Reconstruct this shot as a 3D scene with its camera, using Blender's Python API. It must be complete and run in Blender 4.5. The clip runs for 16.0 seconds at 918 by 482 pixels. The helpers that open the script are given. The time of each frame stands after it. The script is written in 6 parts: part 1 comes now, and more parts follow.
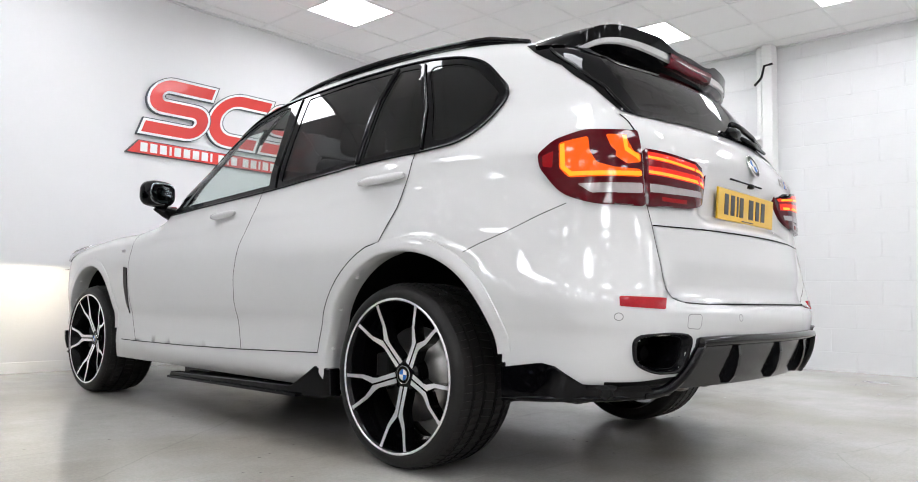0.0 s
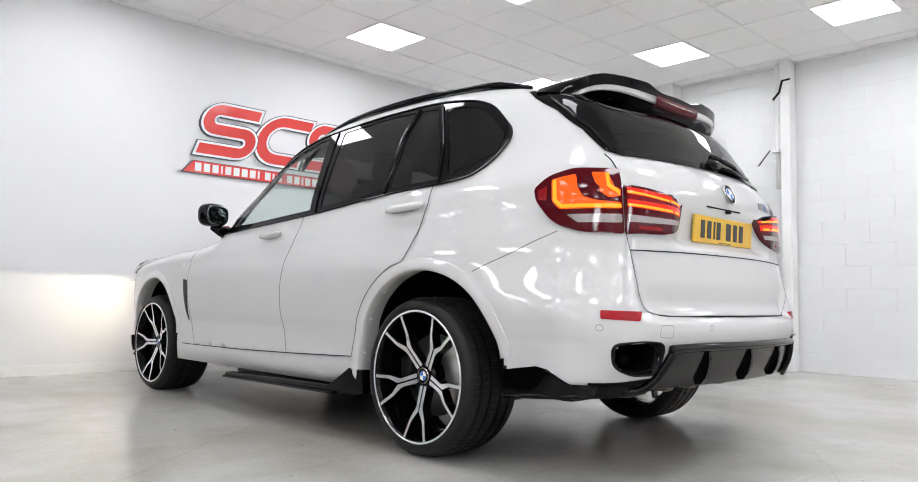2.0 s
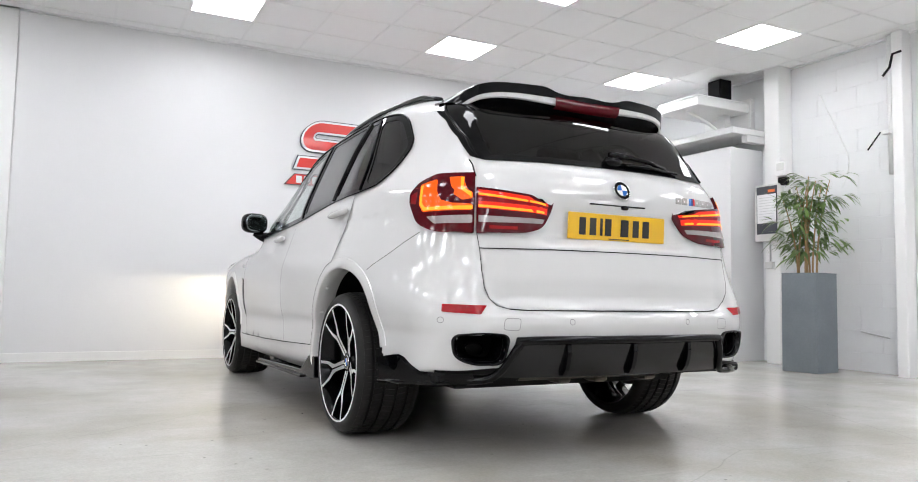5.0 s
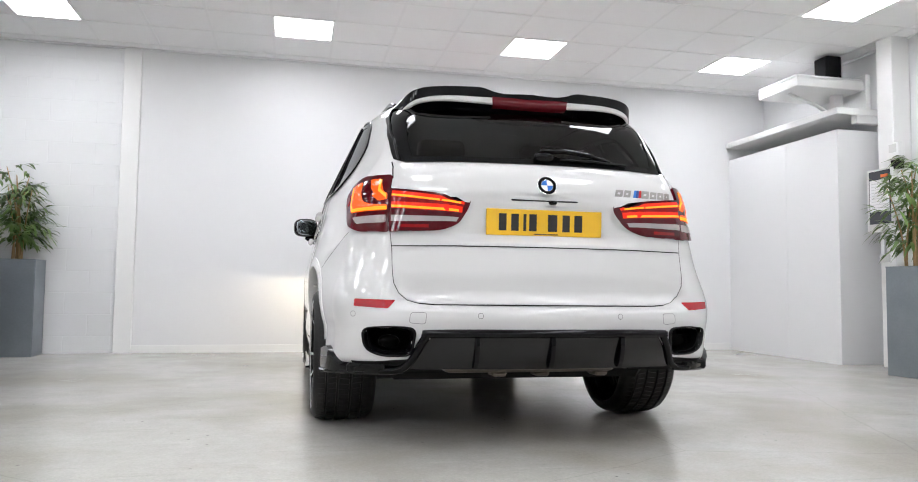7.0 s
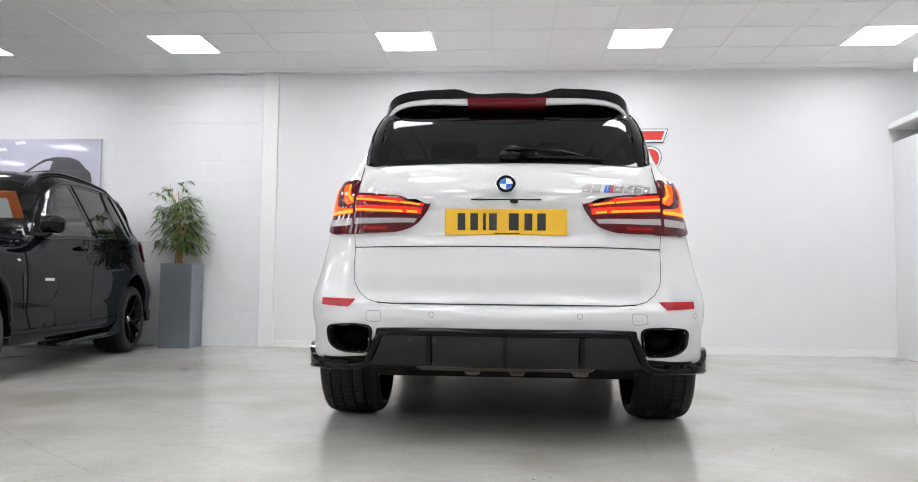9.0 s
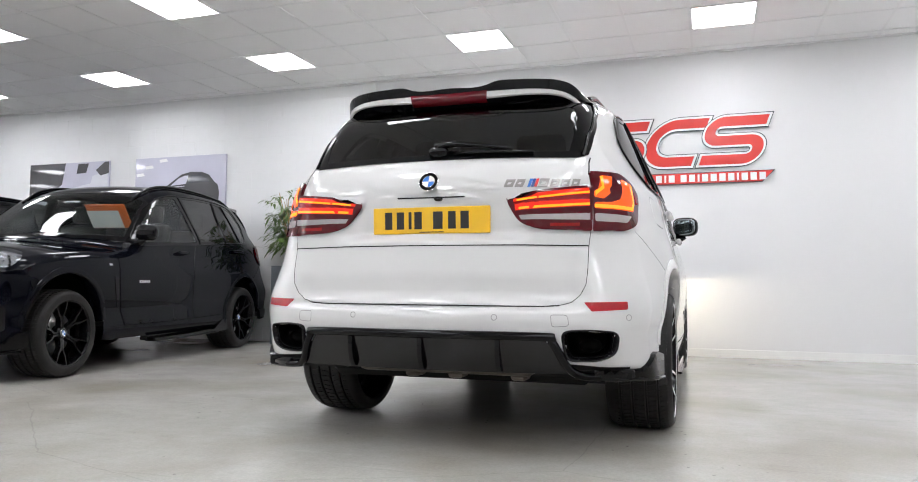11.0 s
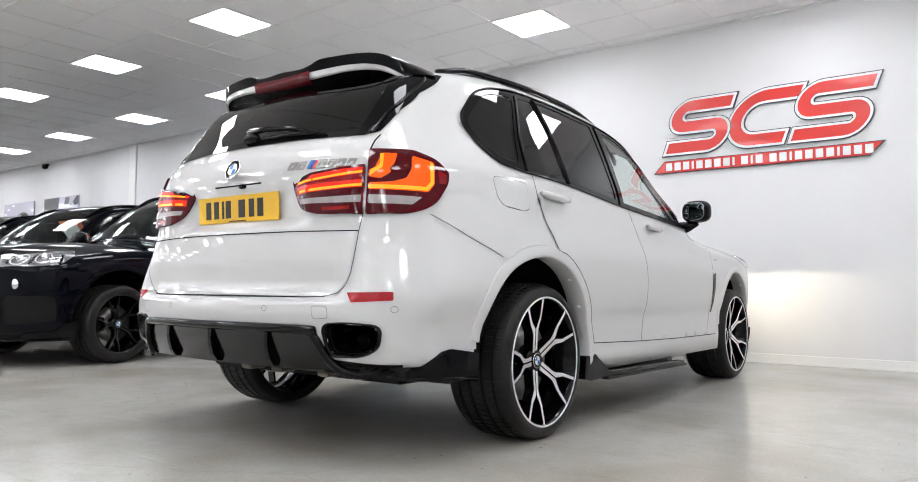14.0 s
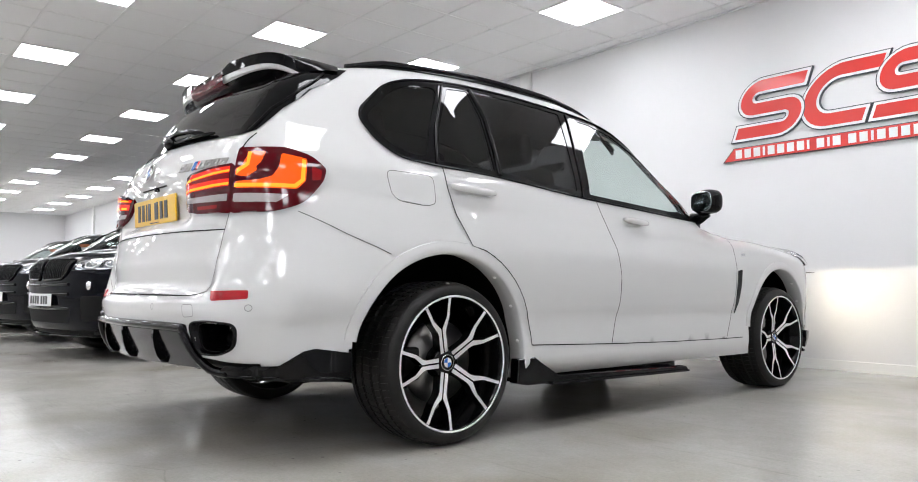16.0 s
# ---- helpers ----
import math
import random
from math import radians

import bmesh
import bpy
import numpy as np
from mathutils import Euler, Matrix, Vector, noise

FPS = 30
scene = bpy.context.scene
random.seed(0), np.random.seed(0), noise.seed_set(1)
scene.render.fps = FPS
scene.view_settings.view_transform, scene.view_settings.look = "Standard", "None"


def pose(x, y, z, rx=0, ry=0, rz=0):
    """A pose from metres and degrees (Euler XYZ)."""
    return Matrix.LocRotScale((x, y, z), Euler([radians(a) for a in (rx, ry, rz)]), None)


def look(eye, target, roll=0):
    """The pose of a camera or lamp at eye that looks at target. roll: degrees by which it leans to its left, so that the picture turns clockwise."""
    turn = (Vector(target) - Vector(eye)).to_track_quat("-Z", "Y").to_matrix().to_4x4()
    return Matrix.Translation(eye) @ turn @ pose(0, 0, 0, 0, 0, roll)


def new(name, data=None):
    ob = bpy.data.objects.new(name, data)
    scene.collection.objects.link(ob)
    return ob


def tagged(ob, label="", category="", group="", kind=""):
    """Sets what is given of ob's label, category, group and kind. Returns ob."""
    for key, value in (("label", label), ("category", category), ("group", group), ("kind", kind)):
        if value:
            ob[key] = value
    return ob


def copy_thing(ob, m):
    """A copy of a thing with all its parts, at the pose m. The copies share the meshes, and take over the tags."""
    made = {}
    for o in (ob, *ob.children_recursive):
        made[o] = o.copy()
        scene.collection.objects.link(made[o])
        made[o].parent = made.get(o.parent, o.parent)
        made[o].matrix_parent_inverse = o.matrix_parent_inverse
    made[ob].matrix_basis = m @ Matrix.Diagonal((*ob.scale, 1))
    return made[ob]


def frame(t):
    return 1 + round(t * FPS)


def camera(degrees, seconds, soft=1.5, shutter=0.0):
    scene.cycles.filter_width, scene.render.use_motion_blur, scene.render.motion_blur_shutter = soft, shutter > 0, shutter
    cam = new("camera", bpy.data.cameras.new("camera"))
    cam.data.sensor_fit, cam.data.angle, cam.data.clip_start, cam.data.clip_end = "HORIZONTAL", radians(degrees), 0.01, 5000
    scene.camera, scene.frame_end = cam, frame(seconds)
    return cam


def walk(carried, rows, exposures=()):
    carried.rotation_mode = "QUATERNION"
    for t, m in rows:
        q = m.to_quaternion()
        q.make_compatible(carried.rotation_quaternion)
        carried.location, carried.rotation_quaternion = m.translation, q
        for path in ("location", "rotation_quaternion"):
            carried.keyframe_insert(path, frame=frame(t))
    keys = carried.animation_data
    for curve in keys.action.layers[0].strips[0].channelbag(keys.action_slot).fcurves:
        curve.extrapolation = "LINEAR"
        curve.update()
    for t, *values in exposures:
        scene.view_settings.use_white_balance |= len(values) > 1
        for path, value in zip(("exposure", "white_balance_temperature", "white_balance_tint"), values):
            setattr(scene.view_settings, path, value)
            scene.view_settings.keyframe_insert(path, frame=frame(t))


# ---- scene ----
from mathutils import geometry

cam = camera(63.6, 16.0, 1.0)
PATH = [
    (0, (-2.899, -2.077, 0.694), (-1.437, -0.72, 0.843), 1.02),
    (0.1, (-2.899, -2.077, 0.694), (-1.437, -0.72, 0.843), 1.02),
    (0.2, (-3.192, -2.134, 0.734), (-1.731, -0.776, 0.881), 1.22),
    (0.5, (-3.213, -2.17, 0.721), (-1.754, -0.811, 0.877), 1.2),
    (1, (-3.222, -2.254, 0.727), (-1.775, -0.882, 0.883), 1.09),
    (1.5, (-3.207, -2.36, 0.733), (-1.783, -0.964, 0.888), 1.02),
    (2, (-3.152, -2.493, 0.741), (-1.769, -1.056, 0.894), 1.05),
    (2.5, (-3.071, -2.647, 0.748), (-1.736, -1.166, 0.899), 1.03),
    (3, (-2.96, -2.827, 0.754), (-1.687, -1.292, 0.901), 1.05),
    (3.5, (-2.807, -3.015, 0.756), (-1.612, -1.419, 0.902), 0.97),
    (4, (-2.617, -3.213, 0.75), (-1.511, -1.553, 0.896), 0.97),
    (6.5, (-1.386, -4.035, 0.752), (-0.822, -2.121, 0.884), 0.87),
    (7, (-1.108, -4.136, 0.744), (-0.675, -2.188, 0.878), 0.7),
    (7.5, (-0.825, -4.213, 0.745), (-0.527, -2.24, 0.877), 0.63),
    (8, (-0.531, -4.265, 0.735), (-0.381, -2.275, 0.87), 0.75),
    (8.5, (-0.25, -4.291, 0.742), (-0.248, -2.296, 0.873), 0.69),
    (11, (1.189, -4.0, 0.761), (0.544, -2.111, 0.885), 0.4),
    (11.5, (1.474, -3.841, 0.756), (0.725, -1.99, 0.884), 0.17),
    (12, (1.749, -3.697, 0.753), (0.903, -1.889, 0.879), 0.16),
    (12.5, (2.013, -3.53, 0.747), (1.072, -1.77, 0.874), 0.22),
    (13, (2.267, -3.334, 0.736), (1.238, -1.624, 0.863), 0.21),
    (13.5, (2.505, -3.126, 0.725), (1.389, -1.472, 0.85), 0.28),
    (14, (2.711, -2.905, 0.726), (1.507, -1.313, 0.849), 0.39),
    (14.5, (2.907, -2.676, 0.707), (1.614, -1.156, 0.838), 0.25),
    (15, (3.088, -2.452, 0.703), (1.71, -1.008, 0.836), 0.24),
    (15.5, (3.262, -2.238, 0.705), (1.815, -0.865, 0.838), 0.24),
    (16, (3.459, -2.014, 0.719), (1.928, -0.734, 0.843), 0.17),
]
walk(cam, [(t, look(eye, target, roll)) for t, eye, target, roll in PATH])

# ---- light ----
world = bpy.data.worlds.new("world")
scene.world = world
world.use_nodes = True
world.node_tree.nodes["Background"].inputs[0].default_value = (0.9, 0.95, 1.0, 1)
world.node_tree.nodes["Background"].inputs[1].default_value = 0.3

CEILING = 3.333
WALL_N = 4.355      # inner face of the north wall
WALL_E = 4.85      # inner face of the east wall
WALL_W = -27.0
WALL_S = -8.6
PANEL_GLOW = 20.0
FLOOR = 0.041      # level of the floor


# ---- materials ----
def mat(name, color, rough=0.5, metal=0.0, coat=0.0, vary=0.0, scale=3.0, fine=0.0, fine_scale=120.0, bump=0.0,
        rough_vary=0.0, glow=None, glow_power=0.0, per_piece=0.0, coat_rough=0.03, second=None, spec=0.5, coat_ior=1.5):
    """A surface with colour that varies at two scales, uneven gloss and a fine relief."""
    m = bpy.data.materials.new(name)
    m.use_nodes = True
    nt = m.node_tree
    b = nt.nodes["Principled BSDF"]
    b.inputs["Base Color"].default_value = (*color, 1)
    b.inputs["Roughness"].default_value = rough
    b.inputs["Metallic"].default_value = metal
    b.inputs["Coat Weight"].default_value = coat
    b.inputs["Coat Roughness"].default_value = coat_rough
    b.inputs["Specular IOR Level"].default_value = spec
    b.inputs["Coat IOR"].default_value = coat_ior
    if glow:
        b.inputs["Emission Color"].default_value = (*glow, 1)
        b.inputs["Emission Strength"].default_value = glow_power
    if not (vary or fine or bump or rough_vary or per_piece):
        return m
    co = nt.nodes.new("ShaderNodeTexCoord")

    def noise_at(s, detail):
        n = nt.nodes.new("ShaderNodeTexNoise")
        n.inputs["Scale"].default_value = s
        n.inputs["Detail"].default_value = detail
        nt.links.new(co.outputs["Object"], n.inputs["Vector"])
        return n.outputs["Fac"]

    def mth(op, a, c):
        n = nt.nodes.new("ShaderNodeMath")
        n.operation = op
        for i, v in ((0, a), (1, c)):
            if isinstance(v, (int, float)):
                n.inputs[i].default_value = v
            else:
                nt.links.new(v, n.inputs[i])
        return n.outputs[0]

    big, small = noise_at(scale, 5), noise_at(fine_scale, 3)
    shade = mth("ADD", mth("MULTIPLY", mth("SUBTRACT", big, 0.5), 2 * vary), mth("MULTIPLY", mth("SUBTRACT", small, 0.5), 2 * fine))
    if per_piece:
        info = nt.nodes.new("ShaderNodeObjectInfo")
        shade = mth("ADD", shade, mth("MULTIPLY", mth("SUBTRACT", info.outputs["Random"], 0.5), 2 * per_piece))
    shade = mth("ADD", shade, 1.0)
    mix = nt.nodes.new("ShaderNodeMix")
    mix.data_type, mix.blend_type = "RGBA", "MULTIPLY"
    mix.inputs[0].default_value = 1.0
    mix.inputs[6].default_value = (*color, 1)
    nt.links.new(shade, mix.inputs[7])
    out = mix.outputs[2]
    if second:
        m2 = nt.nodes.new("ShaderNodeMix")
        m2.data_type = "RGBA"
        patch = noise_at(scale * 0.37, 6)
        ramp = nt.nodes.new("ShaderNodeMapRange")
        ramp.inputs[1].default_value, ramp.inputs[2].default_value = 0.45, 0.68
        nt.links.new(patch, ramp.inputs[0])
        nt.links.new(ramp.outputs[0], m2.inputs[0])
        nt.links.new(out, m2.inputs[6])
        m2.inputs[7].default_value = (*second, 1)
        out = m2.outputs[2]
    nt.links.new(out, b.inputs["Base Color"])
    if rough_vary:
        nt.links.new(mth("ADD", rough, mth("MULTIPLY", mth("SUBTRACT", noise_at(scale * 1.7, 6), 0.5), 2 * rough_vary)), b.inputs["Roughness"])
    if bump:
        bp = nt.nodes.new("ShaderNodeBump")
        bp.inputs["Strength"].default_value = bump
        bp.inputs["Distance"].default_value = 0.002
        nt.links.new(small, bp.inputs["Height"])
        nt.links.new(bp.outputs["Normal"], b.inputs["Normal"])
    return m


def glass(name, tint, ior=1.5, rough=0.0):
    """A thin tinted pane: clear through its tint, with a mirror reflection that grows to the rim."""
    m = bpy.data.materials.new(name)
    m.use_nodes = True
    nt = m.node_tree
    nt.nodes.clear()
    out = nt.nodes.new("ShaderNodeOutputMaterial")
    mix = nt.nodes.new("ShaderNodeMixShader")
    face = nt.nodes.new("ShaderNodeLayerWeight")
    face.inputs[0].default_value = 0.5
    power = nt.nodes.new("ShaderNodeMath")
    power.operation = "POWER"
    power.inputs[1].default_value = 4.5
    nt.links.new(face.outputs["Facing"], power.inputs[0])
    fres = nt.nodes.new("ShaderNodeMapRange")
    fres.inputs[3].default_value, fres.inputs[4].default_value = 1.1 * ((ior - 1) / (ior + 1)) ** 2, 1.0
    nt.links.new(power.outputs[0], fres.inputs[0])
    clear = nt.nodes.new("ShaderNodeBsdfTransparent")
    clear.inputs[0].default_value = (*tint, 1)
    gloss = nt.nodes.new("ShaderNodeBsdfGlossy")
    gloss.inputs["Roughness"].default_value = rough
    nt.links.new(fres.outputs[0], mix.inputs[0])
    nt.links.new(clear.outputs[0], mix.inputs[1])
    nt.links.new(gloss.outputs[0], mix.inputs[2])
    nt.links.new(mix.outputs[0], out.inputs[0])
    return m


PLASTER = mat("painted_plaster", (0.745, 0.745, 0.75), 0.55, vary=0.015, scale=1.3, fine=0.012, fine_scale=60, bump=0.12, rough_vary=0.06)
BLOCK = mat("painted_block", (0.73, 0.735, 0.74), 0.5, vary=0.02, scale=5, fine=0.02, fine_scale=140, bump=0.2, rough_vary=0.08, per_piece=0.005)
JOINT = mat("painted_joint", (0.735, 0.74, 0.745), 0.6, vary=0.02, scale=4, fine=0.03, bump=0.3)
SATIN = mat("satin_white_paint", (0.80, 0.80, 0.79), 0.4, vary=0.015, scale=3, fine=0.01, bump=0.05)
TILE = mat("ceiling_tile", (0.92, 0.92, 0.92), 0.8, vary=0.02, scale=1.1, fine=0.05, fine_scale=160, bump=0.25)
TBAR = mat("ceiling_bar", (0.88, 0.88, 0.88), 0.4, vary=0.01)
DIFFUSER = mat("lit_diffuser", (0.9, 0.9, 0.9), 0.4, glow=(0.978, 0.99, 1.045), glow_power=PANEL_GLOW)
CONCRETE = mat("sealed_concrete", (0.428, 0.416, 0.387), 0.2, vary=0.12, scale=2.3, fine=0.09, fine_scale=16, rough_vary=0.06, spec=0.45, second=(0.33, 0.304, 0.26))


def wear(m):
    """Pits, scuffs, hairline cracks and a cloudy grain in the sealed floor."""
    nt = m.node_tree
    b = nt.nodes["Principled BSDF"]
    base = b.inputs["Base Color"].links[0].from_socket
    co = nt.nodes.new("ShaderNodeTexCoord")

    def node(kind, **at):
        n = nt.nodes.new(kind)
        for k, v in at.items():
            n.inputs[k].default_value = v
        return n

    def ramp(value, lo, hi, out_lo, out_hi):
        n = node("ShaderNodeMapRange")
        for i, v in ((1, lo), (2, hi), (3, out_lo), (4, out_hi)):
            n.inputs[i].default_value = v
        nt.links.new(value, n.inputs[0])
        return n.outputs[0]

    def times(a, c):
        n = node("ShaderNodeMath")
        n.operation = "MULTIPLY"
        nt.links.new(a, n.inputs[0])
        nt.links.new(c, n.inputs[1])
        return n.outputs[0]
    pits = node("ShaderNodeTexVoronoi", Scale=9.0, Randomness=1.0)
    nt.links.new(co.outputs["Object"], pits.inputs["Vector"])
    shade = ramp(pits.outputs["Distance"], 0.035, 0.075, 0.45, 1.0)
    where = node("ShaderNodeTexNoise", Scale=1.4, Detail=4.0)
    nt.links.new(co.outputs["Object"], where.inputs["Vector"])
    rare = ramp(where.outputs["Fac"], 0.50, 0.60, 1.0, 0.0)
    keep = node("ShaderNodeMath")
    keep.operation = "MAXIMUM"
    nt.links.new(shade, keep.inputs[0])
    nt.links.new(rare, keep.inputs[1])
    shade = keep.outputs[0]
    for turn, length in ((0.5, 0.35), (-0.9, 0.5)):
        mp = node("ShaderNodeMapping")
        mp.inputs["Rotation"].default_value = (0, 0, turn)
        mp.inputs["Scale"].default_value = (length, 9.0, 1.0)
        nt.links.new(co.outputs["Object"], mp.inputs["Vector"])
        streak = node("ShaderNodeTexNoise", Scale=2.2, Detail=8.0, Roughness=0.7)
        nt.links.new(mp.outputs[0], streak.inputs["Vector"])
        shade = times(shade, ramp(streak.outputs["Fac"], 0.60, 0.74, 1.0, 0.80))
        shade = times(shade, ramp(streak.outputs["Fac"], 0.28, 0.38, 1.09, 1.0))
    grain = node("ShaderNodeTexNoise", Scale=70.0, Detail=6.0, Roughness=0.75)
    nt.links.new(co.outputs["Object"], grain.inputs["Vector"])
    shade = times(shade, ramp(grain.outputs["Fac"], 0.3, 0.7, 0.90, 1.09))
    cracks = node("ShaderNodeTexVoronoi", Scale=0.33)
    cracks.feature = "DISTANCE_TO_EDGE"
    bent = node("ShaderNodeTexNoise", Scale=2.5, Detail=5.0)
    nt.links.new(co.outputs["Object"], bent.inputs["Vector"])
    mixv = node("ShaderNodeMix")
    mixv.data_type = "VECTOR"
    mixv.inputs[0].default_value = 0.07
    nt.links.new(co.outputs["Object"], mixv.inputs[4])
    nt.links.new(bent.outputs["Color"], mixv.inputs[5])
    nt.links.new(mixv.outputs[1], cracks.inputs["Vector"])
    shade = times(shade, ramp(cracks.outputs["Distance"], 0.0003, 0.0012, 0.86, 1.0))
    mix = node("ShaderNodeMix")
    mix.data_type, mix.blend_type = "RGBA", "MULTIPLY"
    mix.inputs[0].default_value = 1.0
    nt.links.new(base, mix.inputs[6])
    nt.links.new(shade, mix.inputs[7])
    nt.links.new(mix.outputs[2], b.inputs["Base Color"])
    return m


wear(CONCRETE)
WHITE_PAINT = mat("white_car_paint", (0.585, 0.585, 0.58), 0.45, coat=1.0, coat_rough=0.008, fine=0.004, fine_scale=300, spec=0.2)
BLACK_PAINT = mat("black_car_paint", (0.0018, 0.0022, 0.0045), 0.3, coat=0.62, coat_rough=0.008, spec=0.0, coat_ior=1.32)
GLOSS_BLACK = mat("gloss_black", (0.002, 0.002, 0.0025), 0.03, spec=0.2)
SATIN_BLACK = mat("satin_black_plastic", (0.004, 0.004, 0.005), 0.22, spec=0.2, vary=0.08, scale=9, fine=0.1, fine_scale=220, bump=0.1)
DULL_BLACK = mat("dull_black_plastic", (0.006, 0.006, 0.006), 0.7, spec=0.2, vary=0.15, scale=6, fine=0.15, fine_scale=90, bump=0.2)
DIFFUSER_BLACK = mat("diffuser_black", (0.003, 0.003, 0.0035), 0.13, spec=0.42, vary=0.08, scale=9, fine=0.1, fine_scale=220)
SEAM = mat("panel_gap", (0.005, 0.005, 0.005), 0.95, spec=0.0)
TYRE = mat("tyre_rubber", (0.014, 0.0135, 0.013), 0.5, spec=0.22, vary=0.15, scale=14, fine=0.2, fine_scale=110, bump=0.25, rough_vary=0.1)
RIM_SILVER = mat("machined_alloy", (0.86, 0.86, 0.87), 0.34, metal=0.85, fine=0.05, fine_scale=250, rough_vary=0.05)
RIM_BLACK = mat("gloss_black_alloy", (0.003, 0.003, 0.0035), 0.09, spec=0.22, fine=0.1)
STEEL = mat("brake_steel", (0.28, 0.27, 0.26), 0.35, metal=1.0, vary=0.1, scale=20, fine=0.1)
ALUMINIUM = mat("muffler_steel", (0.17, 0.15, 0.13), 0.42, metal=0.8, vary=0.15, scale=7, fine=0.12, fine_scale=70, bump=0.2)
CHROME = mat("chrome", (0.75, 0.75, 0.76), 0.06, metal=1.0, fine=0.02)
BLUE = mat("badge_blue", (0.03, 0.16, 0.55), 0.2, coat=0.6)
RED_BADGE = mat("badge_red", (0.5, 0.02, 0.02), 0.2, coat=0.6)
NAVY = mat("badge_navy", (0.02, 0.05, 0.22), 0.2, coat=0.6)
BADGE_WHITE = mat("badge_white", (0.8, 0.8, 0.8), 0.2, coat=0.6)
PLATE_YELLOW = mat("plate_yellow", (0.72, 0.42, 0.01), 0.3, coat=0.3, fine=0.02)
PLATE_WHITE = mat("plate_white", (0.75, 0.75, 0.75), 0.3, coat=0.3, fine=0.02)
PLATE_INK = mat("plate_ink", (0.012, 0.012, 0.012), 0.35)
LAMP_RED = mat("lamp_red_lens", (0.07, 0.001, 0.004), 0.06, spec=0.35, vary=0.05, scale=12)
LAMP_MID = mat("lamp_red_inner", (0.26, 0.004, 0.006), 0.1, spec=0.35, vary=0.08, scale=30)
LAMP_CLEAR = mat("lamp_clear_strip", (0.34, 0.30, 0.30), 0.15, coat=0.5, vary=0.1, scale=60)
LAMP_GLOW = mat("lamp_orange_guide", (0.22, 0.012, 0.003), 0.12, spec=0.3, glow=(1.0, 0.125, 0.004), glow_power=1.0)
LAMP_BAR = mat("lamp_red_bar", (0.22, 0.008, 0.006), 0.12, spec=0.3, glow=(1.0, 0.03, 0.008), glow_power=0.7)
LAMP_HOT = mat("lamp_orange_core", (0.4, 0.10, 0.01), 0.12, spec=0.3, glow=(1.0, 0.31, 0.012), glow_power=1.45)
REFLECTOR = mat("red_reflector", (0.34, 0.006, 0.012), 0.12, spec=0.4, fine=0.25, fine_scale=160)
BRAKE_RED = mat("brake_lamp_lens", (0.085, 0.003, 0.008), 0.12, spec=0.3)
HEADLAMP = mat("headlamp_inner", (0.42, 0.43, 0.45), 0.2, metal=0.8, vary=0.3, scale=25)
TRIM_DARK = mat("cabin_trim", (0.012, 0.012, 0.013), 0.55, vary=0.1, scale=10, fine=0.1, bump=0.2)
LEATHER = mat("black_leather", (0.018, 0.017, 0.016), 0.42, vary=0.1, scale=8, fine=0.15, fine_scale=140, bump=0.35)
GLASS_FRONT = glass("green_tint_glass", (0.83, 0.89, 0.87))
GLASS_DARK = glass("privacy_glass", (0.045, 0.047, 0.05))
GLASS_CLEAR = glass("lamp_cover_glass", (0.93, 0.94, 0.95))
MIRROR = mat("mirror_glass", (0.22, 0.25, 0.26), 0.01, metal=1.0)
SIGN_RED = mat("sign_red", (0.66, 0.035, 0.028), 0.3, fine=0.01, coat=0.2)
SIGN_WHITE = mat("sign_white", (0.80, 0.80, 0.80), 0.3, fine=0.01)
SIGN_EDGE = mat("sign_charcoal", (0.035, 0.045, 0.055), 0.4, fine=0.03)
ZINC = mat("zinc_planter", (0.23, 0.26, 0.285), 0.36, metal=0.55, vary=0.16, scale=4, fine=0.08, fine_scale=50, bump=0.08, rough_vary=0.1)
SOIL = mat("potting_soil", (0.03, 0.022, 0.015), 0.9, vary=0.3, scale=20, fine=0.3, bump=0.6)
BAMBOO_LEAF = mat("bamboo_leaf", (0.12, 0.20, 0.045), 0.45, vary=0.35, scale=9, fine=0.1, per_piece=0.2)
BAMBOO_CANE = mat("bamboo_cane", (0.36, 0.23, 0.10), 0.5, vary=0.2, scale=14, fine=0.1)
POSTER_GREY = mat("poster_grey", (0.50, 0.50, 0.60), 0.35, coat=0.8, vary=0.2, scale=1.2)
POSTER_LIGHT = mat("poster_light", (0.62, 0.63, 0.68), 0.35, vary=0.1, scale=2)
POSTER_DARK = mat("poster_dark", (0.03, 0.03, 0.035), 0.35, coat=0.8, vary=0.3, scale=4)
ORANGE_CARD = mat("orange_card", (0.70, 0.15, 0.03), 0.5, fine=0.02)
PAPER = mat("paper", (0.78, 0.78, 0.78), 0.6, fine=0.02)
CABINET_GREY = mat("cabinet_grey", (0.62, 0.62, 0.60), 0.45, fine=0.02, vary=0.02)
SCREEN_DARK = mat("notice_dark", (0.05, 0.055, 0.065), 0.25, coat=0.3)
SENSOR_GREY = mat("sensor_rim_grey", (0.22, 0.22, 0.22), 0.5)
CABLE_GREY = mat("cable_grey", (0.55, 0.55, 0.55), 0.5)


# ---- mesh tools ----
def thing(name, label, category, at=None, group=""):
    ob = new(name)
    ob.empty_display_size = 0.1
    if at is not None:
        ob.matrix_world = at
    return tagged(ob, label, category, group)


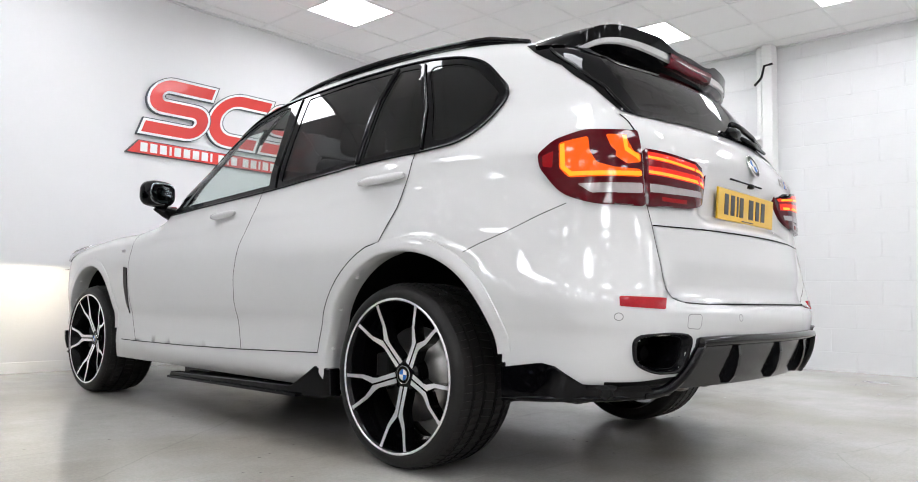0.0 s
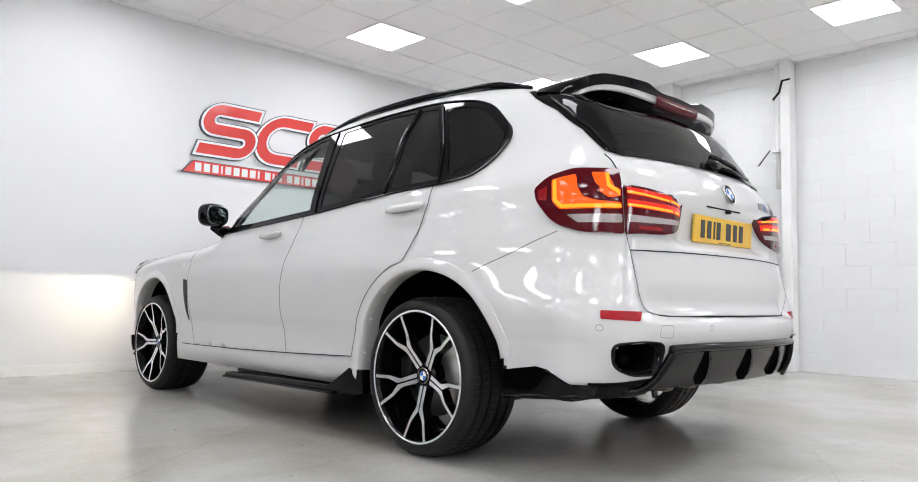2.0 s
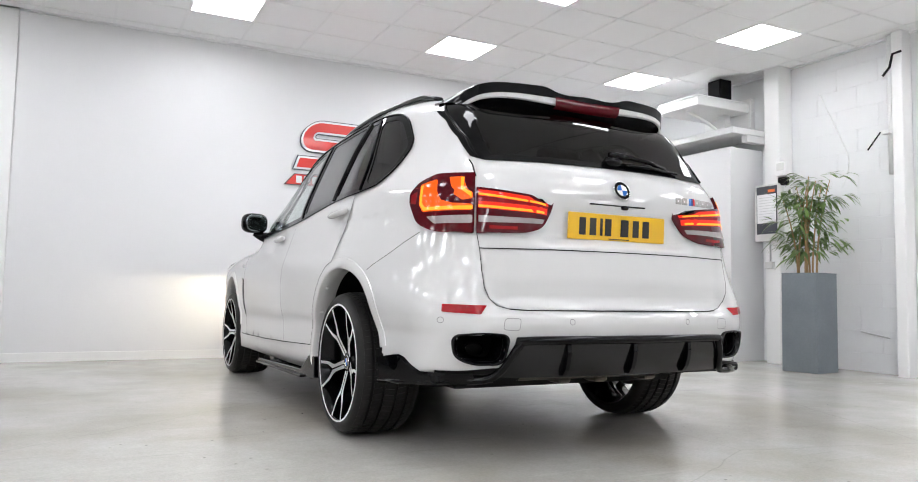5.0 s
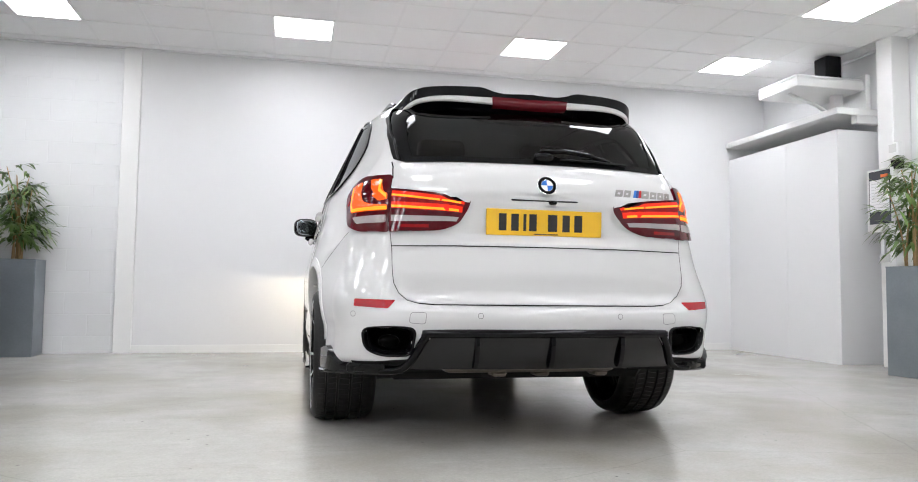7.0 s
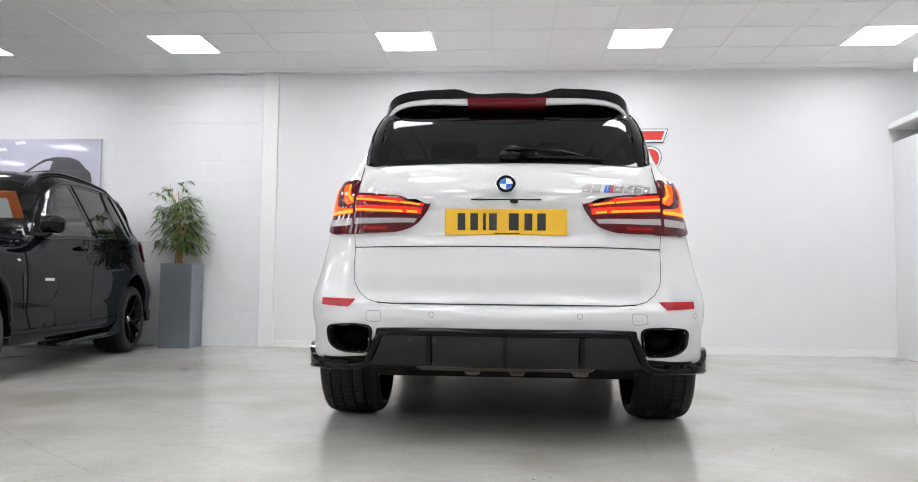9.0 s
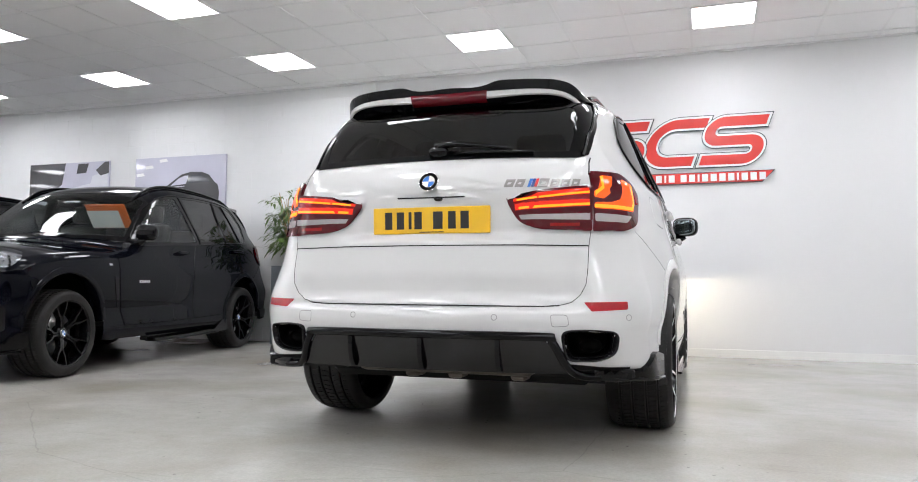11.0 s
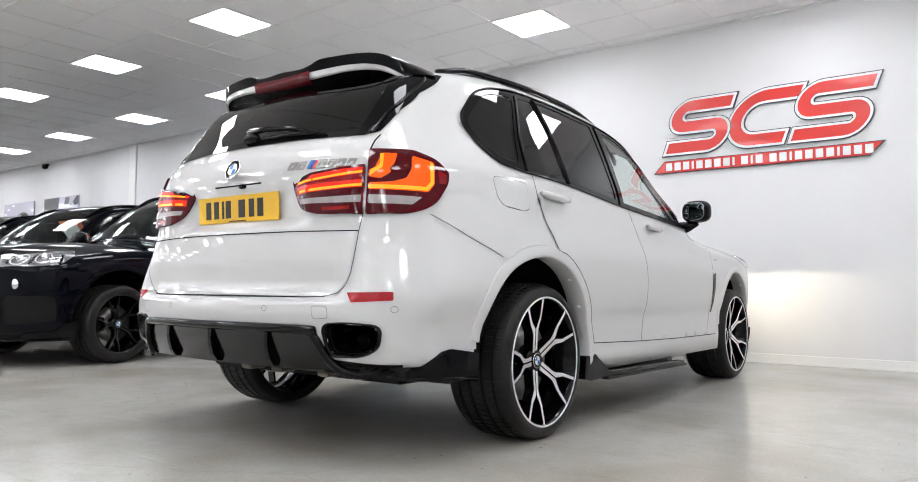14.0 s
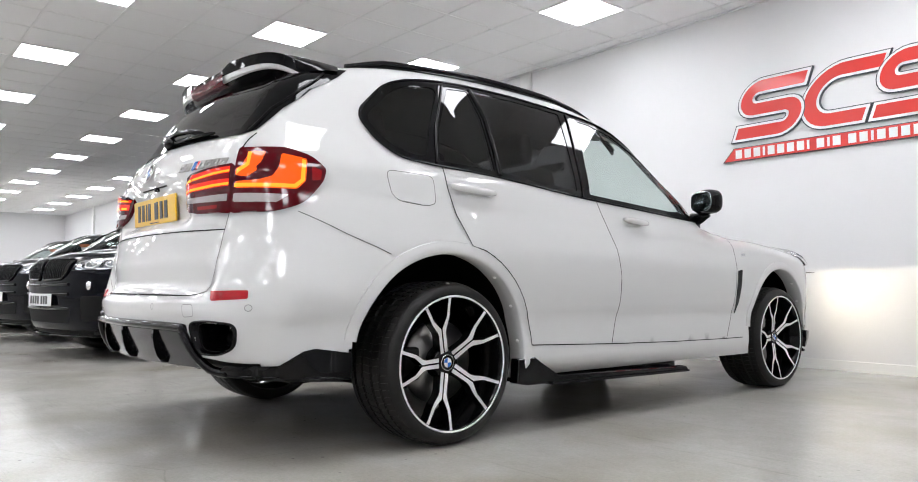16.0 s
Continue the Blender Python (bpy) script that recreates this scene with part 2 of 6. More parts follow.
def mesh_of(name, verts, faces, material, smooth=False):
    me = bpy.data.meshes.new(name)
    me.from_pydata([tuple(v) for v in verts], [], faces)
    me.materials.append(material)
    if smooth:
        me.shade_smooth()
    me.update()
    return me


def from_bm(name, bm, material, smooth=False):
    me = bpy.data.meshes.new(name)
    bm.normal_update()
    bm.to_mesh(me)
    bm.free()
    for m in (material if isinstance(material, (list, tuple)) else [material]):
        me.materials.append(m)
    if smooth:
        me.shade_smooth()
    return me


def part(name, me, parent, label="", m=None):
    """One mesh object under a thing or a part."""
    ob = new(name, me)
    ob.parent = parent
    if m is not None:
        ob.matrix_basis = m
    if label:
        ob["label"] = label
    return ob


def rbox(bm, lo, hi, bevel=0.01, segments=2, m=None):
    """A box with rounded edges between two corners."""
    got = bmesh.ops.create_cube(bm, size=1)["verts"]
    lo, hi = Vector(lo), Vector(hi)
    for v in got:
        v.co = Vector([(lo[i] + hi[i]) / 2 + v.co[i] * (hi[i] - lo[i]) for i in range(3)])
    if bevel:
        edges = list({e for v in got for e in v.link_edges})
        res = bmesh.ops.bevel(bm, geom=edges, offset=bevel, segments=segments, affect="EDGES", profile=0.5)
        got = list({v for v in res["verts"]} | {v for v in got if v.is_valid})
    if m is not None:
        bmesh.ops.transform(bm, matrix=m, verts=got)
    return got


def box_mesh(name, lo, hi, material, bevel=0.004, segments=1, m=None, smooth=False):
    bm = bmesh.new()
    rbox(bm, lo, hi, bevel, segments, m)
    return from_bm(name, bm, material, smooth)


def prism(bm, outline, y0, y1, axes=(0, 2, 1), mat_index=0, bevel=0.0):
    """A flat outline (u, v) given depth from y0 to y1 along the third axis."""
    def put(u, v, w):
        p = [0, 0, 0]
        p[axes[0]], p[axes[1]], p[axes[2]] = u, v, w
        return bm.verts.new(p)
    a = [put(u, v, y0) for u, v in outline]
    b = [put(u, v, y1) for u, v in outline]
    fs = [bm.faces.new(a), bm.faces.new(list(reversed(b)))]
    n = len(a)
    for i in range(n):
        fs.append(bm.faces.new([a[i], b[i], b[(i + 1) % n], a[(i + 1) % n]]))
    for f in fs:
        f.material_index = mat_index
    bmesh.ops.recalc_face_normals(bm, faces=fs)
    if bevel:
        bmesh.ops.bevel(bm, geom=list({e for f in fs for e in f.edges}), offset=bevel, segments=1, affect="EDGES")
    return a, b


def lathe(name, profile, material, n=64, axis=0, smooth=True):
    """A profile of (along, radius) turned round the axis (closed where it ends at radius 0)."""
    verts, faces = [], []
    for i in range(n):
        t = 2 * math.pi * i / n
        for a, r in profile:
            p = [0, 0, 0]
            p[axis], p[(axis + 1) % 3], p[(axis + 2) % 3] = a, r * math.cos(t), r * math.sin(t)
            verts.append(p)
    k = len(profile)
    for i in range(n):
        j = (i + 1) % n
        for q in range(k - 1):
            faces.append((i * k + q, i * k + q + 1, j * k + q + 1, j * k + q))
    return mesh_of(name, verts, faces, material, smooth)


def blob(bm, centre, radii, power=2.6, nu=20, nv=12, m=None):
    """A superellipsoid."""
    def sp(c, e):
        return math.copysign(abs(c) ** e, c)
    e = 2 / power
    rows = []
    for j in range(nv + 1):
        ph = -math.pi / 2 + math.pi * j / nv
        row = []
        for i in range(nu):
            th = 2 * math.pi * i / nu
            p = Vector((radii[0] * sp(math.cos(ph), e) * sp(math.cos(th), e), radii[1] * sp(math.cos(ph), e) * sp(math.sin(th), e), radii[2] * sp(math.sin(ph), e)))
            p += Vector(centre)
            row.append(bm.verts.new(m @ p if m is not None else p))
        rows.append(row)
    for j in range(nv):
        for i in range(nu):
            bm.faces.new((rows[j][i], rows[j][(i + 1) % nu], rows[j + 1][(i + 1) % nu], rows[j + 1][i]))
    return rows


def blob_mesh(name, centre, radii, material, power=2.6, nu=20, nv=12, m=None):
    bm = bmesh.new()
    blob(bm, centre, radii, power, nu, nv, m)
    bmesh.ops.remove_doubles(bm, verts=bm.verts, dist=1e-5)
    bmesh.ops.recalc_face_normals(bm, faces=bm.faces)
    return from_bm(name, bm, material, True)


def tube(bm, points, radius, n=8, up=(0, 0, 1), squash=1.0):
    """A round bar along points; radius may be one number or one for each point."""
    pts = [Vector(p) for p in points]
    rad = radius if isinstance(radius, (list, tuple)) else [radius] * len(pts)
    rings = []
    for i, p in enumerate(pts):
        d = (pts[min(i + 1, len(pts) - 1)] - pts[max(i - 1, 0)]).normalized()
        a = d.cross(Vector(up))
        a = a.normalized() if a.length > 1e-4 else d.orthogonal().normalized()
        b = a.cross(d)
        rings.append([bm.verts.new(p + rad[i] * (math.cos(t) * a + squash * math.sin(t) * b)) for t in (2 * math.pi * k / n for k in range(n))])
    for r, s in zip(rings, rings[1:]):
        for k in range(n):
            bm.faces.new((r[k], r[(k + 1) % n], s[(k + 1) % n], s[k]))
    bm.faces.new(list(reversed(rings[0])))
    bm.faces.new(rings[-1])
    return rings


def tube_mesh(name, points, radius, material, n=8, up=(0, 0, 1), squash=1.0):
    bm = bmesh.new()
    tube(bm, points, radius, n, up, squash)
    bmesh.ops.recalc_face_normals(bm, faces=bm.faces)
    return from_bm(name, bm, material, True)


def curve_through(knots, n=24):
    """Points on a smooth line through the knots."""
    k = [Vector(p) for p in knots]
    out = []
    for i in range(len(k) - 1):
        p0, p1, p2, p3 = k[max(i - 1, 0)], k[i], k[i + 1], k[min(i + 2, len(k) - 1)]
        for j in range(n):
            t = j / n
            out.append(0.5 * ((2 * p1) + (p2 - p0) * t + (2 * p0 - 5 * p1 + 4 * p2 - p3) * t * t + (3 * p1 - p0 - 3 * p2 + p3) * t ** 3))
    out.append(k[-1])
    return out


def rounded(outline, r, n=5):
    """A closed flat outline with its corners rounded; r: one radius, or one for each corner."""
    pts = [Vector(p) for p in outline]
    rs = r if isinstance(r, (list, tuple)) else [r] * len(pts)
    out = []
    for i, p in enumerate(pts):
        a, b = pts[i - 1] - p, pts[(i + 1) % len(pts)] - p
        q = min(rs[i], a.length * 0.48, b.length * 0.48)
        if q < 1e-5:
            out.append(p)
            continue
        s, e = p + a.normalized() * q, p + b.normalized() * q
        for j in range(n + 1):
            t = j / n
            out.append((1 - t) ** 2 * s + 2 * t * (1 - t) * p + t * t * e)
    return [(v.x, v.y) for v in out]


def inside(px, py, outline):
    """Which of the points lie in the closed outline."""
    hit = np.zeros(len(px), bool)
    o = np.asarray(outline, float)
    for (x0, y0), (x1, y1) in zip(o, np.roll(o, -1, 0)):
        if y0 == y1:
            continue
        cross = ((y0 > py) != (y1 > py)) & (px < (x1 - x0) * (py - y0) / (y1 - y0) + x0)
        hit ^= cross
    return hit


def expand(outline, d):
    """A closed outline grown by d."""
    o = np.asarray(outline, float)
    area = (o[:, 0] * np.roll(o[:, 1], -1) - np.roll(o[:, 0], -1) * o[:, 1]).sum()
    e = np.roll(o, -1, 0) - o
    e /= np.maximum(np.linalg.norm(e, axis=1, keepdims=True), 1e-9)
    n = np.stack([e[:, 1], -e[:, 0]], 1) * (1 if area > 0 else -1)
    m = n + np.roll(n, 1, 0)
    m /= np.maximum((m * m).sum(1, keepdims=True) / 2, 0.6)
    return [tuple(p) for p in o + d * m]


def spline(knots):
    """A smooth function through (u, v) knots, constant beyond the ends."""
    u, v = np.array(knots, float).T
    d = np.gradient(v, u)

    def f(x):
        x = np.clip(x, u[0], u[-1])
        i = np.clip(np.searchsorted(u, x) - 1, 0, len(u) - 2)
        h = u[i + 1] - u[i]
        t = (x - u[i]) / h
        return ((2 * t ** 3 - 3 * t ** 2 + 1) * v[i] + (t ** 3 - 2 * t ** 2 + t) * h * d[i] + (-2 * t ** 3 + 3 * t ** 2) * v[i + 1] + (t ** 3 - t ** 2) * h * d[i + 1])
    return f


def step(a, b, x):
    t = np.clip((x - a) / (b - a), 0, 1)
    return t * t * (3 - 2 * t)


# ---- the car's form: y ahead from the rear axle, x to its right, z up from the ground ----
HALF_WIDTH = spline([(0.20, 0.905), (0.27, 0.930), (0.33, 0.941), (0.40, 0.9415), (0.46, 0.939), (0.515, 0.9375), (0.545, 0.9395), (0.575, 0.9465), (0.63, 0.9535), (0.74, 0.959), (0.84, 0.956),
                     (0.93, 0.938), (1.05, 0.9075), (1.17, 0.881), (1.20, 0.870), (1.30, 0.826), (1.45, 0.757), (1.58, 0.693), (1.70, 0.62)])
REAR_LINE = spline([(0.25, -0.84), (0.36, -0.900), (0.45, -0.952), (0.55, -0.975), (0.605, -0.982), (0.628, -0.974), (0.645, -0.940), (0.665, -0.926),
                    (0.76, -0.925), (0.85, -0.916), (0.885, -0.912), (0.93, -0.909), (1.05, -0.905), (1.10, -0.903), (1.15, -0.890), (1.21, -0.860), (1.25, -0.825),
                    (1.40, -0.728), (1.55, -0.625), (1.66, -0.55)])
REAR_SIDE = spline([(0.25, -0.84), (0.36, -0.900), (0.45, -0.952), (0.55, -0.975), (0.65, -0.966), (0.75, -0.946), (0.90, -0.916), (1.05, -0.905), (1.10, -0.903), (1.15, -0.890), (1.21, -0.860), (1.25, -0.825),
                    (1.40, -0.728), (1.55, -0.625), (1.66, -0.55)])
CREASE = spline([(-0.7, 1.085), (0.0, 1.045), (1.2, 0.985), (2.4, 0.925), (3.2, 0.90)])
FRONT_LINE = spline([(0.20, 3.70), (0.30, 3.80), (0.50, 3.86), (0.70, 3.868), (0.84, 3.855), (0.94, 3.815), (1.05, 3.62)])
ROOF_LINE = spline([(-0.75, 1.49), (-0.60, 1.548), (-0.45, 1.602), (-0.2, 1.660), (0.2, 1.703), (0.7, 1.722), (1.1, 1.705), (1.45, 1.635), (1.7, 1.525), (2.0, 1.33),
                    (2.27, 1.135), (2.42, 1.105), (3.0, 1.07), (3.4, 1.032), (3.65, 0.988), (3.85, 0.915)])
BELLY = spline([(-1.0, 0.398), (-0.7, 0.385), (-0.42, 0.352), (-0.3, 0.30), (0.5, 0.285), (2.3, 0.262), (3.2, 0.24), (3.8, 0.24)])


def rmax(a, b, r):
    u, v = np.maximum(a + r, 0), np.maximum(b + r, 0)
    return np.minimum(np.maximum(a, b), -r) + np.sqrt(u * u + v * v)


def form(x, y, z, belly=True):
    """Below zero inside the body, above zero outside."""
    ax = np.abs(x)
    t = np.maximum(0.15 - y, 0)
    g = step(1.12, 1.32, z)
    w = HALF_WIDTH(z) - (0.10 + 0.075 * step(0.62, 0.86, z)) * t ** 1.5 - 0.05 * g * t
    f = np.maximum(y - 2.3, 0)
    w = w - 0.028 * f * f - g * 0.03 * np.maximum(y - 0.9, 0) ** 2
    d = np.maximum(CREASE(y) - z, 0) / 0.045
    w = w - 0.0022 * d * np.exp(1 - d)
    side = (ax - w) * 0.97
    edge = step(0.56, 0.70, ax)
    rear = REAR_LINE(z) * (1 - edge) + REAR_SIDE(z) * edge + (0.20 + 0.03 * g) * x * x - y
    recess = step(0.46, 0.31, ax) * step(0.895, 0.945, z) * step(1.096, 1.080, z)
    rear = rear + 0.046 * recess
    rear = rear * (1 - 0.28 * g)
    front = y - FRONT_LINE(z) + 0.23 * x * x + 0.13 * x ** 4
    yy = y + 0.30 * x * x * step(1.0, 1.7, y)
    top = (z - ROOF_LINE(yy) + 0.115 * x * x) * (1 - 0.25 * step(1.4, 1.8, y) * step(2.5, 2.2, y))
    out = rmax(side, rear, 0.165 - 0.10 * g)
    out = rmax(out, front, 0.24)
    out = rmax(out, top, 0.055)
    if belly:
        out = rmax(out, BELLY(y) - z, 0.03)
    return out


X0, Y0, Y1, RR = 0.40, -0.35, 3.10, 0.5
S1 = X0 + RR * math.pi / 2
S2 = S1 + Y1 - Y0
S3 = S2 + RR * math.pi / 2
S4 = S3 + X0


def wrap(x, y):
    """The way round the car from the middle of its rear to the point (x, y) of its right half."""
    if y >= Y1 and x <= X0:
        return S3 + X0 - x
    if y >= Y1:
        return S2 + RR * math.atan2(y - Y1, x - X0)
    if y >= Y0:
        return S1 + y - Y0
    return x if x <= X0 else X0 + RR * math.atan2(x - X0, Y0 - y)


def rays(s):
    """Where rays start and go, level, for ways round the car."""
    s = np.asarray(s, float)
    a, f = np.clip((s - X0) / RR, 0, math.pi / 2), np.clip((s - S2) / RR, 0, math.pi / 2)
    ox = np.where(s < X0, s, np.where(s > S3, S4 - s, X0))
    oy = np.where(s < S1, Y0, np.where(s < S2, Y0 + s - S1, Y1))
    dx, dy = np.sin(a) * np.cos(f), -np.cos(a) + np.sin(f)
    return ox, oy, dx, dy


def cast(ox, oy, oz, dx, dy, dz, belly=False):
    lo, hi = np.zeros_like(ox), np.full_like(ox, 2.2)
    for _ in range(44):
        mid = (lo + hi) / 2
        inner = form(ox + mid * dx, oy + mid * dy, oz + mid * dz, belly) < 0
        lo, hi = np.where(inner, mid, lo), np.where(inner, hi, mid)
    return np.stack([ox + lo * dx, oy + lo * dy, oz + lo * dz], -1)


def normals(p, belly=False):
    e = 2e-3
    n = np.stack([form(*np.moveaxis(p + e * np.eye(3)[i], -1, 0), belly) - form(*np.moveaxis(p - e * np.eye(3)[i], -1, 0), belly) for i in range(3)], -1)
    return n / np.maximum(np.linalg.norm(n, axis=-1, keepdims=True), 1e-9)


def true_normals(me, belly=False):
    """Shade a skin by the form's own normals, so that reflections run clean over it."""
    co = np.empty(len(me.vertices) * 3)
    me.vertices.foreach_get("co", co)
    me.shade_smooth()
    me.normals_split_custom_set_from_vertices([tuple(n) for n in normals(co.reshape(-1, 3), belly)])
    return me


def skin(s, z, lift=0.0, side=1):
    """Points on the body (way round, height), lifted off it; side -1: on the car's left."""
    s, z = np.asarray(s, float), np.asarray(z, float)
    ox, oy, dx, dy = rays(s)
    p = cast(ox, oy, z, dx, dy, 0 * z)
    p = p + np.asarray(lift)[..., None] * normals(p)
    if side < 0:
        p[..., 0] *= -1
    return p


def top_skin(x, y, lift=0.0):
    x, y = np.asarray(x, float), np.asarray(y, float)
    lo, hi = np.full_like(x, 0.7), np.full_like(x, 2.0)
    for _ in range(44):
        mid = (lo + hi) / 2
        inner = form(x, y, mid, False) < 0
        lo, hi = np.where(inner, mid, lo), np.where(inner, hi, mid)
    p = np.stack([x, y, lo], -1)
    return p + lift * normals(p)


def triangulate(outline, holes=(), cell=0.04):
    loops = [list(outline), *[list(h) for h in holes]]
    pts, edges = [], []
    for loop in loops:
        dense = []
        for (x0, y0), (x1, y1) in zip(loop, loop[1:] + loop[:1]):
            k = max(1, int(math.hypot(x1 - x0, y1 - y0) / cell))
            dense += [(x0 + (x1 - x0) * i / k, y0 + (y1 - y0) * i / k) for i in range(k)]
        base = len(pts)
        pts += dense
        edges += [(base + i, base + (i + 1) % len(dense)) for i in range(len(dense))]
    o = np.array(outline)
    gx, gy = np.meshgrid(np.arange(o[:, 0].min() + cell / 2, o[:, 0].max(), cell), np.arange(o[:, 1].min() + cell / 2, o[:, 1].max(), cell))
    gx, gy = gx.ravel(), gy.ravel()
    bp = np.array(pts)
    if len(gx):
        near = np.min(np.hypot(gx[:, None] - bp[None, :, 0], gy[:, None] - bp[None, :, 1]), 1) > cell * 0.45
        ok = inside(gx, gy, outline) & near
        for h in holes:
            ok &= ~inside(gx, gy, h)
        pts += list(zip(gx[ok], gy[ok]))
    v, _, f, *_ = geometry.delaunay_2d_cdt([Vector(p) for p in pts], edges, [], 0, 1e-6)
    v = np.array([tuple(p) for p in v])
    f = np.array([tuple(t) for t in f])
    c = v[f].mean(1)
    ok = inside(c[:, 0], c[:, 1], outline)
    for h in holes:
        ok &= ~inside(c[:, 0], c[:, 1], h)
    return v, f[ok]


def panel(name, outline, material, side=1, lift=0.003, thick=0.012, cell=0.04, holes=(), on=None):
    """A skin panel with rims that turn in, on the body's form; outline in (way round, height)."""
    v, f = triangulate(outline, holes, cell)
    if on is None:
        upper, lower = skin(v[:, 0], v[:, 1], lift, 1), skin(v[:, 0], v[:, 1], lift - thick, 1)
    else:
        upper, lower = on(v[:, 0], v[:, 1], lift), on(v[:, 0], v[:, 1], lift - thick)
    a, b, c = upper[f[:, 0]], upper[f[:, 1]], upper[f[:, 2]]
    nrm = normals(upper)[f[:, 0]]
    flip = (np.cross(b - a, c - a) * nrm).sum(1) < 0
    f[flip] = f[flip][:, ::-1]
    if side < 0:
        upper, lower, f = upper * [-1, 1, 1], lower * [-1, 1, 1], f[:, ::-1]
    count = {}
    for t in f:
        for i in range(3):
            e = (int(t[i]), int(t[(i + 1) % 3]))
            count[tuple(sorted(e))] = count.get(tuple(sorted(e)), 0) + 1
    n = len(v)
    faces = [tuple(int(i) for i in t) for t in f]
    rim = []
    for t in faces:
        for i in range(3):
            e = (t[i], t[(i + 1) % 3])
            if count[tuple(sorted(e))] == 1:
                rim.append((e[1] + n, e[0] + n, e[0] + 2 * n, e[1] + 2 * n))
    return true_normals(mesh_of(name, np.concatenate([upper, upper, lower]), faces + rim, material, True))


def seam(name, points, side=1, width=0.005, lift=0.0015, material=None, closed=False, on=None):
    """A dark gap line that follows the body along (way round, height) points."""
    p = [Vector(q) for q in points] + ([Vector(points[0])] if closed else [])
    d = []
    for a, b in zip(p, p[1:]):
        k = max(1, int((b - a).length / 0.015))
        d += [a.lerp(b, i / k) for i in range(k)]
    d.append(p[-1])
    d = np.array([tuple(q) for q in d])
    q = skin(d[:, 0], d[:, 1], lift) if on is None else on(d[:, 0], d[:, 1], lift)
    nrm = normals(q)
    tan = np.gradient(q, axis=0)
    tan /= np.maximum(np.linalg.norm(tan, axis=1, keepdims=True), 1e-9)
    ac = np.cross(nrm, tan)
    m = np.array([side, 1, 1])
    verts = np.concatenate([(q + ac * width / 2) * m, (q - ac * width / 2) * m])
    n = len(q)
    faces = [(i, i + n, i + n + 1, i + 1)[::side] for i in range(n - 1)]
    return mesh_of(name, verts, faces, material or SEAM, True)


def bead(name, points, side=1, radius=0.006, lift=0.004, material=None, closed=False, squash=0.7):
    """A rounded trim strip that follows the body."""
    p = [Vector(q) for q in points] + ([Vector(points[0])] if closed else [])
    d = []
    for a, b in zip(p, p[1:]):
        k = max(1, int((b - a).length / 0.02))
        d += [a.lerp(b, i / k) for i in range(k)]
    d.append(p[-1])
    d = np.array([tuple(q) for q in d])
    q = skin(d[:, 0], d[:, 1], lift)
    nrm = normals(q)
    tan = np.gradient(q, axis=0)
    tan /= np.maximum(np.linalg.norm(tan, axis=1, keepdims=True), 1e-9)
    ac = np.cross(nrm, tan)
    k = 8
    verts = []
    for c, nn, a in zip(q, nrm, ac):
        for i in range(k):
            th = 2 * math.pi * i / k
            verts.append((c + a * radius * math.cos(th) + nn * radius * squash * math.sin(th)) * [side, 1, 1])
    n = len(q)
    faces = [tuple((i * k + j, i * k + (j + 1) % k, (i + 1) * k + (j + 1) % k, (i + 1) * k + j)[::side]) for i in range(n - 1) for j in range(k)]
    return mesh_of(name, verts, faces, material, True)


def S(y):
    return S1 + y - Y0


# outlines on the flank, in (way round, height)
SHUT_B = [(1.00, 1.135), (1.045, 1.02), (1.105, 0.88), (1.130, 0.74), (1.125, 0.62), (1.10, 0.52), (1.065, 0.405)]
SHUT_C = [(0.012, 1.182), (0.022, 1.09), (0.05, 0.97), (0.112, 0.848)]
SHUT_A = [(2.28, 1.04), (2.31, 0.94), (2.315, 0.80), (2.30, 0.66), (2.26, 0.50), (2.20, 0.385)]


def wheel_arch_points(cy, r, a0, a1, n=20):
    return [(cy + r * math.cos(math.radians(a0 + (a1 - a0) * i / n)), 0.385 + r * math.sin(math.radians(a0 + (a1 - a0) * i / n))) for i in range(n + 1)]


def on_flank(points):
    return [(S(y), z) for y, z in points]


WIN_FRONT = [(0.965, 1.145), (1.02, 1.34), (1.085, 1.565), (1.18, 1.562), (1.37, 1.518), (1.60, 1.405), (1.80, 1.255), (1.955, 1.10), (1.50, 1.118)]
WIN_REAR = [(0.36, 1.190), (0.37, 1.30), (0.385, 1.45), (0.345, 1.588), (0.60, 1.594), (0.95, 1.582), (0.91, 1.34), (0.87, 1.152)]
WIN_LIGHT = [(0.005, 1.203), (0.06, 1.36), (0.175, 1.570), (0.305, 1.584), (0.335, 1.45), (0.325, 1.30), (0.315, 1.191)]
WIN_QUARTER = [(-0.045, 1.210), (0.01, 1.36), (0.118, 1.562), (-0.04, 1.548), (-0.125, 1.512), (-0.262, 1.388), (-0.272, 1.355), (-0.228, 1.275), (-0.155, 1.225)]
WIN_BAND = [(2.03, 1.062), (1.83, 1.262), (1.625, 1.430), (1.39, 1.545), (1.18, 1.590), (0.95, 1.606), (0.60, 1.617), (0.30, 1.612), (0.10, 1.596), (-0.05, 1.573),
            (-0.160, 1.530), (-0.295, 1.402), (-0.308, 1.355), (-0.255, 1.255), (-0.18, 1.198), (-0.02, 1.178), (0.33, 1.165), (0.92, 1.120), (1.5, 1.092)]


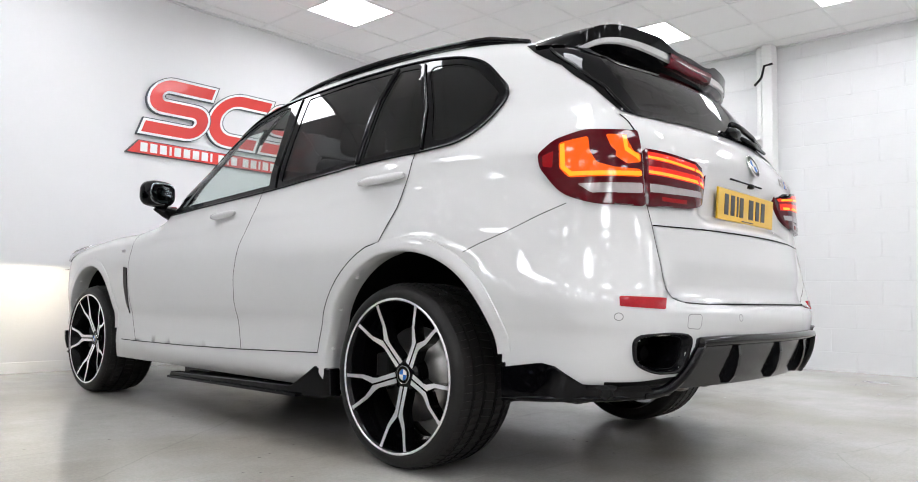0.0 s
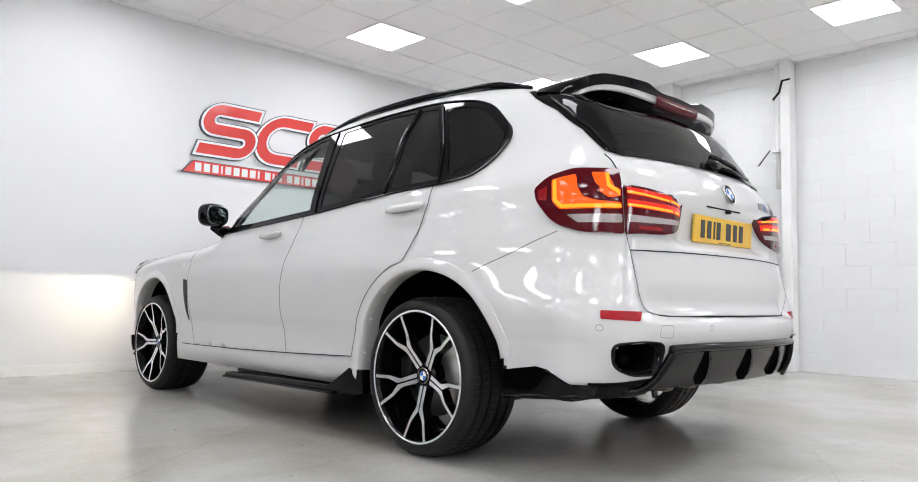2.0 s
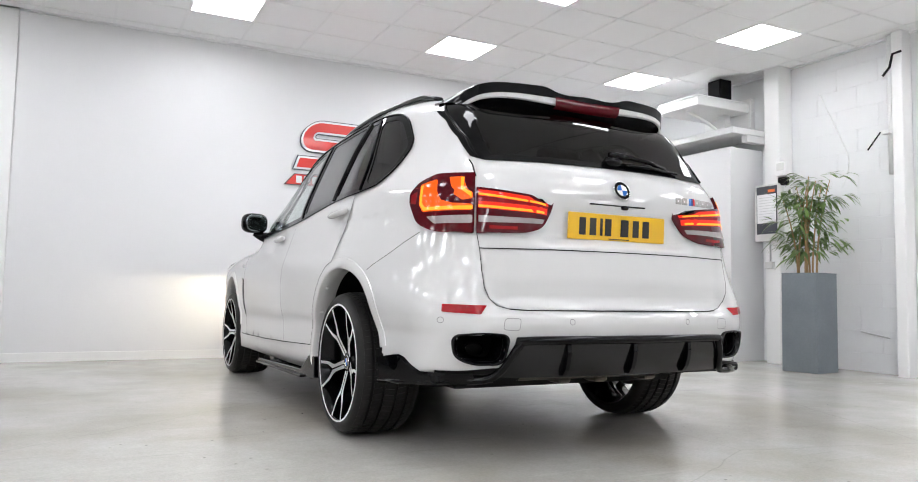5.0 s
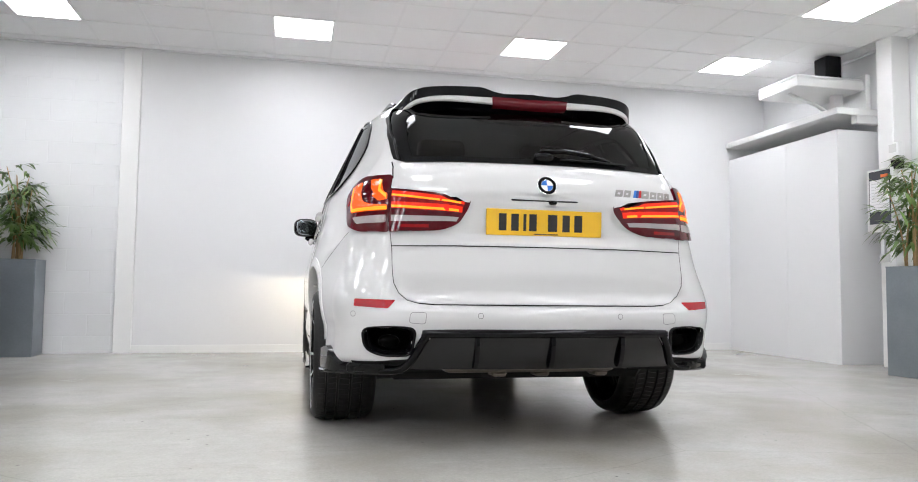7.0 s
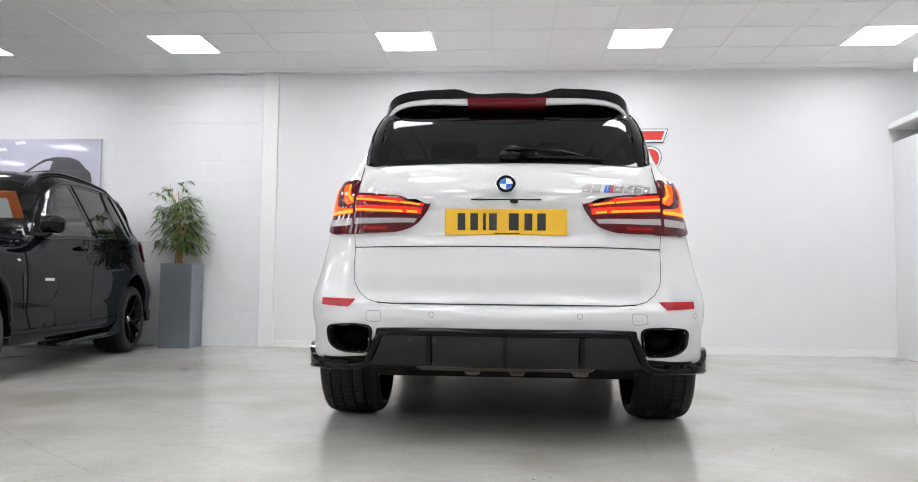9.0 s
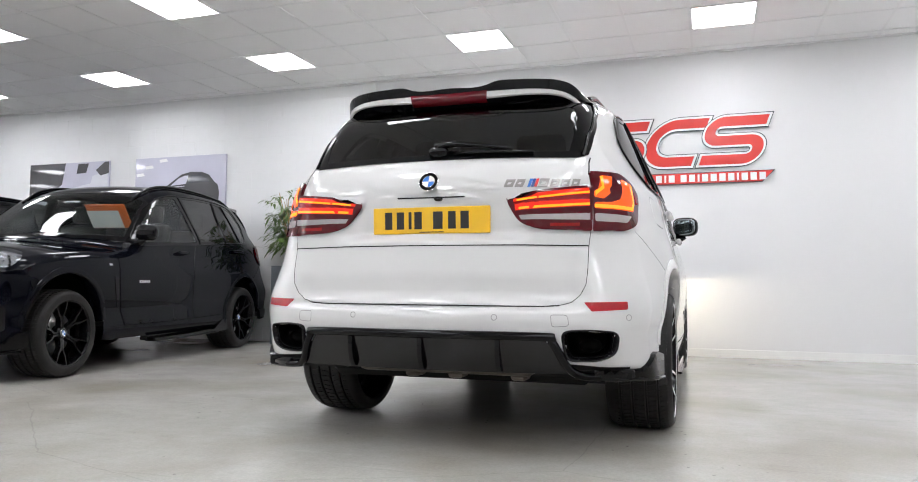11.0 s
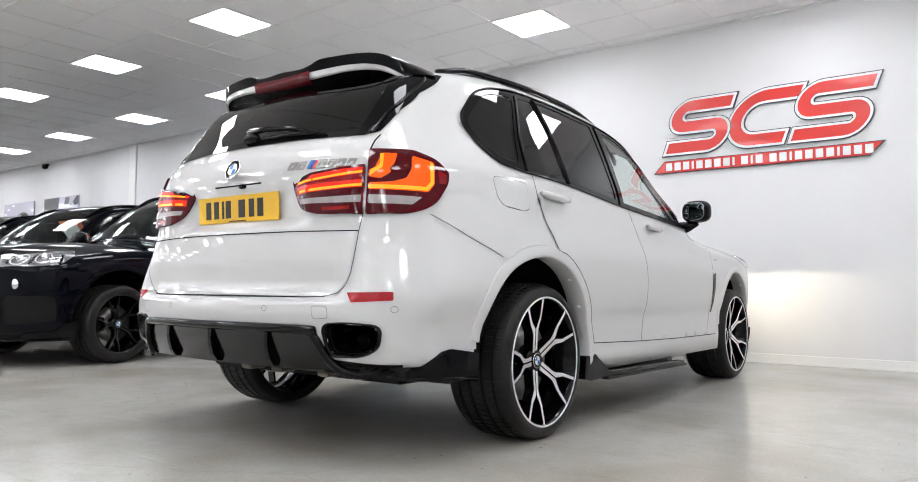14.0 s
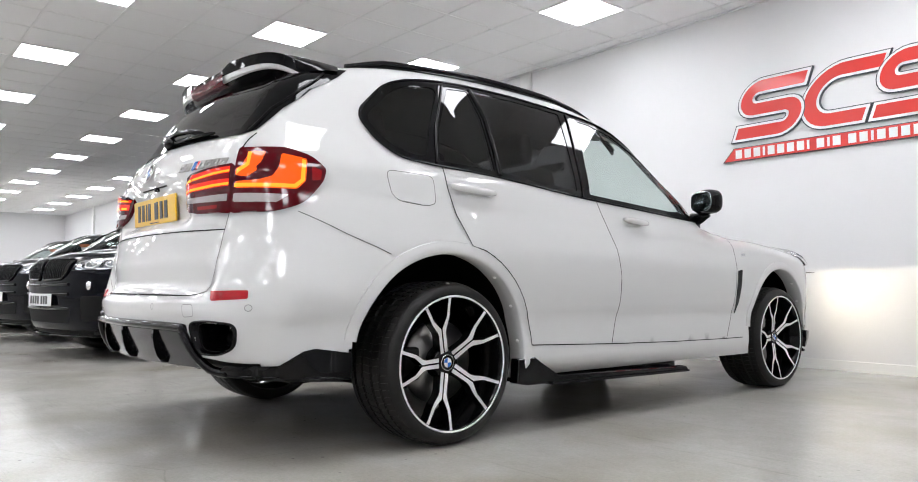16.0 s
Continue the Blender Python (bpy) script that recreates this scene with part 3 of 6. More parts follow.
def build_body():
    """The painted shell, left and right half in one mesh, with window, arch and exhaust openings."""
    sect = [(0.05, 0.22), (0.3, 0.22), (0.6, 0.22), (0.8, 0.22)]
    sect += [(0.935, z) for z in np.arange(0.24, 1.16, 0.0165)]
    sect += [(0.90 - 0.49 * (z - 1.16), z) for z in np.arange(1.16, 1.62, 0.0165)]
    sect += [(x, 1.68) for x in np.arange(0.64, -0.001, -0.04)]
    el = np.array([math.atan2(z - 0.75, max(x - 0.30, 0.0) if z > 0.3 else x) for x, z in sect])
    el = np.unique(np.clip(el, -1.5, math.pi / 2))
    ss = np.concatenate([np.arange(0, X0, 0.025), np.arange(X0, S1, 0.014), np.arange(S1, S2, 0.02), np.arange(S2, S3, 0.025), np.arange(S3, S4, 0.04), [S4]])
    s, e = np.meshgrid(ss, el, indexing="ij")
    ox, oy, dx, dy = rays(s)
    ox = ox * np.cos(np.maximum(e, 0)) ** 0.8
    p = cast(ox, oy, np.full_like(ox, 0.75), dx * np.cos(e), dy * np.cos(e), np.sin(e), True)
    ns, ne = s.shape
    idx = np.arange(ns * ne).reshape(ns, ne)
    quads = np.stack([idx[:-1, :-1], idx[1:, :-1], idx[1:, 1:], idx[:-1, 1:]], -1).reshape(-1, 4)
    flat = p.reshape(-1, 3)
    c = flat[quads].mean(1)
    cs = np.array([wrap(a, b) for a, b in c[:, :2]])
    nz = normals(c)[:, 2]
    cut = np.zeros(len(quads), bool)
    for win in (WIN_FRONT, WIN_REAR, WIN_LIGHT, WIN_QUARTER):
        cut |= inside(cs, c[:, 2], expand(on_flank(win), 0.011)) & (nz < 0.75)
    for cy in (0.0, 2.933):
        cut |= (np.hypot(c[:, 1] - cy, c[:, 2] - 0.385) < 0.447) & (c[:, 0] > 0.6)
    cut |= inside(cs, c[:, 2], expand(REAR_GLASS_IN, 0.012)) & (nz < 0.85) & (c[:, 1] < -0.25)
    cut |= inside(cs, c[:, 2], expand(EXHAUST_HOLE, 0.009)) & (c[:, 1] < -0.5)
    cut |= inside(c[:, 0], c[:, 1], expand(SCREEN_IN, 0.015)) & (nz > 0.2)
    quads = quads[~cut]
    n = len(flat)
    verts = np.concatenate([flat, flat * [-1, 1, 1]])
    faces = [tuple(int(i) for i in q) for q in quads] + [tuple(int(i) + n for i in q[::-1]) for q in quads]
    me = mesh_of("body", verts, faces, WHITE_PAINT, True)
    bm = bmesh.new()
    bm.from_mesh(me)
    bmesh.ops.remove_doubles(bm, verts=bm.verts, dist=1e-4)
    bmesh.ops.recalc_face_normals(bm, faces=bm.faces)
    bm.to_mesh(me)
    bm.free()
    me.materials.append(DULL_BLACK)
    for q in me.polygons:
        if q.normal.z < -0.6 and q.center.z < 0.42:
            q.material_index = 1
    return true_normals(me, True)


REAR_GLASS = [(0.0, 1.247), (0.35, 1.247), (wrap(0.60, -0.77), 1.243), (wrap(0.655, -0.74), 1.262), (wrap(0.655, -0.62), 1.36), (wrap(0.640, -0.48), 1.46),
              (wrap(0.625, -0.352), 1.535), (wrap(0.615, -0.30), 1.575), (wrap(0.56, -0.40), 1.575), (0.35, 1.575), (0.0, 1.58)]
REAR_GLASS_IN = [(-0.01, 1.275), (0.34, 1.275), (wrap(0.56, -0.74), 1.275), (wrap(0.54, -0.55), 1.49), (0.34, 1.53), (-0.01, 1.53)]
EXHAUST_HOLE = rounded([(wrap(0.568, -0.9), 0.543), (wrap(0.588, -0.9), 0.445), (wrap(0.69, -0.86), 0.445), (wrap(0.740, -0.83), 0.468), (wrap(0.745, -0.825), 0.541), (wrap(0.65, -0.88), 0.549)], 0.03)
SCREEN_IN = [(-0.01, 1.60), (0.55, 1.52), (0.66, 1.55), (0.72, 1.80), (0.76, 1.98), (0.4, 2.16), (-0.01, 2.21)]


def build_tyre():
    """A low tyre with a rounded shoulder, round grooves and cut shoulder blocks, its outer face at x = 0."""
    w, r = 0.312, 0.3435
    prof = [(-0.012, 0.280), (-0.001, 0.288), (0.004, 0.297), (0.004, 0.309), (-0.001, 0.321), (-0.011, 0.332), (-0.028, 0.340)]
    groove = [-0.062, -0.118, -0.182, -0.238]
    x = -0.045
    crown = spline([(-w, r - 0.012), (-w + 0.05, r - 0.002), (-w / 2, r), (-0.05, r - 0.002), (0, r - 0.012)])
    prof.append((x, float(crown(x))))
    for g in groove:
        prof += [(g + 0.006, float(crown(g))), (g + 0.0045, float(crown(g)) - 0.008), (g - 0.0045, float(crown(g)) - 0.008), (g - 0.006, float(crown(g)))]
    prof += [(-w + 0.045, float(crown(-w + 0.045))), (-w + 0.028, 0.340), (-w + 0.012, 0.331), (-w + 0.001, 0.319), (-w - 0.003, 0.304), (-w, 0.288), (-w + 0.012, 0.280)]
    me = lathe("tyre", prof, TYRE, 96)
    me.set_sharp_from_angle(angle=radians(40))
    return me


def build_tread():
    """The cut blocks that stand on the tyre's ribs."""
    bm = bmesh.new()
    n = 72
    rows = [(-0.020, -0.054, 0.3365, 0.3465, 0.10), (-0.070, -0.110, 0.3465, 0.3475, 0.25), (-0.126, -0.174, 0.3475, 0.3475, -0.2), (-0.190, -0.230, 0.3475, 0.3465, 0.25), (-0.246, -0.280, 0.3465, 0.3365, 0.10)]
    for x0, x1, r0, r1, skew in rows:
        for i in range(n):
            t0 = 2 * math.pi * i / n
            t1 = t0 + 2 * math.pi / n * 0.80
            vs = []
            for xx, rr, sk in ((x0, r0, 0), (x1, r1, skew * 2 * math.pi / n)):
                for t in (t0 + sk, t1 + sk):
                    vs.append((xx, rr + 0.0015, t))
            up = [bm.verts.new((a, b * math.cos(t), b * math.sin(t))) for a, b, t in vs]
            dn = [bm.verts.new((a, (b - 0.006) * math.cos(t), (b - 0.006) * math.sin(t))) for a, b, t in vs]
            for q in ((0, 1, 3, 2),):
                bm.faces.new([up[k] for k in q])
            for a, b in ((0, 1), (1, 3), (3, 2), (2, 0)):
                bm.faces.new((up[b], up[a], dn[a], dn[b]))
    bmesh.ops.recalc_face_normals(bm, faces=bm.faces)
    return from_bm("tread", bm, TYRE)


def build_barrel():
    prof = [(-0.020, 0.290), (-0.004, 0.290), (0.000, 0.287), (0.000, 0.281), (-0.006, 0.276), (-0.022, 0.271), (-0.05, 0.262), (-0.10, 0.246), (-0.17, 0.242), (-0.24, 0.268), (-0.282, 0.288)]
    return lathe("rim", prof, RIM_BLACK, 72)


def build_lip():
    return lathe("rim_lip", [(-0.001, 0.2900), (0.0025, 0.2885), (0.0025, 0.2822), (-0.003, 0.2800)], RIM_SILVER, 72)


def spoke_outline(sign):
    """Half of a spoke that forks: the arm that leans to one side, in (across, out) from the hub."""
    half = [(0.0035, 0.045), (0.021, 0.045), (0.0195, 0.128), (0.0245, 0.146), (0.0475, 0.188), (0.0685, 0.258), (0.0800, 0.279), (0.0600, 0.2825), (0.0560, 0.262),
            (0.0350, 0.197), (0.0100, 0.163), (0.0035, 0.155)]
    return [(u * sign, v) for u, v in half]


def dish(r):
    """How deep the spokes' face lies behind the rim's face."""
    return -0.006 - 0.050 * (1 - min(max(r - 0.05, 0) / 0.225, 1)) ** 1.2


def build_spoke(sign, material_face):
    """One arm of a spoke: machined face, black flanks."""
    o = spoke_outline(sign)
    bm = bmesh.new()
    cx = sum(p[0] for p in o) / len(o)
    n = len(o)
    front = [bm.verts.new((dish(v) + 0.004, u, v)) for u, v in o]
    edge = [bm.verts.new((dish(v) - 0.001, u + 0.001 * (1 if u > cx else -1), v)) for u, v in o]
    back = [bm.verts.new((dish(v) - 0.045, u, v)) for u, v in o]
    f = bm.faces.new(front)
    f.material_index = 0
    for i in range(n):
        j = (i + 1) % n
        bm.faces.new((front[i], edge[i], edge[j], front[j])).material_index = 1
        bm.faces.new((edge[i], back[i], back[j], edge[j])).material_index = 1
    bm.faces.new(list(reversed(back))).material_index = 1
    bmesh.ops.recalc_face_normals(bm, faces=bm.faces)
    bmesh.ops.triangulate(bm, faces=[f])
    return from_bm("spoke", bm, [material_face, RIM_BLACK])


def build_roundel(name, r, parent, m):
    """A round enamel badge: chrome ring, black band, quartered middle."""
    ring = part(name, lathe("badge_ring", [(0, r * 0.93), (0.003, r * 0.95), (0.003, r), (0, r * 1.02)], CHROME, 40), parent, "round enamel badge in a chrome ring", m)
    part("badge_band", lathe("badge_band", [(0.0015, r * 0.62), (0.0025, r * 0.95)], GLOSS_BLACK, 40), ring)
    for q in range(4):
        vs = [(0.0025, 0, 0)] + [(0.0025, r * 0.6 * math.cos(t), r * 0.6 * math.sin(t)) for t in (math.pi / 2 * (q + i / 8) for i in range(9))]
        part("badge_quarter", mesh_of("badge_quarter", vs, [tuple(range(10))], BLUE if q % 2 else BADGE_WHITE), ring)
    part("inner_ring", lathe("inner_ring", [(0.002, r * 0.60), (0.004, r * 0.61), (0.002, r * 0.63)], CHROME, 32), ring)
    return ring


def build_wheel(car, x, y, side, black, size):
    """A wheel under the car: tyre, rim, lip, five forked spokes, cap, brake disc and caliper."""
    w = new("wheel", CAR_MESH["tyre"])
    w.parent = car
    w.matrix_basis = pose(x, y, FLOOR + 0.3485 * size, 0, 0, 0 if side > 0 else 180) @ Matrix.Scale(size, 4)
    w["label"] = "black alloy wheel" if black else "black alloy wheel with machined silver spokes"
    part("tread", CAR_MESH["tread"], w)["kind"] = "stuff"
    part("rim", CAR_MESH["barrel"], w)
    if not black:
        part("rim_lip", CAR_MESH["lip"], w, "machined silver lip")
    turn0 = (19 if side > 0 else 36) if y < 1 else 20
    for k in range(5):
        for key in ("spoke_a", "spoke_b"):
            part("spoke", CAR_MESH[key + ("_black" if black else "")], w, "" if black else "machined silver spoke", pose(0, 0, 0, turn0 + 72 * k, 0, 0))
    part("hub", CAR_MESH["hub"], w)
    build_roundel("centre_cap", 0.034, w, pose(-0.050, 0, 0, 0, 0, 0))
    part("brake_disc", CAR_MESH["disc"], w)
    part("caliper", CAR_MESH["caliper"], w)
    return w


CAR_MESH = {}


def car_meshes():
    CAR_MESH["tyre"] = build_tyre()
    CAR_MESH["tread"] = build_tread()
    CAR_MESH["barrel"] = build_barrel()
    CAR_MESH["lip"] = build_lip()
    for key, sg in (("spoke_a", 1), ("spoke_b", -1)):
        CAR_MESH[key] = build_spoke(sg, RIM_SILVER)
        CAR_MESH[key + "_black"] = build_spoke(sg, RIM_BLACK)
    CAR_MESH["hub"] = lathe("hub", [(-0.053, 0.0), (-0.053, 0.036), (-0.056, 0.060), (-0.07, 0.068), (-0.12, 0.07)], RIM_BLACK, 32)
    CAR_MESH["disc"] = lathe("brake_disc", [(-0.115, 0.07), (-0.115, 0.180), (-0.14, 0.180), (-0.14, 0.07)], STEEL, 40)
    bm = bmesh.new()
    rbox(bm, (-0.15, -0.20, -0.07), (-0.085, -0.12, 0.07), 0.012)
    CAR_MESH["caliper"] = from_bm("caliper", bm, DULL_BLACK)
    CAR_MESH["body"] = build_body()


def strip_grid(name, rows, material, smooth=True, closed=False):
    """A surface through rows of points."""
    verts = [p for r in rows for p in r]
    k = len(rows[0])
    faces = [(i * k + j, i * k + j + 1, (i + 1) * k + j + 1, (i + 1) * k + j) for i in range(len(rows) - 1) for j in range(k - 1)]
    if closed:
        faces += [((len(rows) - 1) * k + j, (len(rows) - 1) * k + j + 1, j + 1, j) for j in range(k - 1)]
    me = mesh_of(name, verts, faces, material, smooth)
    bm = bmesh.new()
    bm.from_mesh(me)
    bmesh.ops.remove_doubles(bm, verts=bm.verts, dist=1e-6)
    bmesh.ops.recalc_face_normals(bm, faces=bm.faces)
    bm.to_mesh(me)
    bm.free()
    return me


def flare(cy, side, a0, a1):
    """The painted lip round a wheel opening."""
    prof = np.array([(0.480, 0.0005, 0), (0.478, 0.0045, 0), (0.460, 0.0065, 0), (0.440, 0.0075, 0), (0.433, 0.006, 0), (0.428, 0.001, 0), (0.428, 0.0, 0.05), (0.434, 0.0, 0.09)])
    a, r = np.meshgrid(np.radians(np.linspace(a0, a1, 57)), prof[:, 0], indexing="ij")
    y, z = cy + r * np.cos(a), 0.385 + r * np.sin(a)
    one = np.ones(y.size)
    p = cast(0.5 * one, y.ravel(), z.ravel(), one, 0 * one, 0 * one)
    p = (p + np.broadcast_to(prof[:, 1], y.shape).ravel()[:, None] * normals(p)).reshape(y.shape + (3,))
    p[..., 0] = (p[..., 0] - prof[:, 2]) * side
    rows = [[tuple(q) for q in row] for row in p]
    me = strip_grid("wheel_arch", rows, WHITE_PAINT)
    me.set_sharp_from_angle(angle=radians(50))
    return me


def liner(cy, side):
    rows = []
    for i in range(25):
        a = math.radians(4 + 170 * i / 24)
        y, z = cy + 0.455 * math.cos(a), 0.385 + 0.455 * math.sin(a)
        edge = float(cast(np.array([0.5]), np.array([y]), np.array([z]), np.ones(1), np.zeros(1), np.zeros(1))[0][0]) - 0.012
        rows.append([(side * x, y, z) for x in (edge, 0.80, 0.56)] + [(side * 0.55, cy, 0.385)])
    return strip_grid("wheel_liner", rows, SEAM)


def spoiler_edge(ax):
    """Height of the lip's rear edge for a distance from the middle."""
    return float(SPOILER_TOP(ax))


SPOILER_TOP = spline([(0.0, 1.606), (0.165, 1.607), (0.185, 1.612), (0.205, 1.620), (0.31, 1.627), (0.42, 1.627), (0.50, 1.621), (0.545, 1.606), (0.57, 1.584), (0.587, 1.550)])
SPOILER_LOW = spline([(0.0, 1.578), (0.25, 1.583), (0.40, 1.585), (0.48, 1.579), (0.53, 1.566), (0.56, 1.548), (0.587, 1.522)])
SPOILER_BACK = spline([(0.0, -0.655), (0.20, -0.652), (0.35, -0.632), (0.48, -0.592), (0.53, -0.562), (0.56, -0.525), (0.587, -0.462)])


def build_lip_spoiler():
    rows = []
    us = np.concatenate([np.linspace(-1, -0.75, 16), np.linspace(-0.74, 0.74, 60), np.linspace(0.75, 1, 16)])
    for u in us:
        ax = abs(u) * 0.587
        sg = 1 if u >= 0 else -1
        yr = float(SPOILER_BACK(ax))
        fx = ax * 0.624 / 0.587
        fy = -0.27 - 0.08 * abs(u) ** 5
        fz = float(top_skin([min(fx, 0.60)], [fy])[0][2]) + 0.004 - 0.35 * max(fx - 0.60, 0)
        up, low = spoiler_edge(ax), float(SPOILER_LOW(ax))
        top = []
        for k in range(9):
            t = k / 8
            bow = 0.012 * math.sin(math.pi * t) * (1 - abs(u) ** 6)
            top.append((sg * (fx + (ax - fx) * t), fy + (yr - fy) * t, fz + (up - fz) * t ** 1.5 + bow))
        bottom = [(sg * ax, yr + 0.004, low), (sg * ax * 0.985, yr + 0.04, low + 0.004), (sg * fx * 0.995, fy - 0.02, fz - 0.022)]
        rows.append(top + bottom)
    me = strip_grid("lip_spoiler", rows, GLOSS_BLACK)
    me.set_sharp_from_angle(angle=radians(38))
    return me


def wing_rows():
    for u in np.linspace(-1, 1, 61):
        ax = abs(u) * 0.570
        yield ax, 1 if u >= 0 else -1, float(SPOILER_BACK(ax)) + 0.006, float(SPOILER_LOW(ax)), max(0.036 - 0.032 * ax, 0.017)


def build_roof_spoiler():
    """The painted wing below the lip."""
    rows = []
    for ax, sg, yr, low, th in wing_rows():
        rows.append([(sg * ax * 1.04, -0.36, float(top_skin([min(ax * 1.04, 0.60)], [-0.36])[0][2]) - 0.005), (sg * ax, yr + 0.03, low + 0.002), (sg * ax, yr, low),
                     (sg * ax * 0.997, yr + 0.002, low - th * 0.8), (sg * ax * 0.99, yr + 0.010, low - th)])
    me = strip_grid("roof_spoiler", rows, WHITE_PAINT)
    me.set_sharp_from_angle(angle=radians(45))
    return me


def build_spoiler_underside():
    rows = []
    for ax, sg, yr, low, th in wing_rows():
        drop = float(step(0.57, 0.44, ax)) * (1.0 + 0.35 * float(step(0.27, 0.22, ax)))
        rows.append([(sg * ax * 0.99, yr + 0.010, low - th), (sg * ax * 0.975, yr + 0.045, low - th - 0.030 * drop), (sg * ax * 0.96, yr + 0.085, low - th - 0.048 * drop), (sg * ax * 0.95, max(min(-0.50 + 0.2 * ax * ax, -0.40), yr + 0.10), low - th - 0.03 * drop)])
    return strip_grid("spoiler_underside", rows, GLOSS_BLACK)


def rear_marks(car):
    """Round badge, model script as plain shapes, and the number plate with plain bars."""
    p = skin([0.0], [1.148], 0.004)[0]
    build_roundel("round_badge", 0.043, car, Matrix.Translation(p) @ Vector(normals(p[None])[0]).to_track_quat("X", "Z").to_matrix().to_4x4())
    plate = part("number_plate", box_mesh("number_plate", (-0.26, -0.004, -0.0555), (0.26, 0.004, 0.0555), PLATE_YELLOW, 0.003), car, "yellow number plate", pose(0, -0.868, 0.992, 3, 0, 0))
    x = -0.205
    for w in (0.046, 0.046, 0.018, 0.046, None, 0.058, 0.046, 0.050):
        if w is None:
            x += 0.03
            continue
        part("plate_bar", box_mesh("plate_bar", (x, -0.0055, -0.036), (x + w * 0.72, -0.0038, 0.036), PLATE_INK, 0), plate)
        x += w + 0.008
    part("plate_bar", box_mesh("plate_bar", (-0.05, -0.0052, -0.0505), (0.06, -0.0038, -0.0465), PLATE_INK, 0), plate)
    for x0, w, m, hgt in ((0.318, 0.040, CHROME, 0.030), (0.362, 0.036, CHROME, 0.030), (0.412, 0.012, BLUE, 0.032), (0.425, 0.012, NAVY, 0.032), (0.438, 0.012, RED_BADGE, 0.032),
                                         (0.452, 0.042, CHROME, 0.032), (0.499, 0.036, CHROME, 0.030), (0.540, 0.036, CHROME, 0.030), (0.581, 0.034, CHROME, 0.030)):
        z0, lean = 1.118, 0.010
        m = STEEL if m is CHROME else m
        o = [(x0, z0), (x0 + w * 0.9, z0), (x0 + w * 0.9 + lean, z0 + hgt), (x0 + lean, z0 + hgt)]
        hole = []
        if w > 0.02:
            o2 = [(x0 + w * 0.28, z0 + hgt * 0.30), (x0 + w * 0.66, z0 + hgt * 0.30), (x0 + w * 0.68 + lean * 0.6, z0 + hgt * 0.68), (x0 + w * 0.28 + lean * 0.6, z0 + hgt * 0.68)]
            hole = [o2]
        part("model_badge", panel("model_badge", o, m, 1, 0.005, 0.006, 0.02, hole), car)


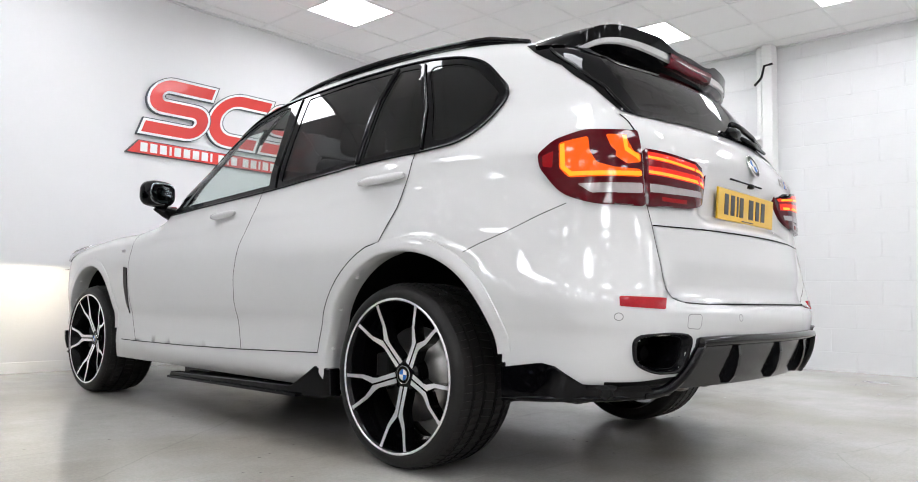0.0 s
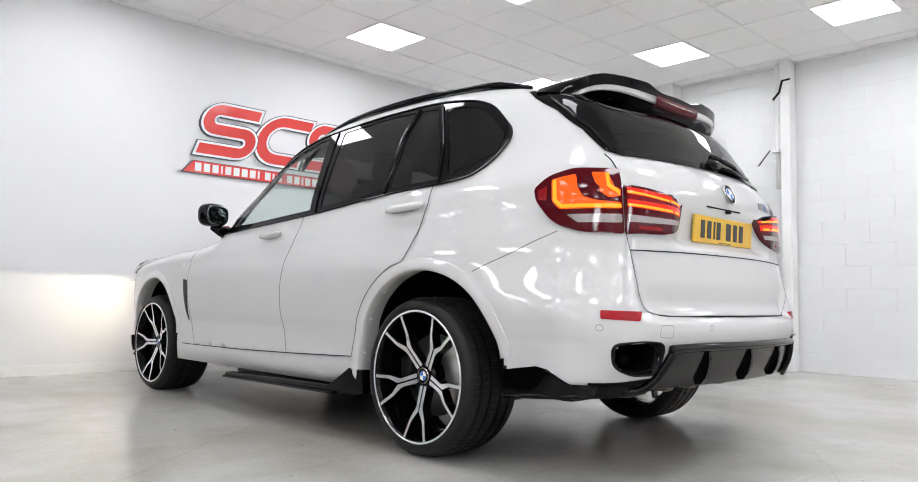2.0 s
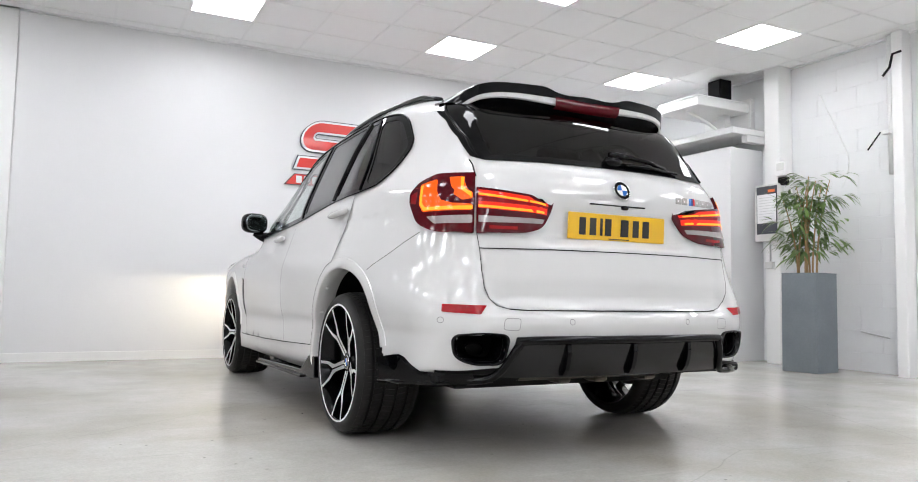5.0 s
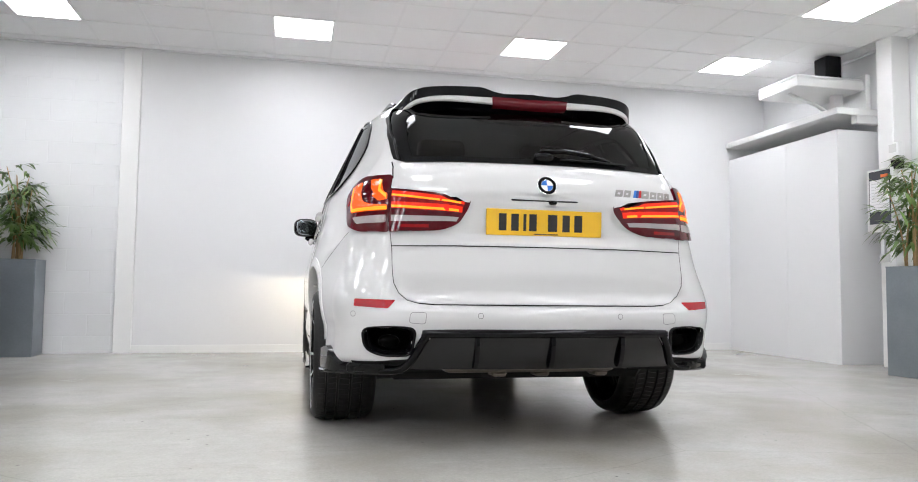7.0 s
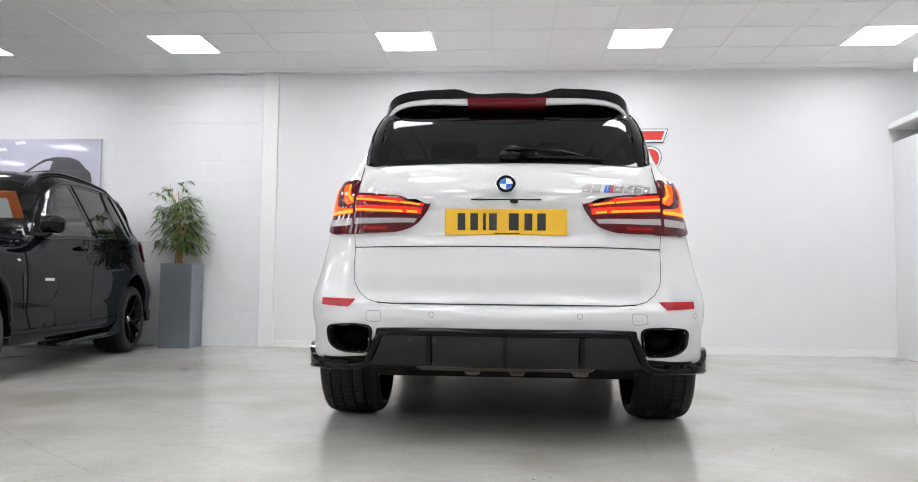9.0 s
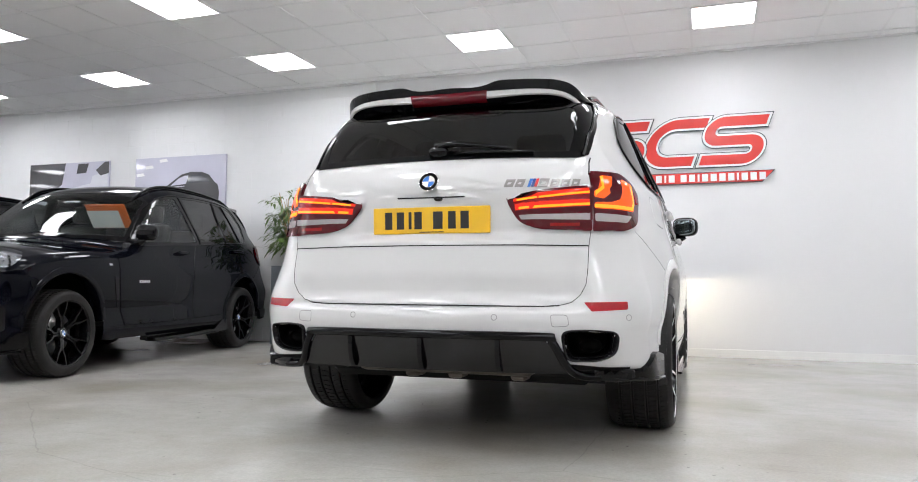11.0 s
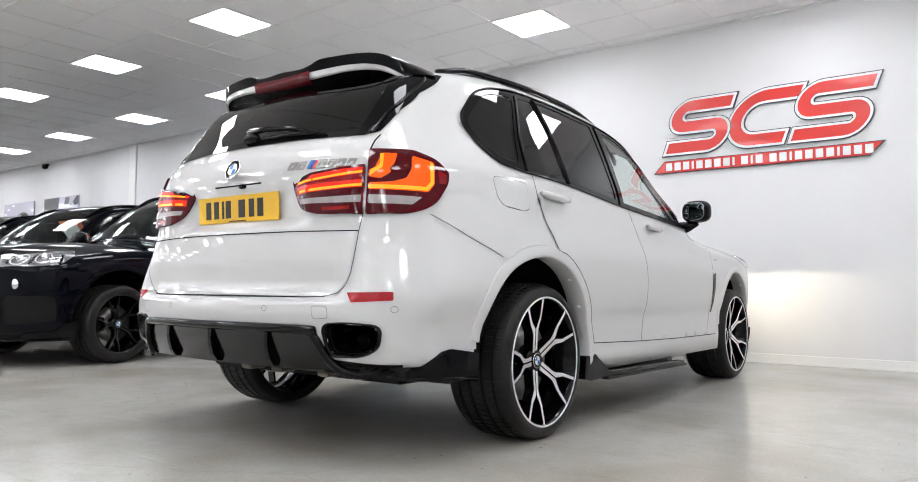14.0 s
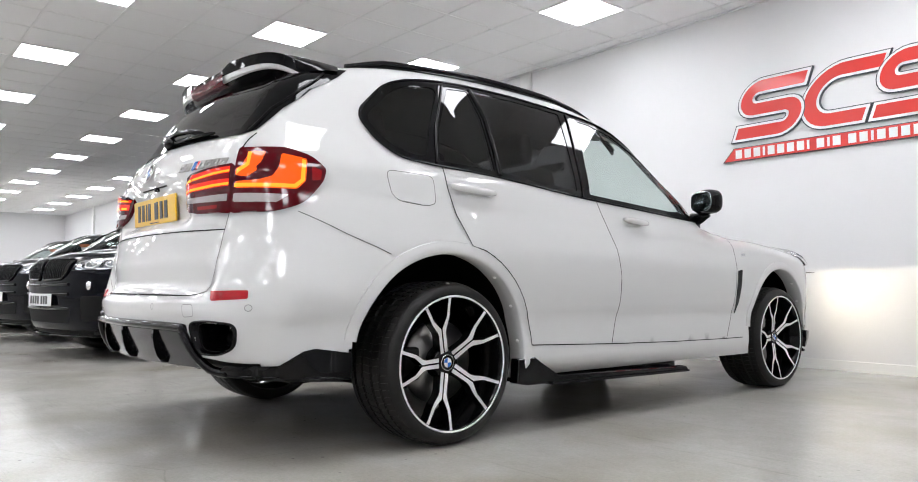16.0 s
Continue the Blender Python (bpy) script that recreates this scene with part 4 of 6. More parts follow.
def tail_lamps(car):
    seam_x = wrap(0.650, -0.79)
    tip = wrap(0.79, -0.50)
    wide = tip - seam_x
    for sd in (1, -1):
        outer = rounded([(seam_x + 0.004, 1.180), (seam_x + 0.5 * wide, 1.184), (seam_x + 0.82 * wide, 1.158), (tip, 1.115), (tip - 0.03 * wide, 1.070), (seam_x + 0.74 * wide, 0.978), (seam_x + 0.45 * wide, 0.946), (seam_x + 0.004, 0.940)],
                        [0.008, 0.02, 0.03, 0.015, 0.03, 0.05, 0.03, 0.008])
        lamp = part("tail_lamp", panel("tail_lamp", outer, LAMP_RED, sd, 0.014, 0.016, 0.025), car, "lit red and orange tail lamp")
        a, b = seam_x + 0.010, tip
        g1 = rounded([(a + 0.153, 1.158), (a + 0.250, 1.143), (a + 0.246, 1.062), (a + 0.215, 1.028), (a, 1.030), (a, 1.054), (a + 0.080, 1.060), (a + 0.130, 1.076), (a + 0.150, 1.110)], 0.010)
        g2 = rounded([(a + 0.040, 1.163), (a + 0.097, 1.163), (a + 0.086, 1.125), (a + 0.070, 1.110), (a + 0.075, 1.095), (a + 0.040, 1.072), (a, 1.078), (a, 1.100), (a + 0.020, 1.110)], 0.006)
        part("light_guide", panel("light_guide", g1, LAMP_GLOW, sd, 0.0165, 0.003, 0.03), lamp, "glowing orange light guide")
        part("light_guide", panel("light_guide", g2, LAMP_GLOW, sd, 0.0165, 0.003, 0.03), lamp, "glowing orange light guide")
        hot = [(a, 1.033), (a + 0.211, 1.032), (a + 0.241, 1.062), (a + 0.245, 1.138), (a + 0.229, 1.141), (a + 0.226, 1.068), (a + 0.204, 1.046), (a, 1.047)]
        part("light_core", panel("light_core", hot, LAMP_HOT, sd, 0.0172, 0.002, 0.03), lamp, "bright orange core")
        hot = [(a + 0.034, 1.160), (a + 0.048, 1.160), (a + 0.046, 1.112), (a + 0.012, 1.088), (a + 0.004, 1.080), (a + 0.004, 1.099), (a + 0.022, 1.110), (a + 0.036, 1.122)]
        part("light_core", panel("light_core", hot, LAMP_HOT, sd, 0.0172, 0.002, 0.03), lamp, "bright orange core")
        part("clear_strip", panel("clear_strip", rounded([(a, 1.010), (a + 0.190, 1.006), (a + 0.150, 0.976), (a, 0.978)], 0.008), LAMP_CLEAR, sd, 0.0165, 0.003, 0.03), lamp, "clear reversing strip")
        part("red_block", panel("red_block", rounded([(a + 0.270, 1.120), (a + 0.312, 1.106), (a + 0.308, 1.072), (a + 0.272, 1.066)], 0.006), LAMP_MID, sd, 0.0165, 0.003, 0.03), lamp)
        inner = rounded([(seam_x - 0.004, 1.120), (0.46, 1.100), (0.322, 1.080), (0.335, 1.045), (0.385, 0.975), (0.45, 0.948), (seam_x - 0.004, 0.940)], [0.006, 0.02, 0.008, 0.02, 0.05, 0.03, 0.006])
        lamp2 = part("tail_lamp", panel("tail_lamp", inner, LAMP_RED, sd, 0.018, 0.022, 0.025), car, "lit red tail lamp in the tailgate")
        for z0, z1, x1, thick in ((1.098, 1.070, 0.355, 0.011), (1.052, 1.038, 0.365, 0.014)):
            part("light_bar", panel("light_bar", [(seam_x - 0.012, z0 + thick), (x1, z1 + thick), (x1 + 0.004, z1 - thick), (seam_x - 0.012, z0 - thick)], LAMP_BAR, sd, 0.0205, 0.003, 0.03), lamp2, "glowing red-orange bar")
            part("light_core", panel("light_core", [(seam_x - 0.012, z0 - thick * 0.1), (x1 + 0.02, z1 - thick * 0.1), (x1 + 0.02, z1 - thick * 0.75), (seam_x - 0.012, z0 - thick * 0.75)], LAMP_HOT, sd, 0.0212, 0.002, 0.03), lamp2, "bright orange core")
        part("red_block", panel("red_block", [(seam_x - 0.012, 1.084), (0.36, 1.056), (0.362, 1.049), (seam_x - 0.012, 1.068)], LAMP_MID, sd, 0.0205, 0.003, 0.03), lamp2)
        part("clear_strip", panel("clear_strip", [(seam_x - 0.012, 1.008), (0.385, 1.004), (0.395, 0.986), (seam_x - 0.012, 0.982)], LAMP_CLEAR, sd, 0.0205, 0.003, 0.03), lamp2, "clear reversing strip")
        part("red_block", panel("red_block", [(seam_x - 0.05, 0.970), (0.50, 0.970), (0.50, 0.957), (seam_x - 0.05, 0.957)], LAMP_MID, sd, 0.0205, 0.003, 0.03), lamp2)
        refl = rounded([(wrap(0.648, -0.89), 0.660), (wrap(0.795, -0.80), 0.664), (wrap(0.795, -0.80), 0.634), (wrap(0.668, -0.88), 0.626)], 0.005)
        part("reflector", panel("reflector", refl, REFLECTOR, sd, 0.004, 0.008, 0.03), car, "red reflector strip")


def rear_bumper(car):
    black = GLOSS_BLACK
    out = rounded([(-0.475, 0.528), (0.475, 0.528), (0.535, 0.445), (0.585, 0.385), (-0.585, 0.385), (-0.535, 0.445)], [0.03, 0.03, 0.03, 0.01, 0.01, 0.03])
    grid = lambda s, z, l: np.where(np.asarray(s)[:, None] < 0, skin(np.abs(s), z, l) * [-1, 1, 1], skin(np.abs(s), z, l))
    v, f = triangulate(out, (), 0.04)
    up = grid(v[:, 0], v[:, 1], 0.007)
    diff = part("diffuser", mesh_of("diffuser", up, [tuple(int(i) for i in t) for t in f], DIFFUSER_BLACK, True), car, "satin black rear diffuser")
    edge = [(-0.68, 0.378), (-0.605, 0.386), (-0.555, 0.425), (-0.505, 0.512), (-0.465, 0.530), (0.0, 0.532), (0.465, 0.530), (0.505, 0.512), (0.555, 0.425), (0.605, 0.386), (0.68, 0.378)]
    line = curve_through([(a, b, 0) for a, b in edge], 8)
    pts = [tuple(p) for p in grid(np.array([q.x for q in line]), np.array([q.y for q in line]), 0.012)]
    part("diffuser_rim", tube_mesh("diffuser_rim", pts, 0.0165, black, 8, (0, 1, 0)), diff, "gloss black rim")
    for x in (-0.315, 0.0, 0.315):
        base = float(skin([abs(x)], [0.52], 0.01)[0][1])
        fin = [(base + 0.012, 0.522), (base - 0.004, 0.512), (base - 0.006, 0.480), (base + 0.000, 0.445), (base + 0.012, 0.412), (base + 0.030, 0.390), (base + 0.075, 0.386), (base + 0.075, 0.42)]
        bm = bmesh.new()
        prism(bm, fin, x - 0.009, x + 0.009, (1, 2, 0))
        part("fin", from_bm("fin", bm, black), diff, "upright gloss black fin")
    part("muffler", box_mesh("muffler", (-0.40, -0.72, 0.345), (0.40, -0.35, 0.45), ALUMINIUM, 0.03, 3, None, True), car, "dull steel rear silencer")
    for x in (-0.18, 0.02, 0.30):
        part("muffler_bolt", box_mesh("muffler_bolt", (x, -0.70, 0.325), (x + 0.07, -0.60, 0.355), ALUMINIUM, 0.015, 2), car)
    for sd in (1, -1):
        sp = [(wrap(0.93, -0.452), 0.437), (wrap(0.92, -0.60), 0.458), (wrap(0.905, -0.645), 0.450), (wrap(0.87, -0.745), 0.394), (wrap(0.80, -0.82), 0.392), (wrap(0.70, -0.88), 0.394), (wrap(0.70, -0.88), 0.370), (wrap(0.85, -0.76), 0.360), (wrap(0.93, -0.46), 0.335)]
        part("corner_splitter", panel("corner_splitter", sp, black, sd, 0.022, 0.03, 0.03), car, "gloss black corner splitter")
        lo = [skin([wrap(x, y)], [z], 0.018)[0] for x, y, z in ((0.62, -0.90, 0.384), (0.70, -0.88, 0.378), (0.80, -0.82, 0.372), (0.87, -0.745, 0.366), (0.915, -0.62, 0.355), (0.93, -0.46, 0.345))]
        part("splitter_edge", tube_mesh("splitter_edge", [(sd * p[0], p[1], p[2]) for p in lo], 0.010, black, 8), car)
        # exhaust: dark funnel, frame and pipe
        hole = np.array(EXHAUST_HOLE)
        cs, cz = wrap(0.665, -0.87), 0.497
        steps = ((0.97, -0.014), (0.955, -0.03), (0.93, -0.09), (0.86, -0.24), (0.02, -0.24))
        cols = []
        for t, d in steps:
            q = skin(cs + (hole[:, 0] - cs) * t, cz + (hole[:, 1] - cz) * t, max(d, 0.0))
            cols.append((q + np.array([-0.25, 0.97, 0.0]) * max(-d, 0.0)) * [sd, 1, 1])
        rows = [[tuple(c[i]) for c in cols] for i in range(len(hole))]
        ex = part("exhaust_surround", strip_grid("exhaust_surround", rows, DULL_BLACK, True, True), car, "black exhaust surround with a hidden oval pipe")
        cols = []
        for t, d in ((1.20, -0.004), (1.20, 0.005), (1.175, 0.010), (1.10, 0.011), (1.07, 0.004), (1.00, -0.012), (0.90, -0.03), (0.84, -0.14)):
            q = skin(cs + (hole[:, 0] - cs) * t, cz + (hole[:, 1] - cz) * t, max(d, 0.0))
            cols.append((q + np.array([-0.25, 0.97, 0.0]) * max(-d, 0.0)) * [sd, 1, 1])
        part("tip_frame", strip_grid("tip_frame", [[tuple(c[i]) for c in cols] for i in range(len(hole))], SATIN_BLACK, True, True), ex, "satin black exhaust trim")
        bm = bmesh.new()
        for r0, r1, a0, a1 in ((1.0, 0.96, 0.0, 0.0), (0.96, 0.9, 0.0, 0.02)):
            ra = [bm.verts.new((0.044 * r0 * math.cos(t), a0, 0.027 * r0 * math.sin(t))) for t in (2 * math.pi * i / 32 for i in range(32))]
            rb = [bm.verts.new((0.044 * r1 * math.cos(t), a1, 0.027 * r1 * math.sin(t))) for t in (2 * math.pi * i / 32 for i in range(32))]
            for i in range(32):
                bm.faces.new((ra[i], ra[(i + 1) % 32], rb[(i + 1) % 32], rb[i]))
        part("tailpipe", from_bm("tailpipe", bm, RIM_BLACK, True), ex, "oval dark tailpipe", pose(sd * 0.655, -0.815, 0.492))
        # solid black plug that stands in for the shade inside the pipe
        part("pipe_inside", blob_mesh("pipe_inside", (sd * 0.655, -0.79, 0.492), (0.041, 0.02, 0.025), SEAM, 2, 16, 8), ex)
        # sensors and tow cover
        for s, z in ((0.303, 0.600), (wrap(0.80, -0.80), 0.603)):
            ring = [(s + 0.011 * math.cos(t), z + 0.011 * math.sin(t)) for t in (2 * math.pi * i / 16 for i in range(16))]
            part("parking_sensor", seam("parking_sensor", ring, sd, 0.0026, 0.0018, SENSOR_GREY, True), car)
        cover = rounded([(0.50, 0.612), (0.555, 0.612), (0.560, 0.570), (0.505, 0.566)], 0.012)
        part("tow_cover", seam("tow_cover", cover, sd, 0.0024, 0.0018, SENSOR_GREY, True), car)


def doors_and_seams(car):
    for sd in (1, -1):
        front_door = on_flank([(y + 0.003, z) for y, z in SHUT_B] + [(1.6, 0.393)] + [(y - 0.003, z) for y, z in reversed(SHUT_A)] + [(2.10, 1.058), (1.97, 1.075), (1.5, 1.098)])
        rear_door = on_flank([(y + 0.003, z) for y, z in SHUT_C] + [(y, z) for y, z in wheel_arch_points(0.0, 0.486, 68, 5, 14)] + [(0.70, 0.418)] + [(y - 0.003, z) for y, z in reversed(SHUT_B)] + [(0.92, 1.127), (0.33, 1.170)])
        for nm, o, lab in (("front_door", front_door, "closed front door"), ("rear_door", rear_door, "closed rear door")):
            d = part(nm, panel(nm, o, WHITE_PAINT, sd, 0.0035, 0.006, 0.03), car, lab)
            y0, y1, z = ((1.19, 1.40, 1.022) if nm == "front_door" else (0.03, 0.27, 1.083))
            p0, p1 = skin([S(y0)], [z + 0.006], 0.026)[0], skin([S(y1)], [z - 0.004], 0.026)[0]
            mid = [(p0 + (p1 - p0) * t) for t in np.linspace(0, 1, 9)]
            pts = [(sd * q[0], q[1], q[2]) for q in mid]
            rad = [0.010, 0.015, 0.017, 0.0175, 0.0175, 0.0175, 0.017, 0.015, 0.010]
            part("door_handle", tube_mesh("door_handle", pts, rad, WHITE_PAINT, 10, (1, 0, 0), 1.0), d, "white pull handle")
            cup = rounded([(S((y0 + y1) / 2 - 0.055), z + 0.026), (S((y0 + y1) / 2 + 0.055), z + 0.022), (S((y0 + y1) / 2 + 0.05), z - 0.034), (S((y0 + y1) / 2 - 0.05), z - 0.032)], 0.03)
            part("handle_cup", panel("handle_cup", cup, WHITE_PAINT, sd, 0.0045, 0.004, 0.02), d)
        for nm, line in (("gap", SHUT_B), ("gap", SHUT_A), ("gap", SHUT_C + wheel_arch_points(0, 0.483, 68, 5, 10) + [(0.486, 0.425), (1.065, 0.405), (1.6, 0.392), (2.20, 0.385), (2.40, 0.385)])):
            part("panel_gap", seam("panel_gap", on_flank(line), sd, 0.0042, 0.0046), car)
        bump = [(S(-0.275), 0.803), (S(-0.33), 0.828), (wrap(0.91, -0.45), 0.872), (wrap(0.90, -0.56), 0.915), (wrap(0.87, -0.66), 0.950)]
        part("panel_gap", seam("panel_gap", bump, sd, 0.0028, 0.0012), car)
        fuel = rounded([(S(-0.255), 1.138), (S(-0.043), 1.130), (S(-0.043), 1.018), (S(-0.09), 1.006), (S(-0.21), 1.018), (S(-0.24), 1.045)], 0.03)
        if sd > 0:
            part("fuel_flap", panel("fuel_flap", fuel, WHITE_PAINT, sd, 0.003, 0.005, 0.03), car, "closed fuel flap")
            part("panel_gap", seam("panel_gap", expand(fuel, 0.002), sd, 0.0022, 0.0012, None, True), car)
        vent = rounded([(S(2.338), 0.792), (S(2.388), 0.800), (S(2.374), 0.70), (S(2.345), 0.60), (S(2.31), 0.53), (S(2.320), 0.66)], 0.006)
        part("side_vent", panel("side_vent", vent, GLOSS_BLACK, sd, 0.004, 0.006, 0.03), car, "black slit air vent")
        part("badge_strip", panel("badge_strip", [(S(2.41), 0.90), (S(2.45), 0.90), (S(2.445), 0.885), (S(2.405), 0.885)], CHROME, sd, 0.004, 0.004, 0.02), car)
        part("wheel_arch", flare(0.0, sd, -14, 168), car)
        part("wheel_arch", flare(2.933, sd, 6, 172), car)
        part("wheel_liner", liner(0.0, sd), car)
        part("wheel_liner", liner(2.933, sd), car)
        for cy in (0.0, 2.933):
            for a in (30, 52, 8):
                th = math.radians(a)
                q = skin([S(cy + 0.44 * math.cos(th))], [0.385 + 0.44 * math.sin(th)], 0)[0]
                part("liner_clip", blob_mesh("liner_clip", (sd * (q[0] - 0.03), cy + 0.428 * math.cos(th), 0.385 + 0.428 * math.sin(th)), (0.010, 0.007, 0.007), SATIN, 2, 8, 5), car)
        # side skirt blade
        blade = [(0.385, 0.262), (0.395, 0.368), (0.50, 0.372), (0.545, 0.345), (0.66, 0.282), (1.75, 0.252), (1.77, 0.228), (0.70, 0.248), (0.45, 0.250)]
        bm = bmesh.new()
        prism(bm, blade, sd * 0.895, sd * 0.948, (1, 2, 0), 0, 0.004)
        prism(bm, [(0.60, 0.255), (1.75, 0.234), (1.75, 0.224), (0.60, 0.243)], sd * 0.85, sd * 0.965, (1, 2, 0))
        prism(bm, [(0.46, 0.255), (1.75, 0.232), (1.75, 0.315), (0.46, 0.330)], sd * 0.80, sd * 0.87, (1, 2, 0))
        part("side_skirt", from_bm("side_skirt", bm, GLOSS_BLACK), car, "gloss black side skirt blade")
    # tailgate
    half = [(0.0, 0.645), (0.47, 0.645), (0.53, 0.649), (0.575, 0.663), (0.603, 0.690), (0.620, 0.730), (0.628, 0.79), (wrap(0.634, -0.81), 0.876)]
    low = [(-a, b) for a, b in reversed(half[1:])] + half + [(0.0, 0.880)]
    grid = lambda s, z, l: np.where(np.asarray(s)[:, None] < 0, skin(np.abs(s), z, l) * [-1, 1, 1], skin(np.abs(s), z, l))
    v, f = triangulate(low, (), 0.04)
    up = grid(v[:, 0], v[:, 1], 0.003)
    tg = part("tailgate", true_normals(mesh_of("tailgate", up, [tuple(int(i) for i in t) for t in f], WHITE_PAINT, True)), car, "closed tailgate")
    for sd in (1, -1):
        rim = expand([(0.0, 0.9)] + half, 0.005)[1:-1]
        part("panel_gap", seam("panel_gap", [(0.0, rim[0][1])] + rim[1:3], sd, 0.0075, 0.0036), tg)
        part("panel_gap", seam("panel_gap", rim[2:] + [(wrap(0.641, -0.81), 0.876), (wrap(0.650, -0.80), 0.945)], sd, 0.0026, 0.0036), tg)
        part("panel_gap", seam("panel_gap", [(0.0, 0.884), (0.40, 0.884), (wrap(0.640, -0.81), 0.881)], sd, 0.0042, 0.0038), tg)
        part("panel_gap", seam("panel_gap", [(wrap(0.652, -0.79), 1.17), (wrap(0.660, -0.77), 1.225), (wrap(0.662, -0.74), 1.25)], sd, 0.006, 0.0016), tg)
    # black bar: the handle, and the shadow under the brow put in as colour
    part("handle_ledge", box_mesh("handle_ledge", (-0.15, -0.874, 1.084), (0.15, -0.845, 1.091), DULL_BLACK, 0.003), tg, "black handle ledge with plate lamps")
    part("camera_pod", blob_mesh("camera_pod", (0.035, -0.872, 1.080), (0.018, 0.012, 0.010), GLOSS_BLACK), tg)
    for x in (-0.10, 0.10):
        part("plate_lamp", box_mesh("plate_lamp", (x - 0.03, -0.8645, 1.080), (x + 0.03, -0.845, 1.0848), LAMP_CLEAR, 0.002), tg)


def glazing(car):
    for sd in (1, -1):
        band = rounded(on_flank(WIN_BAND), 0.09, 6)
        holes = [rounded(on_flank(w), 0.012) for w in (WIN_FRONT, WIN_REAR, WIN_LIGHT)] + [rounded(on_flank(WIN_QUARTER), 0.05)]
        fr = part("window_frame", panel("window_frame", band, GLOSS_BLACK, sd, 0.0045, 0.02, 0.03, holes), car, "gloss black window surround")
        part("window_trim", bead("window_trim", band, sd, 0.0055, 0.006, GLOSS_BLACK, True), fr)
        for nm, w, g in (("front_window", WIN_FRONT, GLASS_FRONT), ("rear_window", WIN_REAR, GLASS_DARK), ("rear_window", WIN_LIGHT, GLASS_DARK), ("quarter_window", WIN_QUARTER, GLASS_DARK)):
            big = [(s + (s - sum(q[0] for q in on_flank(w)) / len(w)) * 0.04, z + (z - sum(q[1] for q in w) / len(w)) * 0.04) for s, z in on_flank(w)]
            ob = part(nm, panel(nm, big, g, sd, 0.001, 0.0005, 0.04), car, "dark tinted side glass" if g is GLASS_DARK else "lightly tinted side glass")
        part("pillar_strip", bead("pillar_strip", on_flank([(-0.012, 1.19), (0.04, 1.36), (0.148, 1.578)]), sd, 0.006, 0.008, GLOSS_BLACK), fr)
        part("pillar_strip", bead("pillar_strip", on_flank([(0.34, 1.175), (0.355, 1.32), (0.36, 1.45), (0.325, 1.598)]), sd, 0.012, 0.006, GLOSS_BLACK), fr)
        part("pillar_strip", bead("pillar_strip", on_flank([(0.905, 1.13), (0.955, 1.34), (1.01, 1.59)]), sd, 0.005, 0.008, GLOSS_BLACK), fr)
        # mirror
        m = part("door_mirror", blob_mesh("door_mirror", (0, 0, 0), (0.091, 0.058, 0.071), GLOSS_BLACK, 3.0, 28, 16, pose(sd * 0.968, 1.965, 1.185, 0, 0, sd * -12)), car, "gloss black door mirror")
        part("mirror_glass", blob_mesh("mirror_glass", (0, 0, 0), (0.078, 0.006, 0.059), MIRROR, 3.2, 28, 8, pose(sd * 0.962, 1.907, 1.183, 0, 0, sd * -12)), m, "mirror glass")
        part("mirror_foot", tube_mesh("mirror_foot", [(sd * 0.855, 1.99, 1.085), (sd * 0.91, 1.985, 1.095), (sd * 0.96, 1.985, 1.125)], [0.045, 0.032, 0.03], GLOSS_BLACK, 10, (0, 1, 0), 0.6), m)
        # roof rail
        ys = np.linspace(-0.28, 1.60, 30)
        edge = []
        for y in ys:
            x = 0.585 - 0.02 * abs(y - 0.5)
            z = float(top_skin([x], [y])[0][2])
            edge.append((sd * x, y, z + 0.022 * min(1, (y + 0.28) / 0.2, (1.60 - y) / 0.2) + 0.002))
        part("roof_rail", tube_mesh("roof_rail", edge, 0.0125, GLOSS_BLACK, 8), car, "black roof rail")
        part("rail_foot", tube_mesh("rail_foot", [(p[0], p[1], p[2] - 0.02) for p in edge], 0.010, GLOSS_BLACK, 6), car)
    grid = lambda s, z, l: np.where(np.asarray(s)[:, None] < 0, skin(np.abs(s), z, l) * [-1, 1, 1], skin(np.abs(s), z, l))

    def both(o):
        return [(-a, b) for a, b in reversed(o) if a > 1e-6] + [p for p in o]
    rim_o, rim_i = both(REAR_GLASS), both([(max(a, 0), b) for a, b in REAR_GLASS_IN])
    v, f = triangulate(rim_o, [rim_i], 0.03)
    rg = part("rear_screen_border", mesh_of("rear_screen_border", grid(v[:, 0], v[:, 1], 0.004), [tuple(int(i) for i in t) for t in f], GLOSS_BLACK, True), car, "black border of the rear screen")
    v, f = triangulate([(a * 1.02, 1.40 + (b - 1.40) * 1.04) for a, b in rim_i], (), 0.04)
    part("rear_screen", mesh_of("rear_screen", grid(v[:, 0], v[:, 1], 0.003), [tuple(int(i) for i in t) for t in f], GLASS_DARK, True), car, "dark tinted rear screen")
    for sd in (1, -1):
        part("screen_trim", bead("screen_trim", [(wrap(0.628, -0.755), 1.255), (wrap(0.618, -0.64), 1.355), (wrap(0.60, -0.50), 1.455), (wrap(0.575, -0.40), 1.54)], sd, 0.007, 0.006, GLOSS_BLACK), rg)
    screen = [(a * 1.02, b) for a, b in SCREEN_IN]
    scr = both([(max(a, 0), b) for a, b in screen])
    v, f = triangulate(scr, (), 0.06)
